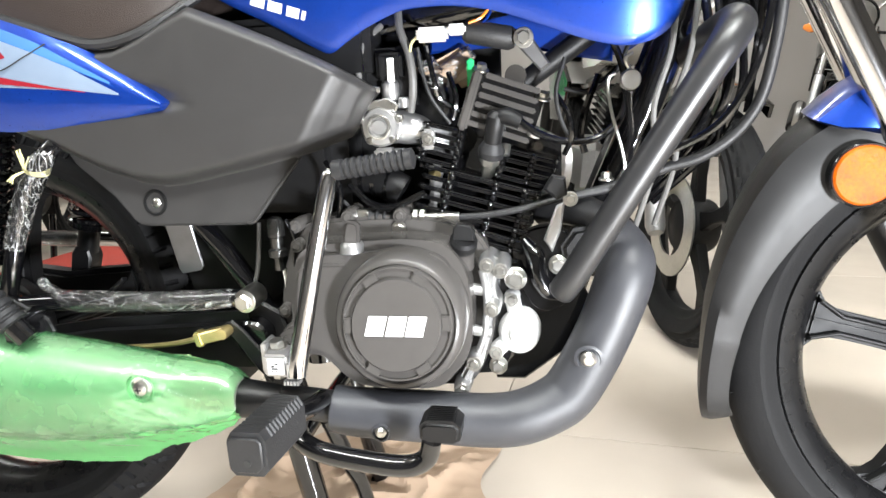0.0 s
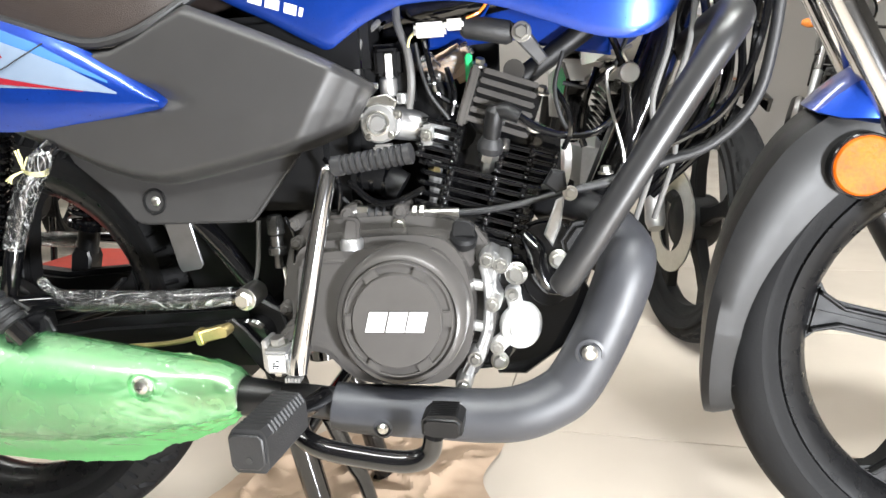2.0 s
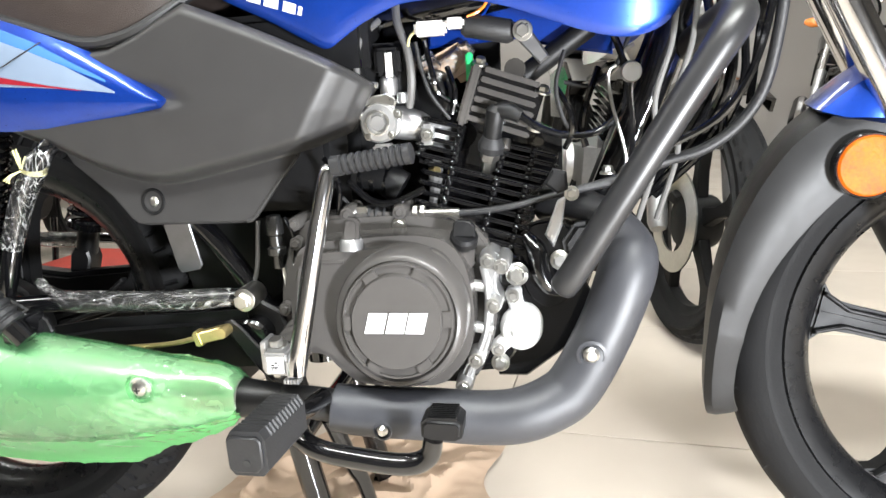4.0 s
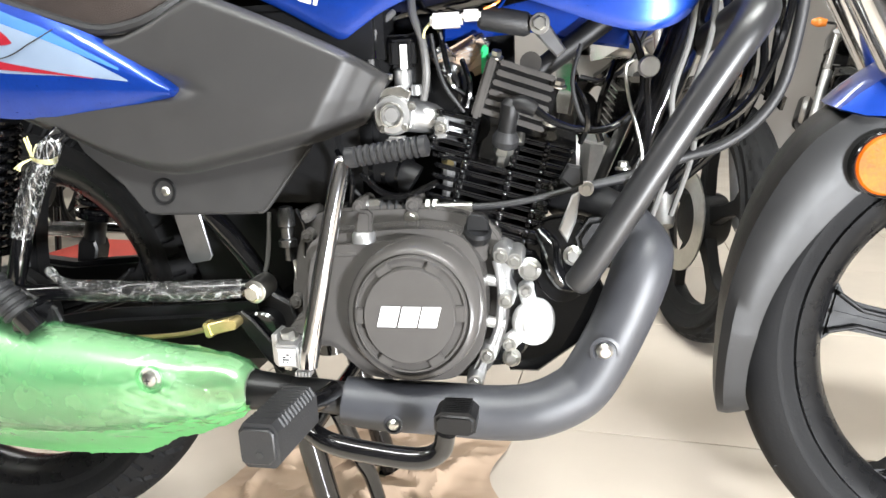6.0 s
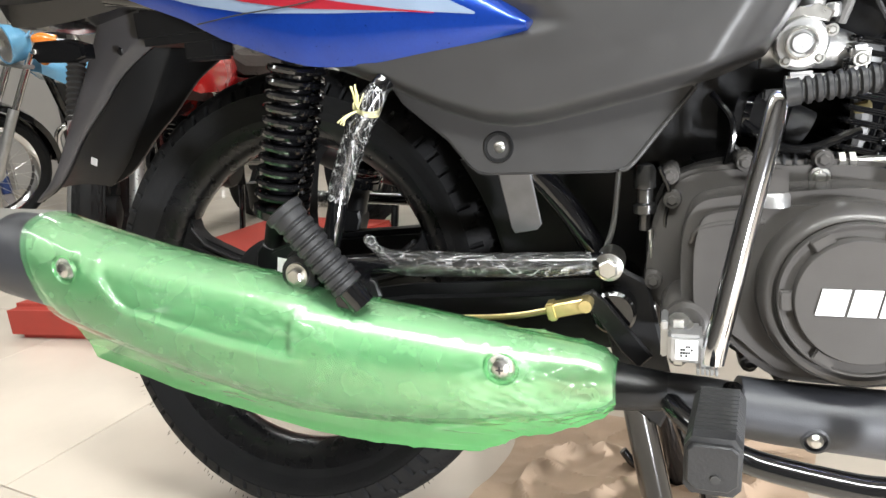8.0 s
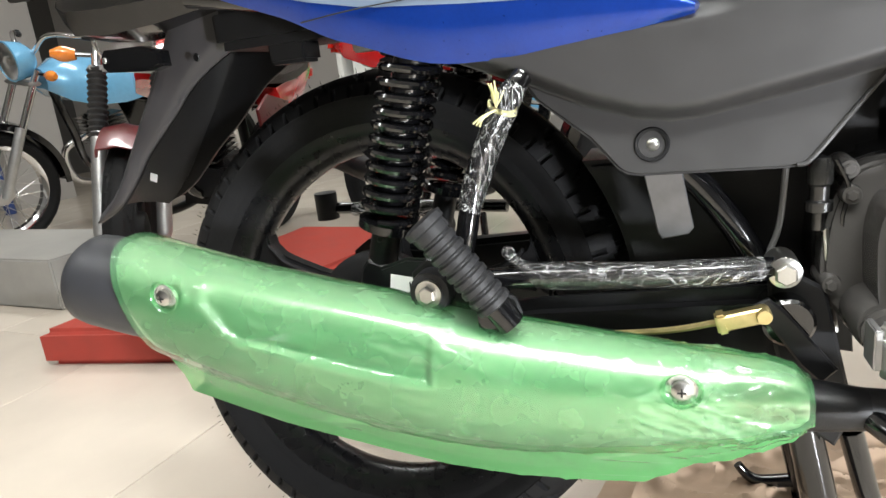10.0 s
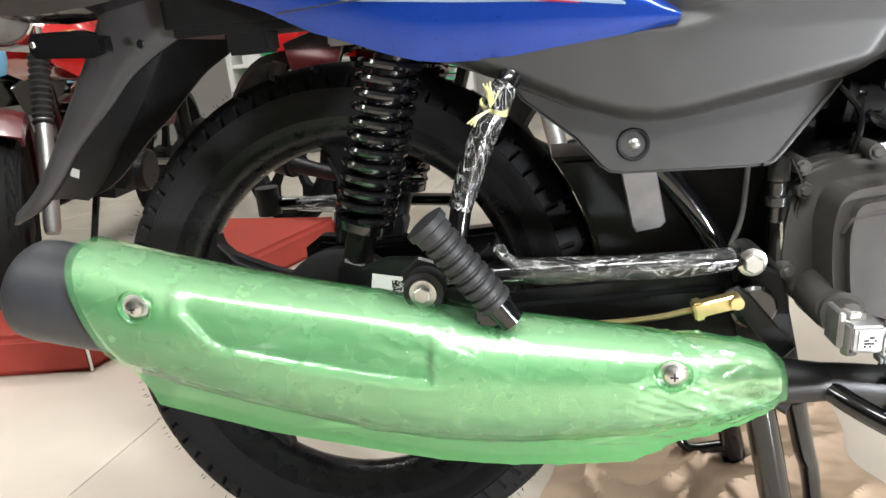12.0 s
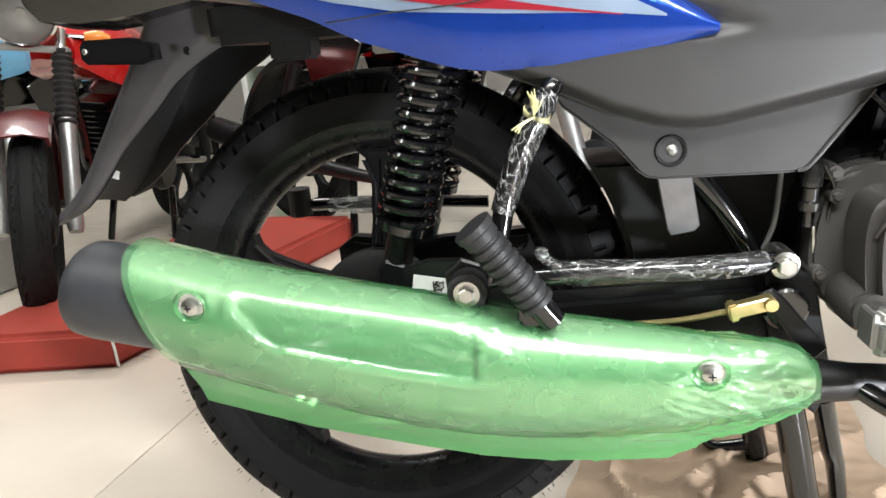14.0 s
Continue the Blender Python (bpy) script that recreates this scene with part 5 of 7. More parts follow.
part("idle_stop", tube([(0.560, -0.140, 0.602), (0.575, -0.144, 0.604), (0.590, -0.144, 0.603)], [0.0035, 0.0045, 0.0035], 10), STEEL, thr)
for x, z in ((0.576, 0.548), (0.602, 0.549), (0.566, 0.572), (0.611, 0.571)):
    bolt(thr, (x, -0.146, z), 0.0038, 0.004)
part("sensor_plug", box((0.590, -0.136, 0.530), (0.024, 0.018, 0.016), 0.003), CAST, thr)
part("sensor_plug", box((0.575, -0.130, 0.519), (0.030, 0.014, 0.010), 0.002), PLASTIC_DARK, thr)
part("intake_boot", tube([(0.668, -0.07, 0.540), (0.690, -0.05, 0.535)], 0.022, 18, smooth=False), GRIP, thr)
part("sensor", box((0.600, -0.118, 0.628), (0.030, 0.035, 0.030), 0.004), PLASTIC_DARK, thr)
part("marker", box((0.603, -0.137, 0.624), (0.010, 0.002, 0.028), 0.001), LABEL, thr)
part("marker", box((0.567, -0.137, 0.628), (0.008, 0.002, 0.010), 0.001), PURPLE_TAG, thr)
part("vacuum_hose", tube([(0.607, -0.10, 0.700), (0.613, -0.125, 0.670), (0.624, -0.132, 0.640), (0.627, -0.132, 0.605), (0.621, -0.125, 0.577)], 0.0048, 10), GREY_HOSE, bike, "grey rubber hose")
part("vacuum_hose", tube([(0.585, -0.10, 0.675), (0.572, -0.125, 0.658), (0.564, -0.135, 0.635), (0.563, -0.13, 0.615)], 0.0040, 10), GREY_HOSE, bike, "grey rubber hose")
part("intake_trumpet", tube([(0.545, -0.09, 0.50), (0.575, -0.10, 0.495), (0.60, -0.10, 0.48)], [0.022, 0.020, 0.022], 18), PLASTIC_DARK, bike)
for k in range(3):
    part("hose_band", tube([(0.553 + 0.016 * k, -0.0925 - 0.003 * k, 0.4995 - 0.0045 * k), (0.559 + 0.016 * k, -0.0945 - 0.003 * k, 0.4985 - 0.0045 * k)], 0.0228, 18, smooth=False), BLACK, bike)
part("idle_screw", tube([(0.640, -0.118, 0.502), (0.650, -0.124, 0.504)], [0.005, 0.006], 10, smooth=False), BRASS, bike, "brass adjusting screw")
part("drain_hose", tube([(0.645, -0.11, 0.515), (0.646, -0.115, 0.480), (0.640, -0.11, 0.44)], 0.009, 10), GREY_HOSE, bike, "milky plastic drain hose")

# clutch cable
DRAWN = Matrix()
CY = -0.082
cab = part("clutch_cable", tube([(0.645, CY, 0.479), (0.680, CY, 0.481), (0.718, CY, 0.487), (0.758, -0.075, 0.496), (0.822, -0.065, 0.508), (0.874, -0.060, 0.526), (0.911, -0.060, 0.537), (0.944, -0.060, 0.560), (0.966, -0.062, 0.594), (0.975, -0.066, 0.640), (0.979, -0.070, 0.70), (0.98, -0.07, 0.80)], [0.0036, 0.0036, 0.0036, 0.0036, 0.0058, 0.0060, 0.0060, 0.0060, 0.0060, 0.0060, 0.0060, 0.0060], 12), GRIP, bike, "black sheathed clutch cable with a zinc adjuster")
part("adjuster", tube([(0.575, CY, 0.4795), (0.606, CY, 0.4795), (0.606, CY, 0.4795), (0.618, CY, 0.479), (0.618, CY, 0.479), (0.650, CY, 0.479)], [0.0040, 0.0040, 0.0052, 0.0052, 0.0060, 0.0056], 14, smooth=False), STEEL, cab)
for x in (0.598, 0.606):
    part("lock_nut", tube([(x, CY, 0.4795), (x + 0.005, CY, 0.4795)], 0.0095, 6, smooth=False), STEEL, cab)
part("boot", tube([(0.546 + 0.003 * i, CY, 0.4800) for i in range(11)], [0.0062 if i % 3 else 0.0088 for i in range(11)], 16, smooth=False), GRIP, cab)
part("cable_end", box((0.538, CY, 0.484), (0.016, 0.012, 0.010), 0.002), STEEL, cab)
part("cable_bracket", prism([(0.556, 0.466), (0.560, 0.474), (0.64, 0.476), (0.655, 0.466), (0.62, 0.458), (0.57, 0.458)], -0.092, -0.078, 0.0015, 1), BLACK, cover)
bolt(cover, (0.583, -0.096, 0.470), 0.0058, 0.005)
DRAWN = LEANING
part("clutch_arm", prism([(0.5325, 0.462), (0.5355, 0.486), (0.539, 0.489), (0.548, 0.488), (0.552, 0.484), (0.552, 0.462)], -0.168, -0.157, 0.003, 2), COVER, cover)
part("arm_foot", lathe([(0, 0.004), (0.0105, 0.003), (0.0125, 0), (0.0125, -0.008), (0, -0.008)], (0.542, -0.160, 0.463), turn_to((0, 0, 1)), 24), CAST, cover)

# kick starter
DRAWN = Matrix()
kick = part("kick_starter", tube([(0.4965, -0.216, 0.342), (0.498, -0.214, 0.356), (0.504, -0.210, 0.385), (0.516, -0.201, 0.445), (0.529, -0.191, 0.505), (0.5365, -0.182, 0.540), (0.538, -0.180, 0.548)], [0.0095, 0.0105, 0.0098, 0.0094, 0.0090, 0.0088, 0.005], 20, squash=0.85), CHROME, bike, "chromed kick starter with a ribbed rubber pedal")
clamp = bmesh.new()
box((0.4755, -0.206, 0.3545), (0.026, 0.030, 0.024), 0.0025, bm=clamp)
box((0.4915, -0.210, 0.349), (0.016, 0.022, 0.024), 0.004, bm=clamp)
box((0.4595, -0.198, 0.3585), (0.0055, 0.026, 0.032), 0.0012, bm=clamp)
for k in range(5):
    box((0.4855 + 0.0034 * k, -0.2185, 0.3375), (0.0022, 0.012, 0.005), 0.0004, bm=clamp)
part("clamp", clamp, CAST, kick, "bare aluminium clamp")
part("clamp_label", box((0.4765, -0.2216, 0.3545), (0.0165, 0.0006, 0.0165), 0.0), LABEL, kick)
mark = bmesh.new()
rnd = random.Random(3)
for i in range(5):
    for j in range(4):
        if rnd.random() < 0.6:
            box((0.4728 + 0.0019 * i, -0.2221, 0.3495 + 0.0026 * j), (0.0017, 0.0004, 0.0018), bm=mark)
part("clamp_mark", mark, INK, kick)
bolt(kick, (0.4705, -0.200, 0.3665), 0.0078, 0.009, (0, -0.2, 1), washer=True)
part("clamp_nut", lathe([(0, 0.0), (0.007, 0.0), (0.007, -0.007), (0.005, -0.009), (0, -0.009)], (0.4705, -0.202, 0.342), turn_to((0, 0, 1)), 6), STEEL, kick)
DRAWN = LEANING
part("shaft_boss", lathe([(0.0225, -0.110), (0.0215, -0.150), (0.0190, -0.156), (0.0165, -0.1565), (0.0165, -0.162), (0.0190, -0.163), (0.0190, -0.166), (0.0150, -0.168), (0.0120, -0.186), (0.0, -0.187)], (0.4765, 0, 0.3565), seg=36), COVER, cover)
DRAWN = Matrix()
P, Q = Vector((0.541, -0.1785, 0.5465)), Vector((0.6225, -0.181, 0.557))
part("pedal_rubber", tube([P.lerp(Q, i / 60) for i in range(61)], [0.0080 if i % 5 in (3, 4) and 4 < i < 54 else 0.0102 for i in range(60)] + [0.0075], 22, smooth=False), GRIP, kick, "ribbed black rubber")

# exhaust
DRAWN = Matrix.Translation((0.005, 0, 0)) @ drawn(-0.185, 0.28)
EX = [(0.765, -0.020, 0.430), (0.803, -0.045, 0.436), (0.838, -0.082, 0.425), (0.859, -0.108, 0.400), (0.858, -0.125, 0.378), (0.835, -0.140, 0.319), (0.802, -0.153, 0.260), (0.777, -0.162, 0.241), (0.741, -0.172, 0.230), (0.70, -0.175, 0.2275), (0.646, -0.178, 0.231), (0.57, -0.182, 0.235), (0.50, -0.188, 0.246), (0.435, -0.194, 0.252), (0.40, -0.196, 0.255)]
pipe = part("exhaust_pipe", tube(EX, [0.018, 0.020, 0.020, 0.020, 0.02, 0.02, 0.02, 0.02, 0.02, 0.02, 0.02, 0.019, 0.018, 0.0165, 0.017], 24), PIPE_BLACK, bike, "matt black exhaust header pipe")
SH = EX[2:12] + [(0.534, -0.185, 0.240)]
part("heat_shield", tube([(x, y - 0.002, z) for x, y, z in SH], [0.022, 0.0275, 0.0310, 0.0305, 0.0305, 0.0300, 0.0295, 0.0290, 0.0285, 0.0275, 0.0260], 32), MATT_PIPE, pipe, "matt black exhaust heat shield")
for x, y, z, r in ((0.817, -0.1745, 0.301, 0.0085), (0.594, -0.2085, 0.226, 0.0062)):
    part("dimple", lathe([(0.0145 * r / 0.0085, 0.000), (0.0155 * r / 0.0085, -0.002), (0.0125 * r / 0.0085, -0.003), (0.0105 * r / 0.0085, 0.0005), (0, 0.0005)], (x, y, z), seg=28), MATT_PIPE, pipe)
    part("bolt", lathe([(0, -0.0065), (0.6 * r, -0.006), (r, -0.003), (r, 0.001), (0, 0.001)], (x, y, z), seg=24), STEEL, pipe)
part("sleeve", tube([(0.475, -0.191, 0.249), (0.43, -0.194, 0.252), (0.40, -0.196, 0.255)], [0.0175, 0.022, 0.024], 24), SATIN, pipe)

DRAWN = Matrix()
# silencer: station x, top, film's lower edge, body's lower edge, slant of the section, middle y, half width
MUF = [(-0.193, 0.465, 0.296, 0.332, -0.318, -0.198, 0.053), (-0.130, 0.4445, 0.283, 0.316, -0.20, -0.198, 0.056), (-0.06, 0.4255, 0.268, 0.298, -0.10, -0.198, 0.058), (0.0, 0.4125, 0.256, 0.281, -0.05, -0.197, 0.057),
       (0.06, 0.401, 0.2445, 0.266, -0.02, -0.196, 0.055), (0.12, 0.388, 0.2335, 0.257, 0.0, -0.195, 0.053), (0.18, 0.375, 0.229, 0.253, 0.0, -0.194, 0.050), (0.24, 0.366, 0.228, 0.254, 0.0, -0.193, 0.046),
       (0.295, 0.357, 0.230, 0.258, 0.0, -0.192, 0.041), (0.315, 0.354, 0.241, 0.261, 0.0, -0.192, 0.038), (0.336, 0.3495, 0.251, 0.265, 0.0, -0.191, 0.036), (0.37, 0.346, 0.259, 0.270, 0.0, -0.191, 0.031),
       (0.392, 0.343, 0.268, 0.275, 0.0, -0.190, 0.027), (0.411, 0.337, 0.278, 0.281, 0.0, -0.190, 0.024), (0.421, 0.326, 0.289, 0.290, 0.0, -0.190, 0.020)]
# the pressed field of the shield, as its lower and its upper line
FIELD_LOW = [(-0.100, 0.405), (-0.091, 0.396), (-0.073, 0.377), (-0.060, 0.369), (-0.015, 0.358), (0.056, 0.342), (0.112, 0.332), (0.128, 0.330)]
FIELD_TOP = [(-0.100, 0.420), (-0.058, 0.412), (0.013, 0.399), (0.082, 0.384), (0.128, 0.372)]


def step(v):
    v = min(1.0, max(0.0, v))
    return v * v * (3 - 2 * v)


def pressed(x, z):
    """Depth of the shield's pressed field, with a bright rolled lip at its lower and front edge."""
    if not -0.11 < x < 0.14:
        return 0.0
    low, top = interp(FIELD_LOW, x)[0], interp(FIELD_TOP, x)[0]
    d = min(z - low, (top - z) * 0.35, (0.124 - x), (x + 0.100) * 0.6)
    lip = math.exp(-((d + 0.003) / 0.0026) ** 2) * step((0.132 - x) / 0.01) * (1.0 if z < low + 0.02 or x > 0.10 else 0.2)
    return 0.0016 * lip - 0.0048 * step(d / 0.0065)


def body_point(x, a, lift=0.0):
    """A point of the silencer's wall, a degrees up from its outermost line."""
    zt, zb, zl, sl, yc, ry = interp(MUF, x)
    zt -= 0.004
    zc, up = (zt + zl) / 2, (zt - zl) / 2
    c, s = math.cos(radians(a)), math.sin(radians(a))
    zz = math.copysign(abs(s) ** 0.84, s) * (up + lift)
    return Vector((x + sl * zz, yc - math.copysign(abs(c) ** 0.84, c) * (ry + lift), zc + zz))


SILVER = material("bright_silver_heat_shield", (0.70, 0.70, 0.67), 0.27, 0.6, 0.03, 30)
rows = []
for i in range(101):
    x = -0.190 + 0.608 * i / 100
    ring = []
    for k in range(72):
        p = body_point(x, 5 * k, -0.003)
        if 5 * k < 90 or 5 * k > 270:
            p.y -= pressed(p.x, p.z)
        ring.append(p)
    rows.append(ring)
muf = part("silencer", loft(bmesh.new(), rows), SILVER, bike, "silver silencer under green protective film", 50)


def fold(x, z, k, slope, fine):
    """Sharp long creases with flat film between them."""
    v = 1 - abs(noise.noise(Vector((x * 9 * fine + k, (z + slope * x) * 52 * fine, k * 3.7)))) * 3.2
    return max(0.0, v) ** 2.2


rows = []
NX, NK = 360, 176
for i in range(NX + 1):
    x = -0.193 + 0.614 * i / NX
    zt, zb, zl, sl, yc, ry = interp(MUF, x)
    ring = []
    for k in range(NK):
        a = 2 * math.pi * k / NK
        a -= 0.35 * math.sin(a)
        c, s = math.cos(a), math.sin(a)
        p = body_point(x, math.degrees(a), 0.0008)
        crush = step((x - 0.24) / 0.12)
        if s < 0:
            t = step((abs(s) - 0.86) / 0.14)
            p.z -= t * (zl - zb + 0.0016 * noise.noise(Vector((x * 55, 2, 0))) * crush)
            p.x += t * sl * (zb - zl)
            # the hem hangs as two sheets side by side
            p.y = yc + math.copysign(max(abs(p.y - yc), 0.40 * ry * step(t * 4)), p.y - yc)
        lift = 0.0
        if c > -0.35:
            lift = pressed(p.x, p.z) * 0.9 if c > 0.05 else 0.0
            seam = step(1 - abs(p.x - 0.13) / 0.10) * step((s - 0.1) / 0.5)
            hem = step((-s - 0.72) / 0.2) * step((p.x - 0.10) / 0.12)
            amp = 0.0003 + 0.0021 * max(crush, 0.75 * seam, 0.45 * hem)
            lift += amp * (fold(p.x, p.z, 1.3, 0.42, 1.0) + 0.6 * fold(p.x, p.z, 7.1, -0.25, 1.5) + 0.5 * fold(p.x, p.z, 12.9, 0.9, 1.3) + 0.4 * fold(p.x, p.z, 21.4, 0.15, 2.1))
            lift += 0.0007 * noise.noise(Vector((p.x * 9, p.y * 14, p.z * 24)))
            for bx, bz in ((-0.137, 0.412), (0.325, 0.328)):
                lift -= 0.0035 * math.exp(-(((p.x - bx) ** 2 + (p.z - bz) ** 2) / 0.011 ** 2) ** 2)
        ring.append(p + Vector((0, -c, s)) * lift)
    rows.append(ring)
film = part("film", loft(bmesh.new(), rows, caps=False), GREEN_FILM, muf, "loose glossy green protective film", 75)
# the hem below the silencer gets denser, brighter film, for the light shining through
film.data.materials.append(LIT_HEM_FILM)
for poly in film.data.polygons:
    zt, zb, zl, sl, yc, ry = interp(MUF, poly.center.x)
    if poly.center.z < zl + 0.009 + 0.004 * noise.noise(Vector((poly.center.x * 30, 5, 0))):
        poly.material_index = 1
AX = Vector((-0.975, 0, 0.22))
part("tail_cap", lathe([(0.047, -0.04), (0.0495, 0.0), (0.0505, 0.050), (0.0490, 0.064), (0.044, 0.071), (0.034, 0.073), (0.032, 0.068), (0.032, 0.03), (0, 0.03)], (-0.2125, -0.198, 0.3995), turn_to(AX), 56), MATT_PIPE, muf, "matt black silencer end cap")
for at in ((-0.137, -0.2535, 0.412), (0.325, -0.2275, 0.328)):
    p, r = Vector(at), 0.0078
    part("film_opening", lathe([(0.0150, 0.003), (0.0165, -0.0005), (0.0150, -0.0018), (0.0128, 0.001), (0.0120, 0.005)], p, seg=28), GREEN_FILM, muf)
    part("recess", lathe([(0.0124, 0.001), (0.0115, 0.003), (0, 0.0035)], p, seg=24), SILVER, muf)
    part("bolt", lathe([(0, -0.0050), (0.5 * r, -0.0045), (r, -0.002), (r, 0.002), (0, 0.002)], p, seg=24), STEEL, muf)
    # black bars on the head paint in the shade of a cross slot
    part("slot_shade_bars", box(p + Vector((0, -0.0047, 0)), (0.007, 0.0012, 0.0015), bm=box(p + Vector((0, -0.0047, 0)), (0.0015, 0.0012, 0.007))), INK, muf)

# rider's footrest
DRAWN = drawn(-0.30, 0.24)
frest = part("footrest_bar", tube([(0.535, -0.20, 0.235), (0.530, -0.235, 0.240), (0.522, -0.268, 0.247)], 0.010, 14), BLACK, bike)
rub = bmesh.new()
rows = []
F0, F1 = Vector((0.5125, -0.337, 0.2475)), Vector((0.521, -0.262, 0.2485))
NF = 52
for i in range(NF + 1):
    f = i / NF
    c = F0.lerp(F1, f)
    g = 0.0025 if (f > 0.16 and i % 4 in (0, 1)) else 0.0
    w, h = 0.0185, 0.0215
    if i == 0:
        w, h = 0.014, 0.017
    ring = [(-w, -h + 0.006), (-w + 0.005, -h), (w - 0.005, -h), (w, -h + 0.006), (w, h - 0.008 - g), (w - 0.005, h - g), (-w + 0.005, h - g), (-w, h - 0.008 - g)]
    rows.append([c + Vector((x, 0, z)) for x, z in ring])
loft(rub, rows)
part("footrest_rubber", rub, GRIP, frest, "ribbed black rubber footrest block", 25)
# a black disc paints in the shade of the hole in the end
part("hole_shade_disc", lathe([(0, -0.0042), (0.0032, -0.0042), (0.0032, 0.002), (0, 0.002)], F0 + Vector((0.002, -0.0004, -0.006)), seg=14), INK, frest)
part("end_cap", prism([(-0.010, -0.016), (0.010, -0.016), (0.0165, -0.010), (0.0165, 0.014), (0.012, 0.018), (-0.012, 0.018), (-0.0165, 0.014), (-0.0165, -0.010)], -0.003, 0.002, 0.0012, 1, place=Matrix.Translation(F0 + Vector((0, -0.0005, 0)))), GRIP, frest)

# brake pedal
DRAWN = drawn(-0.25, 0.225)
ped = part("brake_pedal", tube([(0.47, -0.17, 0.235), (0.50, -0.215, 0.224), (0.54, -0.245, 0.2135), (0.60, -0.25, 0.205), (0.640, -0.25, 0.203), (0.660, -0.25, 0.213), (0.666, -0.25, 0.232)], [0.010, 0.010, 0.0105, 0.0108, 0.011, 0.0105, 0.010], 16), BLACK, bike, "gloss black brake pedal")
DRAWN = Matrix()
part("pad", prism([(0.634, 0.313), (0.642, 0.310), (0.664, 0.309), (0.671, 0.313), (0.672, 0.325), (0.667, 0.330), (0.640, 0.331), (0.634, 0.326)], -0.279, -0.246, 0.0035, 3), SATIN, ped)
tread = bmesh.new()
for i in range(9):
    box((0.653, -0.2755 + 0.0034 * i, 0.3312), (0.026, 0.0016, 0.0014), 0.0003, bm=tread)
part("pad_tread", tread, SATIN, ped)

# centre stand
DRAWN = Matrix()
for s in (-1, 1):
    leg = part("centre_stand", tube([(0.428, s * 0.105, 0.262), (0.4435, s * 0.1065, 0.183), (0.457, s * 0.108, 0.115), (0.480, s * 0.11, 0.010)], [0.0145, 0.016, 0.016, 0.016], 16), BLACK, bike, "gloss black centre stand leg")
    part("foot", box((0.486, s * 0.11, 0.006), (0.055, 0.03, 0.012), 0.004), BLACK, leg)
part("stand_bar", tube([(0.44, -0.105, 0.20), (0.44, 0.105, 0.20)], 0.011, 12, smooth=False), BLACK, bike)
part("stand_tang", tube([(0.474, 0.105, 0.035), (0.445, 0.115, 0.022), (0.425, 0.122, 0.016), (0.412, 0.126, 0.020), (0.400, 0.128, 0.034)], [0.009, 0.009, 0.008, 0.007, 0.006], 12), BLACK, bike)
part("stand_tang", tube([(0.475, -0.09, 0.225), (0.494, -0.078, 0.155), (0.506, -0.07, 0.116), (0.524, -0.06, 0.012)], [0.011, 0.011, 0.010, 0.009], 12), BLACK, bike)

# crash guard
DRAWN = Matrix()
guard = part("crash_guard", tube([(0.7585, -0.154, 0.4105), (0.761, -0.155, 0.414), (0.772, -0.160, 0.430), (0.815, -0.163, 0.501), (0.8605, -0.163, 0.5755), (0.891, -0.162, 0.624), (0.908, -0.157, 0.650), (0.919, -0.140, 0.666), (0.920, -0.09, 0.668), (0.900, 0.0, 0.645)],
                          [0.006, 0.0130, 0.0143, 0.0143, 0.0143, 0.0148, 0.0162, 0.0170, 0.0150, 0.0145], 28), GUARD_PAINT, bike, "satin black tubular crash guard")

# front end: forks, mudguard, reflector
DRAWN = Matrix()
for s in (-1, 1):
    fork = part("fork_leg", tube([(0.966 + 0.026 * (s + 1), s * 0.085, 0.790), (1.110 + 0.026 * (s + 1), s * 0.085, 0.525)], 0.0165, 24, smooth=False), CHROME, bike, "chromed front fork tube")
    part("slider", tube([(1.100, s * 0.085, 0.545), (1.104, s * 0.085, 0.538), (1.240, s * 0.085, 0.296), (1.248, s * 0.085, 0.282)], [0.019, 0.0205, 0.020, 0.016], 24, smooth=False), SATIN, fork)
part("front_axle", lathe([(0, -0.11), (0.010, -0.11), (0.010, 0.11), (0, 0.11)], (1.244, 0, 0.288), seg=16), STEEL, bike)


# sideways shear of the mudguard, fitted to the camera's view
GUARD_SHEAR = 0.28


def guard_rows(angles, shift, edge, inner):
    """Arched sections round the front axle, at (angle, crown radius, skirt radius) rows."""
    rows = []
    for a, ro, rs, w in angles:
        c, s = math.cos(radians(a)), math.sin(radians(a))
        sec = [(-w * 0.97, rs), (-w, rs + 0.25 * (ro - rs)), (-w, rs + 0.62 * (ro - rs)), (-w * 0.90, rs + 0.86 * (ro - rs)), (-w * 0.66, ro - 0.003), (-w * 0.3, ro), (0, ro + 0.001)]
        sec = [(y, r + shift) for y, r in sec]
        sec = sec + [(-y, r) for y, r in reversed(sec[:-1])]
        th = 0.003
        back = [(y * (1 - th / w), r - (th if i not in (0, len(sec) - 1) else 0)) for i, (y, r) in enumerate(sec)][::-1]
        rows.append([(1.244 + r * c + GUARD_SHEAR * (y + 0.085), y, 0.288 + r * s) for y, r in sec + back])
    return rows


FEND = [(191.5, 0.328, 0.300, 0.050), (190, 0.334, 0.294, 0.068), (186, 0.334, 0.296, 0.078), (179, 0.333, 0.294, 0.082), (172, 0.335, 0.291, 0.085), (169, 0.337, 0.291, 0.085), (157, 0.346, 0.289, 0.085), (147, 0.356, 0.286, 0.085), (140, 0.363, 0.285, 0.085), (134, 0.367, 0.284, 0.085), (128, 0.366, 0.275, 0.086), (118, 0.362, 0.270, 0.086), (100, 0.352, 0.275, 0.086)]
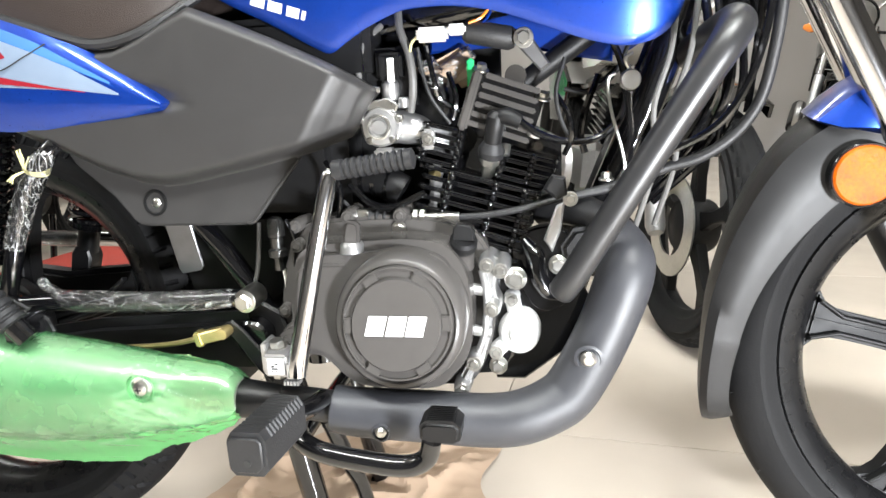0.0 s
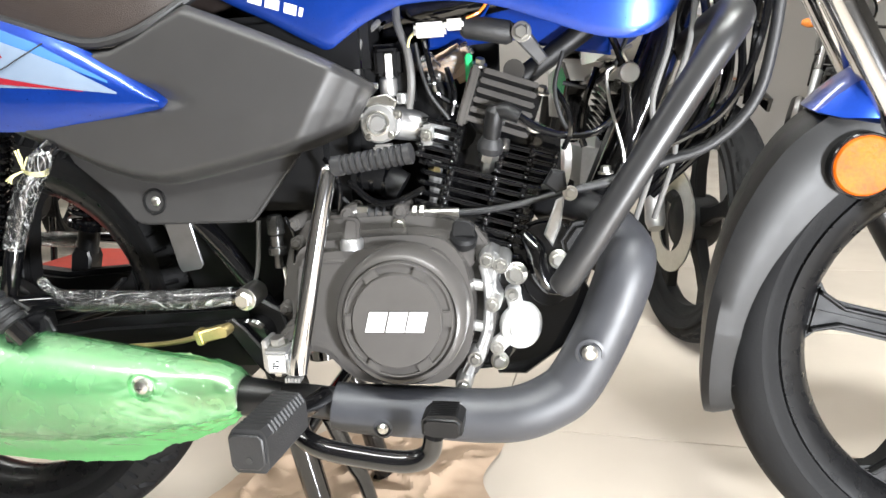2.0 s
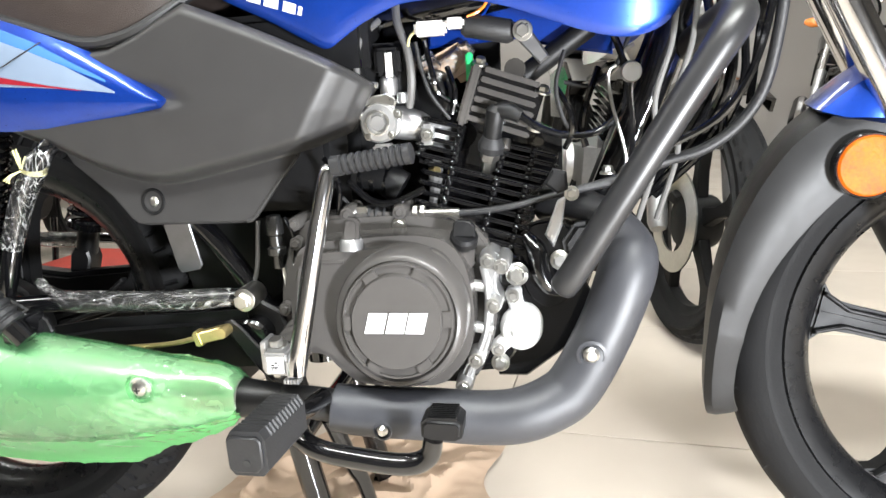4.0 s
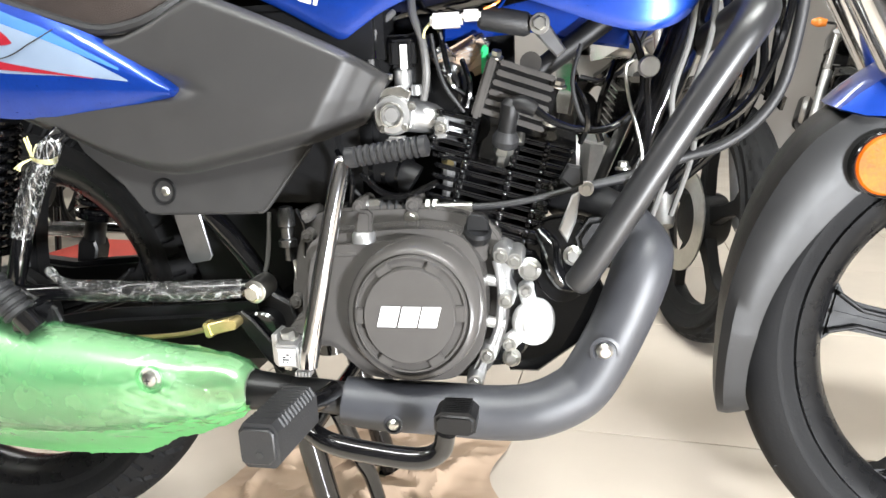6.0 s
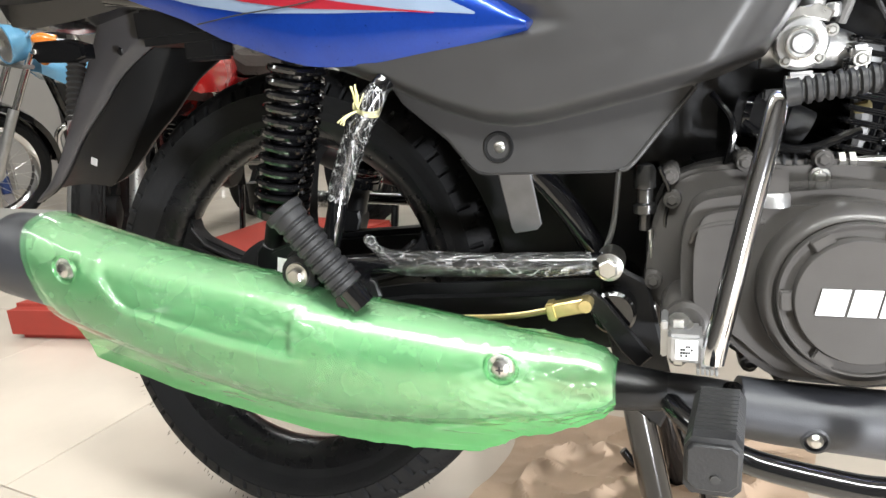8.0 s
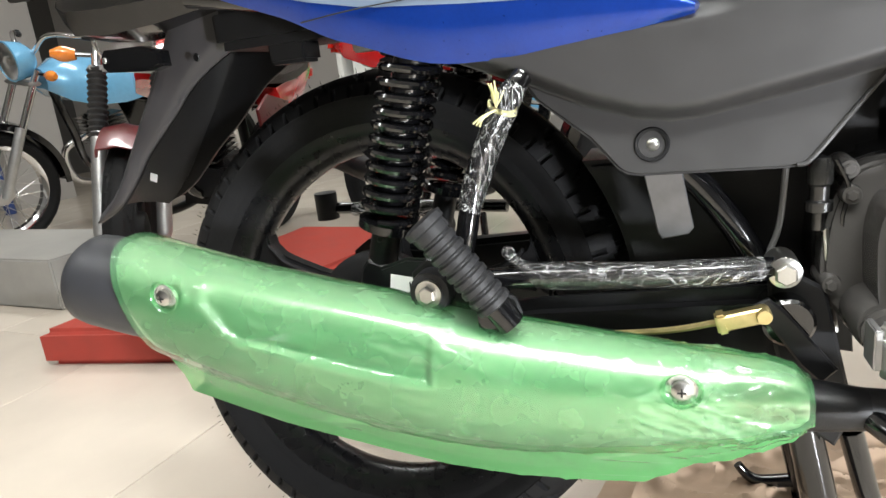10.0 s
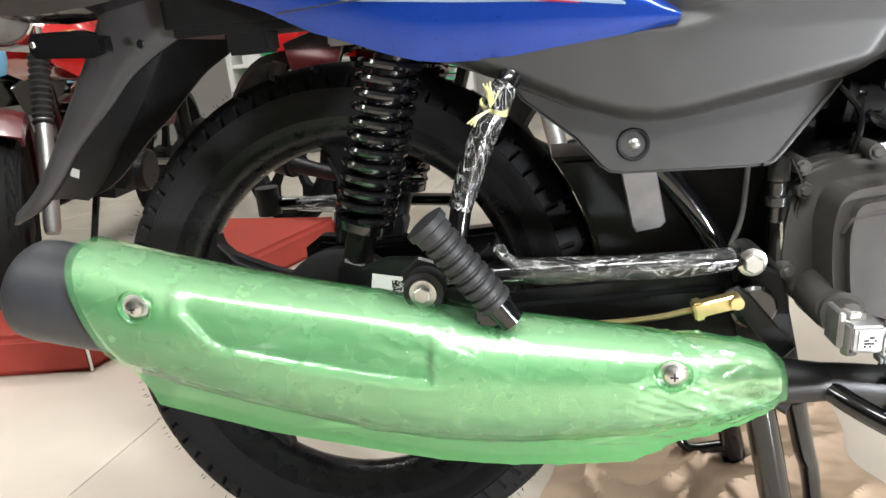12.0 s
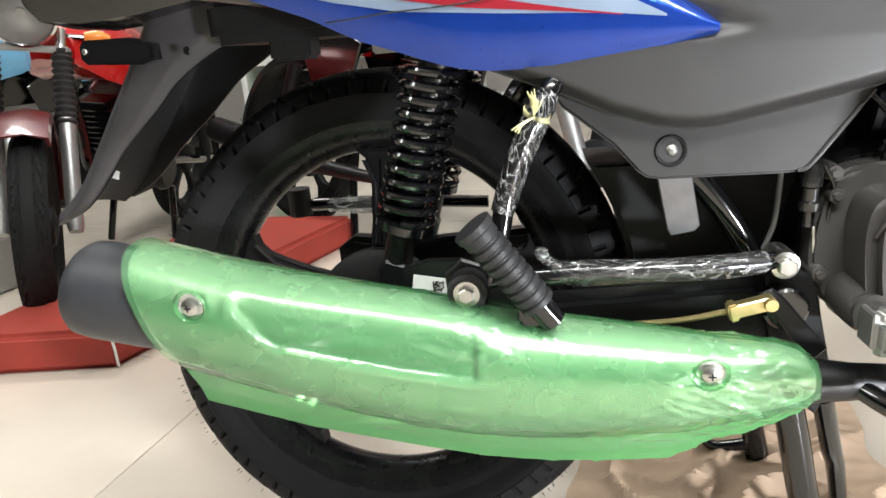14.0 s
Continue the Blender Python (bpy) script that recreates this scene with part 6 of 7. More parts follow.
fender = part("front_mudguard", loft(bmesh.new(), guard_rows(soften(FEND, 4), 0.0, 0, 0)), GUARD_PLASTIC, bike, "black satin plastic front mudguard", 40)
BLUE_R = [(40, 0.352, 0.312, 0.075), (60, 0.358, 0.308, 0.085), (80, 0.361, 0.305, 0.0885), (100, 0.370, 0.305, 0.0885), (118, 0.376, 0.305, 0.0885), (124, 0.375, 0.305, 0.0885), (131, 0.371, 0.305, 0.0885)]


def blue_rows(n=26):
    """The painted upper part; its rear edge runs slanting over the sides."""
    start = [119.5, 122, 126.5, 128.8, 129.4, 129.6, 129.6]
    start = start + start[:-1][::-1]
    rows = []
    for i in range(n + 1):
        out, back = [], []
        for j, a0 in enumerate(start):
            a = a0 + (40 - a0) * i / n
            ro, rs, w = interp(BLUE_R, a)
            y, r = [(-w * 0.985, rs), (-w, rs + 0.25 * (ro - rs)), (-w, rs + 0.55 * (ro - rs)), (-w * 0.88, rs + 0.84 * (ro - rs)), (-w * 0.66, ro - 0.003), (-w * 0.3, ro), (0, ro + 0.001)][min(j, 12 - j)]
            y = y if j < 7 else -y
            c, s = math.cos(radians(a)), math.sin(radians(a))
            r += 0.003
            out.append((1.244 + r * c + GUARD_SHEAR * (y + 0.085), y, 0.288 + r * s))
            back.append((1.244 + (r - 0.0025) * c + GUARD_SHEAR * (y + 0.085), y * 0.972, 0.288 + (r - 0.0025) * s))
        rows.append(out + back[::-1])
    return rows


part("painted_mudguard", loft(bmesh.new(), blue_rows()), BLUE, bike, "glossy blue front mudguard", 40)
ref = part("side_reflector", lathe([(0.0330, -0.080), (0.0330, -0.096), (0.0318, -0.0975), (0.0302, -0.0965), (0.0298, -0.0945), (0, -0.0945)], (1.0595, 0, 0.5185), seg=48), BLACK, bike, "round amber side reflector in a black ring")
part("lens", lathe([(0.0300, -0.094), (0.0300, -0.0965), (0.028, -0.0985), (0, -0.0995)], (1.0595, 0, 0.5185), seg=48), AMBER, ref, "amber prismatic lens")

# ---- wiring, cables and small parts round the engine ----
DRAWN = drawn(-0.11, 0.63, -0.075)
def cable(name, pts, r=0.003, mat=BLACK, label=""):
    return part(name, tube(pts, r, 8), mat, bike, label)


con = part("connector", box((0.647, -0.115, 0.672), (0.036, 0.020, 0.016), 0.003), WHITE_PLASTIC, bike, "white plastic wiring connector")
part("plug_half", box((0.676, -0.115, 0.676), (0.022, 0.016, 0.012), 0.003), WHITE_PLASTIC, con)
part("orange_wire", tube([(0.690, -0.115, 0.682), (0.705, -0.112, 0.688), (0.715, -0.105, 0.70)], 0.0018, 6), ORANGE_LENS, con)
part("blue_wire", tube([(0.690, -0.113, 0.678), (0.706, -0.11, 0.682), (0.715, -0.10, 0.695)], 0.0018, 6), BLUE, con)
part("brown_wire", tube([(0.630, -0.115, 0.672), (0.62, -0.11, 0.664), (0.615, -0.10, 0.65)], 0.0018, 6), STRING, con)
SECTION = DRAWN
DRAWN = Matrix.Translation((-0.026, 0, 0)) @ SECTION
coil = part("ignition_coil", tube([(0.712, -0.105, 0.675), (0.717, -0.105, 0.674), (0.766, -0.105, 0.664), (0.772, -0.105, 0.663)], [0.010, 0.0135, 0.0135, 0.010], 20, smooth=False), GRIP, bike, "black cylindrical ignition coil")
part("coil_bracket", prism([(0.770, 0.674), (0.790, 0.666), (0.812, 0.634), (0.801, 0.626), (0.775, 0.654)], -0.118, -0.112, 0.002, 1), SHEET, coil)
bolt(coil, (0.782, -0.119, 0.663), 0.008, 0.006)
part("head_stay", tube([(0.780, -0.06, 0.615), (0.86, -0.055, 0.668)], 0.013, 12, smooth=False), PLASTIC_DARK, bike)
part("clear_cap", tube([(0.657, -0.075, 0.645), (0.672, -0.072, 0.622), (0.69, -0.06, 0.635), (0.715, -0.06, 0.655)], [0.012, 0.015, 0.013, 0.009], 12), CLEAR_FILM, bike, "clear plastic sleeve on the wiring")
part("brown_sleeve", box((0.683, -0.05, 0.628), (0.07, 0.03, 0.045), 0.008, Matrix.Rotation(radians(-25), 4, "Y")), KRAFT, bike)
part("green_tape", box((0.716, -0.085, 0.628), (0.009, 0.010, 0.034), 0.002), GREEN_TAG, bike)
DRAWN = SECTION
part("ecu_box", box((0.575, -0.06, 0.625), (0.085, 0.06, 0.075), 0.006), PLASTIC_DARK, bike)
part("underside_plate", prism([(0.63, 0.655), (0.74, 0.66), (0.80, 0.645), (0.86, 0.635), (0.86, 0.67), (0.75, 0.70), (0.63, 0.70)], -0.045, -0.035, 0.003, 1), BLUE, bike)
for i, pts in enumerate((
        [(0.625, -0.10, 0.66), (0.63, -0.10, 0.63), (0.64, -0.10, 0.60), (0.66, -0.09, 0.57)],
        [(0.635, -0.10, 0.665), (0.645, -0.105, 0.62), (0.65, -0.10, 0.60), (0.68, -0.09, 0.58)],
        [(0.90, -0.08, 0.66), (0.885, -0.11, 0.63), (0.872, -0.12, 0.60), (0.875, -0.12, 0.55), (0.872, -0.12, 0.50)],
        [(0.80, -0.10, 0.64), (0.79, -0.11, 0.60), (0.80, -0.11, 0.56), (0.815, -0.10, 0.545)],
        [(0.79, -0.10, 0.60), (0.805, -0.11, 0.575), (0.808, -0.11, 0.55), (0.80, -0.10, 0.53)],
        [(0.84, -0.08, 0.62), (0.825, -0.09, 0.58), (0.82, -0.09, 0.55), (0.825, -0.09, 0.53)],
        [(0.88, -0.06, 0.66), (0.86, -0.07, 0.62), (0.83, -0.08, 0.60), (0.80, -0.08, 0.605)],
        [(0.66, -0.09, 0.63), (0.67, -0.10, 0.60), (0.665, -0.10, 0.575)],
        [(0.53, -0.11, 0.50), (0.56, -0.12, 0.478), (0.59, -0.125, 0.475), (0.63, -0.12, 0.49)],
        [(0.52, -0.11, 0.48), (0.55, -0.11, 0.45), (0.60, -0.12, 0.455)],
        [(0.50, -0.11, 0.53), (0.52, -0.12, 0.50), (0.515, -0.12, 0.46), (0.50, -0.12, 0.43)])):
    cable("wire", pts, 0.0026 + 0.0008 * (i % 3), BLACK if i % 3 else GRIP)
for x, y in ((0.905, -0.10), (0.93, -0.085)):
    cable("grey_cable", [(x + 0.02, y, 0.70), (x + 0.012, y - 0.01, 0.64), (x - 0.005, y - 0.015, 0.58), (x, y - 0.01, 0.52), (x - 0.02, y, 0.44)], 0.0036, GREY_HOSE, "grey sheathed cable")
DRAWN = Matrix()
for k in range(4):
    cable("cable", [(0.945 - 0.012 * k, -0.05 + 0.012 * k, 0.74), (0.948 - 0.011 * k, -0.055, 0.66), (0.948 - 0.013 * k, -0.055, 0.60), (0.925 - 0.014 * k, -0.03, 0.54), (0.87 - 0.01 * k, -0.01, 0.48)], 0.0042 + 0.0008 * (k % 2), BLACK)
DRAWN = drawn(-0.11, 0.63, -0.075)
cable("cable", [(1.015, -0.11, 0.80), (1.02, -0.115, 0.70), (1.005, -0.12, 0.62), (0.975, -0.12, 0.565), (0.93, -0.11, 0.535), (0.90, -0.10, 0.525)], 0.0045, BLACK)
cable("cable", [(1.00, -0.07, 0.80), (1.0, -0.08, 0.70), (0.985, -0.085, 0.60), (0.98, -0.08, 0.52)], 0.004, BLACK)
cable("cable", [(1.03, -0.06, 0.80), (1.02, -0.08, 0.68), (1.01, -0.085, 0.57)], 0.0045, BLACK)
clip = part("cable_guide", lathe([(0, -0.008), (0.010, -0.008), (0.0115, -0.005), (0.0115, 0.004), (0, 0.004)], (0.872, -0.125, 0.612), seg=20), CAST, bike, "bright round cable guide")
part("wire_loop", tube([(0.872, -0.125, 0.622), (0.866, -0.126, 0.634), (0.875, -0.126, 0.640)], 0.0022, 6), STEEL, clip)
part("wire_loop", tube([(0.856, -0.124, 0.62), (0.848, -0.124, 0.612), (0.852, -0.124, 0.58), (0.868, -0.125, 0.52), (0.866, -0.125, 0.47)], 0.002, 6), STEEL, clip)
DRAWN = drawn(-0.10, 0.47, -0.085)
horn = part("horn", lathe([(0, -0.022), (0.018, -0.022), (0.022, -0.018), (0.044, -0.012), (0.046, -0.006), (0.046, 0.004), (0.04, 0.012), (0, 0.016)], (0.850, -0.06, 0.415), turn_to((0.35, 0.9, 0.2)), 36), PLASTIC_DARK, bike, "black disc horn")
part("horn_cover", prism([(0.800, 0.395), (0.795, 0.42), (0.81, 0.442), (0.85, 0.448), (0.875, 0.437), (0.878, 0.41), (0.85, 0.395)], -0.105, -0.085, 0.006, 2), PLASTIC_DARK, horn)
bolt(bike, (0.806, -0.108, 0.478), 0.006, 0.005)
bolt(bike, (0.846, -0.11, 0.50), 0.006, 0.008, (0, 0, 1))
part("finned_mount", prism([(0.775, 0.430), (0.790, 0.470), (0.800, 0.475), (0.795, 0.44), (0.785, 0.415)], -0.108, -0.100, 0.002, 1), CAST, bike)
part("heel_shield", prism([(0.775, 0.492), (0.785, 0.508), (0.800, 0.505), (0.802, 0.485), (0.79, 0.480)], -0.125, -0.115, 0.003, 1), SATIN, bike)

DRAWN = drawn(0.2, 0.435, 0.16, EYE_REAR)
# far-side footrest stay and lever behind the wheel
lev = part("far_footrest", tube([(0.10, 0.20, 0.43), (-0.03, 0.205, 0.435), (-0.20, 0.205, 0.437)], [0.010, 0.010, 0.010], 12), BLACK, bike)
part("far_wrapping", tube([(-0.02, 0.2, 0.431), (-0.10, 0.203, 0.433), (-0.17, 0.204, 0.435)], [0.011, 0.0145, 0.011], 12), CLEAR_FILM, lev)
part("far_peg", tube([(-0.222, 0.205, 0.465), (-0.222, 0.205, 0.42)], 0.019, 18, smooth=False), GRIP, lev)

# ---- the other motorcycles of the showroom ----
DRAWN = Matrix()


def plain_wheel(parent, name, cx, R=0.295, w=0.045, wires=True):
    wh = part(name, lathe([(0.224, -0.03), (0.234, -0.032), (0.234, -0.026), (0.215, -0.012), (0.215, 0.012), (0.234, 0.026), (0.234, 0.032), (0.224, 0.03), (0.206, 0.014), (0.206, -0.014)], (cx, 0, R), seg=48, closed=True), CHROME if wires else ALLOY_BLACK, parent)
    part("tyre", tyre_mesh(cx, R, R, w, 150, 5), RUBBER, wh, "black rubber road tyre with block tread")
    part("hub", lathe([(0, -0.05), (0.02, -0.05), (0.06, -0.04), (0.065, -0.03), (0.065, 0.03), (0.06, 0.04), (0.02, 0.05), (0, 0.05)], (cx, 0, R), seg=28), CAST if wires else ALLOY_BLACK, wh)
    if wires:
        bm = bmesh.new()
        for i in range(36):
            a, b = radians(10 * i), radians(10 * i + (35 if i % 2 else -35))
            s = 0.03 if i % 4 < 2 else -0.03
            tube([(cx + 0.062 * math.cos(b), s, R + 0.062 * math.sin(b)), (cx + 0.208 * math.cos(a), 0, R + 0.208 * math.sin(a))], 0.0016, 5, bm=bm, smooth=False)
        tagged(part("wire_spokes", bm, STEEL, wh), kind="stuff")
    else:
        for i in range(5):
            bm = prism([(0.05, 0.024), (0.12, 0.014), (0.17, 0.018), (0.208, 0.045), (0.208, -0.045), (0.17, -0.018), (0.12, -0.014), (0.05, -0.024)], -0.014, 0.014, 0.003, 1)
            bmesh.ops.transform(bm, matrix=Matrix.Translation((cx, 0, R)) @ Matrix.Rotation(-radians(20 + 72 * i), 4, "Y"), verts=bm.verts)
            part("spoke", bm, ALLOY_BLACK, wh)
    return wh


CALIPER = material("pale_gold_cast_metal", (0.50, 0.46, 0.32), 0.5, 0.3, 0.2, 60, 0.2, 200)


DARK_RED = material("dark_red_paint", (0.10, 0.010, 0.012), 0.35, 0.1, 0.1, 100, coat=0.4)


def other_bike(label, paint, wires=True, gaiters=False, disc=False, fender=None, engine_mat=None, shell=None):
    b = thing("motorcycle", (0, 0, 0), label, "motorcycle", "motorcycles on display")
    plain_wheel(b, "rear_wheel", 0.0, wires=wires)
    fw = plain_wheel(b, "front_wheel", 1.27, wires=wires)
    fm = fender or paint
    if disc:
        part("brake_disc", lathe([(0.075, -0.058), (0.125, -0.058), (0.125, -0.054), (0.075, -0.054)], (1.27, 0, 0.295), seg=40, closed=True), STEEL, fw)
        part("brake_caliper", box((1.225, -0.085, 0.41), (0.06, 0.05, 0.10), 0.014), CALIPER, b)
    for s in (-1, 1):
        fk = part("fork_leg", tube([(1.03, s * 0.095, 0.86), (1.16, s * 0.095, 0.56)], 0.0165, 14, smooth=False), CHROME, b)
        part("slider", tube([(1.15, s * 0.095, 0.60), (1.27, s * 0.095, 0.29), (1.28, s * 0.095, 0.275)], [0.024, 0.024, 0.019], 14, smooth=False), CAST, fk)
        if gaiters:
            pts = [Vector((1.06, s * 0.095, 0.80)).lerp(Vector((1.155, s * 0.095, 0.58)), i / 24) for i in range(25)]
            part("gaiter", tube(pts, [0.032 if i % 2 else 0.025 for i in range(25)], 16, smooth=False), GRIP, fk)
        ind = part("indicator", tube([(1.02, s * 0.16, 0.84), (1.02, s * 0.20, 0.84), (1.02, s * 0.235, 0.84)], [0.018, 0.026, 0.012], 14), ORANGE_LENS, b)
        part("stalk", tube([(1.01, s * 0.08, 0.84), (1.02, s * 0.165, 0.84)], 0.008, 8, smooth=False), BLACK, ind)
        part("grip", tube([(0.90, s * 0.30, 1.02), (0.86, s * 0.37, 1.01)], 0.016, 12, smooth=False), GRIP, b)
        part("shock_absorber", tube([(0.13, s * 0.13, 0.60), (0.02, s * 0.13, 0.33)], 0.026, 14, smooth=False), SATIN, b)
        part("swing_arm", tube([(0.42, s * 0.10, 0.36), (0.0, s * 0.10, 0.295)], 0.02, 10, smooth=False), BLACK, b)
        part("side_panel", prism([(0.18, 0.66), (0.40, 0.70), (0.50, 0.64), (0.44, 0.50), (0.26, 0.50)], s * 0.14, s * 0.155, 0.004, 1), fm, b)
        part("engine_cover", lathe([(0, 0.0), (0.07, 0.0), (0.08, -0.008), (0.085, -0.03), (0, -0.03)], (0.60, s * 0.19, 0.36), turn_to((0, s, 0)), 32), engine_mat or CAST, b)
    part("clamp", box((1.06, 0, 0.80), (0.06, 0.24, 0.02), 0.006), CAST, b)
    part("handlebar", tube([(0.90, -0.31, 1.02), (0.99, -0.16, 1.02), (1.02, -0.06, 0.94), (1.02, 0.06, 0.94), (0.99, 0.16, 1.02), (0.90, 0.31, 1.02)], 0.011, 12), CHROME, b)
    hl = part("headlamp", lathe([(0, -0.10), (0.05, -0.09), (0.085, -0.05), (0.095, 0.0), (0.097, 0.02), (0.09, 0.024), (0.085, 0.018)], (1.09, 0, 0.90), turn_to((1, 0, -0.12)), 36), shell or paint, b)
    part("bowl", lathe([(0, -0.05), (0.04, -0.04), (0.07, -0.015), (0.085, 0.012)], (1.09, 0, 0.90), turn_to((1, 0, -0.12)), 32), REFLECTOR_BOWL, hl)
    part("bulb", lathe([(0, -0.02), (0.012, -0.018), (0.013, -0.045), (0, -0.05)], (1.09, 0, 0.90), turn_to((1, 0, -0.12)), 16), WHITE_PLASTIC, hl)
    ln = part("lens", lathe([(0.087, 0.018), (0.06, 0.030), (0.0, 0.036), (0.0, 0.033), (0.06, 0.027), (0.087, 0.015)], (1.09, 0, 0.90), turn_to((1, 0, -0.12)), 32), GLASS, hl)
    part("fender", loft(bmesh.new(), [[(1.27 + r * math.cos(radians(a)), y, 0.295 + r * math.sin(radians(a))) for y, r in ((-0.062, 0.305), (-0.058, 0.335), (0, 0.348), (0.058, 0.335), (0.062, 0.305), (0.055, 0.305), (0.05, 0.33), (0, 0.343), (-0.05, 0.33), (-0.055, 0.305))] for a in range(60, 181, 10)]), fm, b)
    rows = []
    for x, z, w, h in ((0.36, 0.74, 0.08, 0.12), (0.48, 0.70, 0.11, 0.18), (0.62, 0.68, 0.14, 0.23), (0.78, 0.68, 0.15, 0.24), (0.90, 0.71, 0.13, 0.20), (0.98, 0.76, 0.07, 0.10)):
        rows.append([(x, y * w, z + k * h) for y, k in ((-0.6, 0.05), (-0.98, 0.0), (-1.05, 0.35), (-0.85, 0.75), (-0.4, 0.98), (0, 1.02), (0.4, 0.98), (0.85, 0.75), (1.05, 0.35), (0.98, 0.0), (0.6, 0.05))])
    part("fuel_tank", loft(bmesh.new(), rows), paint, b)
    rows = []
    for x, z, w in ((-0.22, 0.80, 0.09), (0.0, 0.76, 0.12), (0.2, 0.74, 0.135), (0.36, 0.74, 0.11), (0.44, 0.78, 0.08)):
        rows.append([(x, y * w, z + k) for y, k in ((-1, 0.0), (-1.04, 0.04), (-0.8, 0.085), (0, 0.095), (0.8, 0.085), (1.04, 0.04), (1, 0.0))])
    part("seat", loft(bmesh.new(), rows), SEAT, b)
    part("tail_panel", loft(bmesh.new(), [[(x, y * w, z + k * h) for y, k in ((-1, 0), (-1.05, 0.5), (-0.9, 1), (0.9, 1), (1.05, 0.5), (1, 0))] for x, z, w, h in ((-0.32, 0.78, 0.06, 0.05), (-0.15, 0.70, 0.10, 0.09), (0.1, 0.64, 0.13, 0.11), (0.24, 0.64, 0.13, 0.08))]), paint, b)
    part("tail_lamp", box((-0.33, 0, 0.78), (0.06, 0.13, 0.07), 0.015), RED_LENS, b)
    part("rear_mudguard", loft(bmesh.new(), [[(r * math.cos(radians(a)), y, 0.295 + r * math.sin(radians(a))) for y, r in ((-0.07, 0.32), (-0.06, 0.355), (0.06, 0.355), (0.07, 0.32), (0.065, 0.32), (0.055, 0.35), (-0.055, 0.35), (-0.065, 0.32))] for a in range(70, 196, 9)]), PLASTIC_DARK, b)
    part("crankcase", box((0.58, 0, 0.36), (0.30, 0.26, 0.20), 0.04), engine_mat or CAST, b)
    cy = part("cylinder", box((0.70, 0, 0.53), (0.10, 0.11, 0.20), 0.01, Matrix.Rotation(radians(15), 4, "Y")), FIN, b)
    for i in range(8):
        part("fin", box((0.67 + 0.006 * i, 0, 0.47 + 0.02 * i), (0.17, 0.19, 0.004), 0.0, Matrix.Rotation(radians(15), 4, "Y")), FIN, cy)
    part("exhaust", tube([(0.76, -0.05, 0.50), (0.86, -0.11, 0.42), (0.80, -0.15, 0.25), (0.60, -0.16, 0.22), (0.30, -0.19, 0.25), (0.25, -0.19, 0.26), (-0.28, -0.21, 0.36)], [0.018, 0.018, 0.019, 0.019, 0.03, 0.05, 0.05], 16), CHROME if wires else SATIN, b)
    part("frame_tube", tube([(0.95, 0, 0.82), (0.86, 0, 0.55), (0.78, 0, 0.34), (0.45, 0, 0.25)], 0.02, 10), BLACK, b)
    part("frame_tube", tube([(0.96, 0, 0.84), (0.60, 0, 0.72), (0.2, 0, 0.64), (-0.15, 0, 0.70)], 0.024, 10), BLACK, b)
    part("centre_stand", tube([(0.42, -0.12, 0.25), (0.45, -0.14, 0.0)], 0.014, 10, smooth=False), BLACK, b)
    part("centre_stand", tube([(0.42, 0.12, 0.25), (0.45, 0.14, 0.0)], 0.014, 10, smooth=False), BLACK, b)
    return b


def front_at(b, x, y, z, yaw, scale=1.0, lean=9.0):
    """Stand a motorcycle so that its front wheel is at (x, y), heading along yaw degrees and leaning on its side stand."""
    r = radians(yaw)
    b.matrix_basis = Matrix.Translation((x - 1.27 * scale * math.cos(r), y - 1.27 * scale * math.sin(r), z)) @ Matrix.Rotation(r, 4, "Z") @ Matrix.Rotation(radians(-lean), 4, "X") @ Matrix.Scale(scale, 4)


red_bike = other_bike("red and black motorcycle with rubber fork gaiters on the tile floor", RED_PAINT, wires=False, gaiters=True, fender=DARK_RED, engine_mat=SATIN, shell=CHROME)
front_at(red_bike, -1.27, 0.70, FLOOR, -82, 0.90)
PIVOT = Matrix.Translation((1.12, 0, 0)) @ Matrix.Rotation(radians(28), 4, "Z") @ Matrix.Translation((-1.12, 0, 0))
for o in red_bike.children:
    if o.name.split(".")[0] in ("front_wheel", "fork_leg", "indicator", "grip", "clamp", "handlebar", "headlamp", "fender"):
        o.matrix_basis = PIVOT
sky_bike = other_bike("pale blue motorcycle with orange indicators on the tile floor", SKY_PAINT, fender=BLACK)
front_at(sky_bike, -2.80, 1.52, FLOOR, -104)
white_bike = other_bike("white motorcycle with a front disc brake on the tile floor", WHITE_TANK, wires=False, disc=True, fender=BLACK)
front_at(white_bike, 1.06, 0.76, FLOOR, -78, 0.97, 5.0)
black_bike = other_bike("black motorcycle with a bright round headlamp on the tile floor", BLACK, wires=False, fender=BLACK)
front_at(black_bike, 2.10, 2.85, FLOOR, -112)
dark_bike = other_bike("red motorcycle with a bare alloy engine on the tile floor", RED_PAINT, wires=False, fender=BLACK)
front_at(dark_bike, 0.30, 0.95, FLOOR, -32)

# red carpet laid between the motorcycles, with a rolled edge
stage = thing("red_carpet", (-1.2, 1.2, FLOOR), "thick red carpet laid over a low board on the tiles", "carpet")
part("carpet", prism([(-1.154, -0.352), (-0.77, -0.395), (-0.48, -1.33), (-1.02, -1.40)], 0.0, 0.095, 0.015, 3, place=Matrix.Rotation(radians(90), 4, "X")), CARPET, stage)
part("carpet_edge", tube([(-0.768, 0.402, 0.004), (-0.766, 0.400, 0.05), (-0.772, 0.404, 0.094)], 0.003, 8), LABEL, stage, "frayed pale carpet edge")
plinth = thing("display_plinth", (-2.1, 0.9, FLOOR), "grey painted low display plinth", "display plinth")
part("deck", box((-2.05, 0.98, 0.085), (1.1, 0.40, 0.17), 0.006, Matrix.Rotation(radians(-6.5), 4, "Z")), LEDGE, plinth)

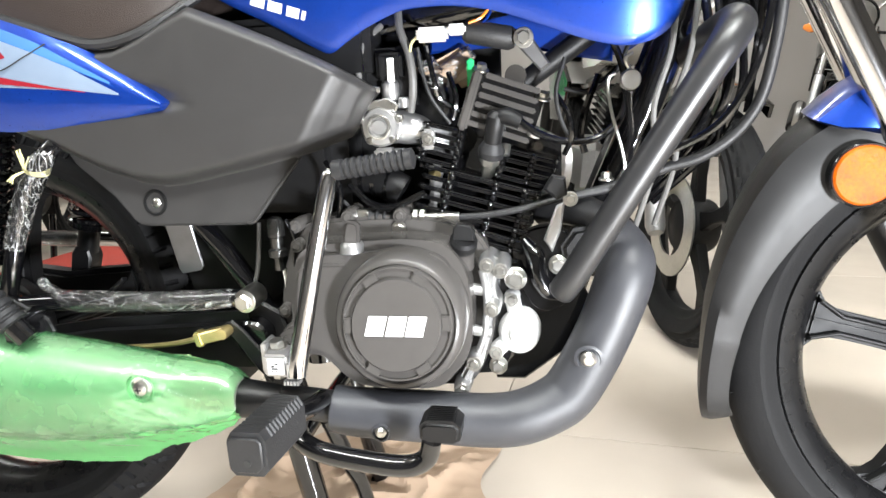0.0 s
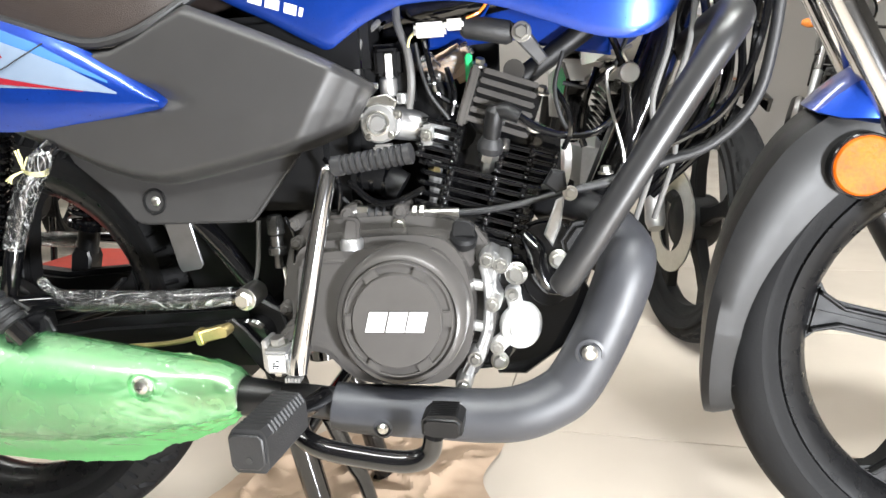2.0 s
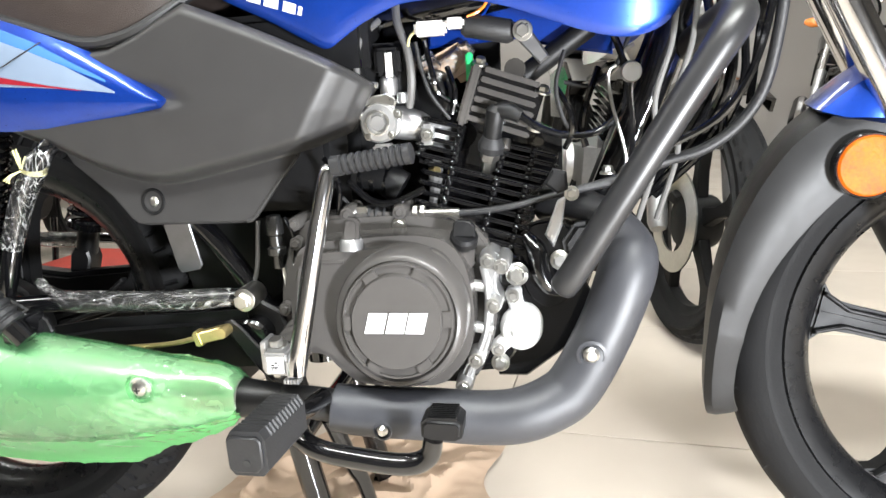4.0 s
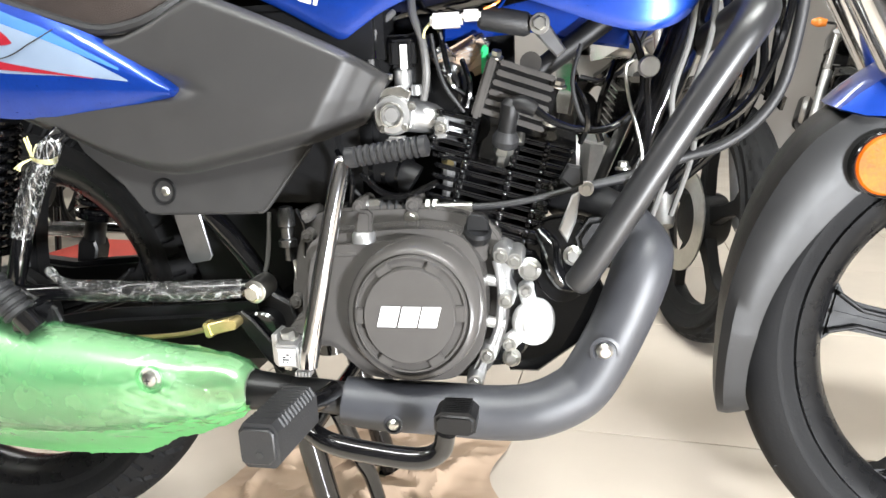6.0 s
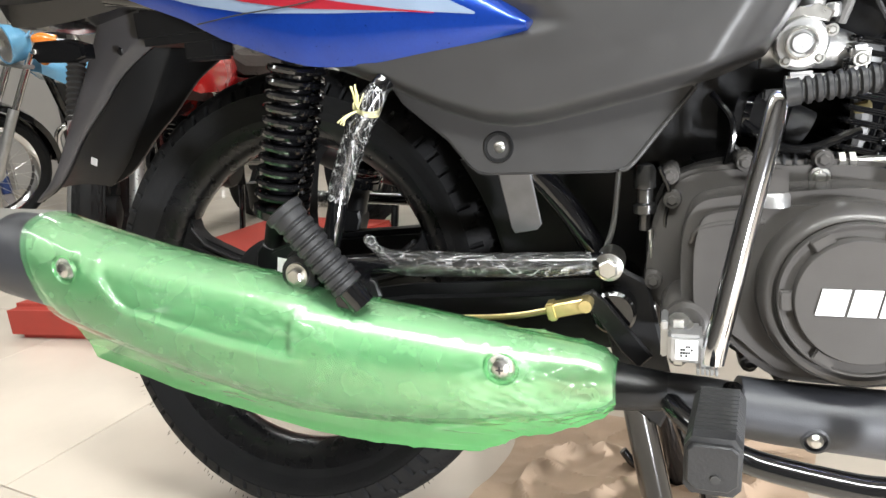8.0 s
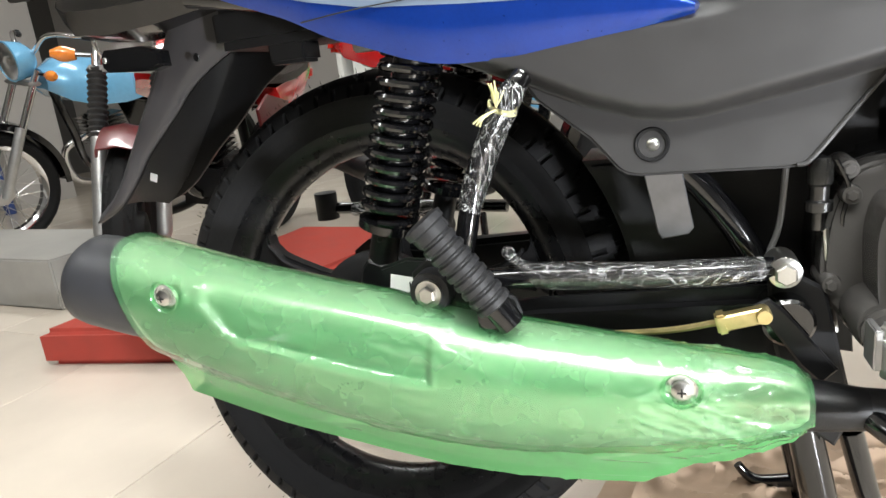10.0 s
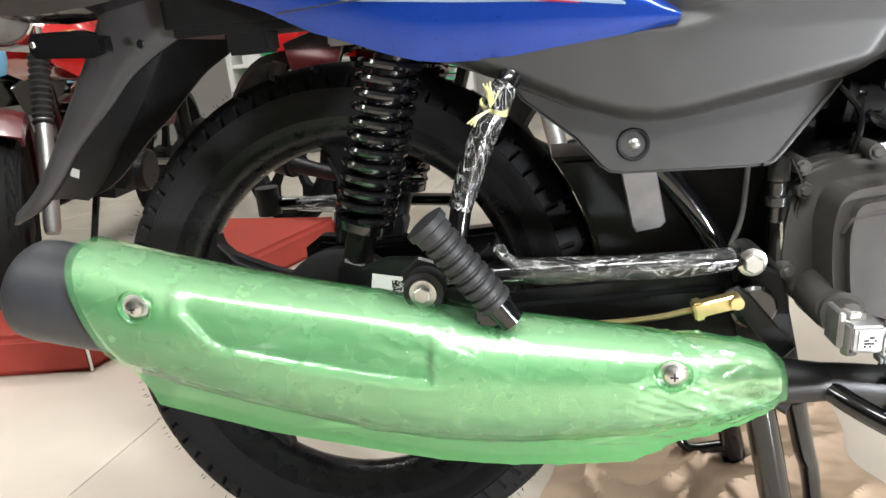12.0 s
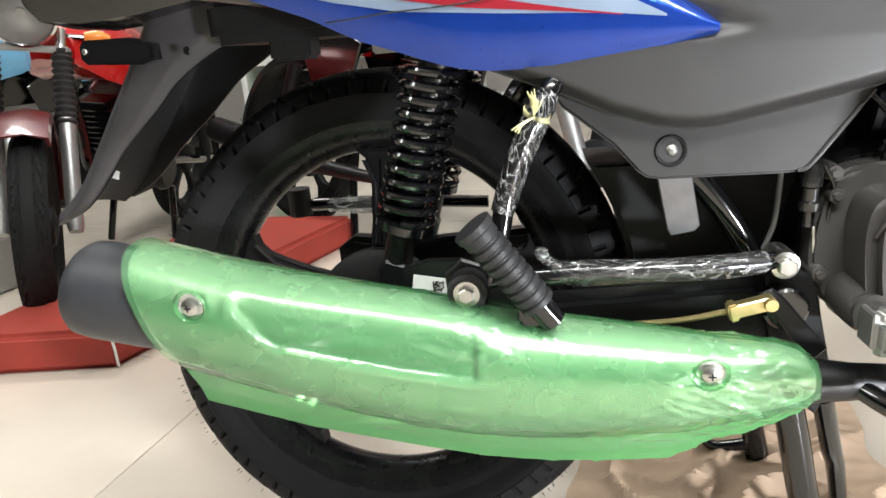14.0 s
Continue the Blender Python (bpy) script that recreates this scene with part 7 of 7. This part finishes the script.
# columns and shelving far behind
tagged(part("pillar", box((-4.4, 2.9, 1.43), (0.5, 0.5, 2.88), 0.01), WALL), "cream painted square pillar", "pillar", kind="structure")
tagged(part("navy_post", tube([(-4.05, 2.5, FLOOR), (-4.3, 2.5, 2.88)], 0.035, 12, smooth=False), NAVY), "navy blue slanting metal post", "post")
rack = thing("display_rack", (-0.9, 3.6, FLOOR), "pale display rack with boxed goods", "display rack")
for x in (-1.8, 0.0):
    part("upright", box((x, 3.6, 0.85), (0.04, 0.35, 1.73), 0.004), CARD, rack)
for z in (0.30, 0.62, 0.94, 1.26, 1.6):
    part("shelf", box((-0.9, 3.6, z), (1.76, 0.35, 0.025), 0.003), CARD, rack)
rnd = random.Random(5)
for z in (0.3125, 0.6325, 0.9525):
    x = -1.72
    while x < -0.2:
        w, h = rnd.uniform(0.10, 0.24), rnd.uniform(0.12, 0.24)
        c = rnd.choice((CARD, CARD, WHITE_PLASTIC, KRAFT, SKY_PAINT, GREEN_TAG))
        carton = tagged(part("carton", box((x + w / 2, 3.55, z + h / 2), (w, 0.18, h), 0.004), c), "small closed goods carton on the rack", "carton", "cartons on the rack")
        x += w + rnd.uniform(0.01, 0.05)

# crumpled brown paper under the motorcycle
rows = []
for i in range(91):
    u = i / 90
    row = []
    for j in range(71):
        v = j / 70
        x = 0.22 + 0.44 * u + 0.05 * noise.noise(Vector((v * 3, 4, 0)))
        y = -0.20 + 0.42 * v + 0.06 * noise.noise(Vector((u * 4, 9, 1))) + 0.12 * u
        p = Vector((x * 7, y * 9, 0))
        ridge = 1 - abs(noise.noise(p))
        edge = min(u, 1 - u, v, 1 - v)
        z = FLOOR + 0.002 + 0.016 * (max(0, ridge - 0.62) / 0.38) ** 2 * min(1, edge * 6 + 0.2) + 0.010 * (1 - abs(noise.noise(p * 2.3 + Vector((3, 1, 0))))) ** 4 * min(1, edge * 8) + 0.003 * abs(noise.noise(p * 5))
        row.append((x, y, z))
    rows.append(row)
paper = part("packing_paper", loft(bmesh.new(), rows, close=False), KRAFT, None, "", 20)
tagged(paper, "crumpled brown packing paper lying on the tiles", "packing paper")

# floor tiles, their size and turn fitted to the joints in the camera's view
TILE_AT = (0.336, 0.05)
TS, GAP, TURN_T = 0.563, 0.0022, radians(-6.5)
tile_me = None
for i in range(-17, 18):
    for j in range(-17, 18):
        c = Vector((math.cos(TURN_T) * i * TS - math.sin(TURN_T) * j * TS + TILE_AT[0], math.sin(TURN_T) * i * TS + math.cos(TURN_T) * j * TS + TILE_AT[1]))
        if not (X0 - 0.4 < c.x < X1 + 0.4 and Y0 - 0.4 < c.y < Y1 + 0.4):
            continue
        m = Matrix.Translation((c.x, c.y, FLOOR)) @ Matrix.Rotation(TURN_T, 4, "Z")
        if X0 + 0.4 < c.x < X1 - 0.4 and Y0 + 0.4 < c.y < Y1 - 0.4 and tile_me is not None:
            t = new("tile", tile_me)
            t.parent = floor
        else:
            bm = box((0, 0, -0.005), (TS - GAP, TS - GAP, 0.010), 0.0008, seg=1)
            inside = X0 + 0.4 < c.x < X1 - 0.4 and Y0 + 0.4 < c.y < Y1 - 0.4
            if not inside:
                inv = m.inverted()
                for co, no in (((X0, 0, 0), (-1, 0, 0)), ((X1, 0, 0), (1, 0, 0)), ((0, Y0, 0), (0, -1, 0)), ((0, Y1, 0), (0, 1, 0))):
                    bmesh.ops.bisect_plane(bm, geom=bm.verts[:] + bm.edges[:] + bm.faces[:], plane_co=inv @ Vector(co), plane_no=inv.to_3x3() @ Vector(no), clear_outer=True)
                if not bm.faces:
                    bm.free()
                    continue
            t = part("tile", bm, TILE, floor)
            if inside:
                tile_me = t.data
        t.matrix_basis = m
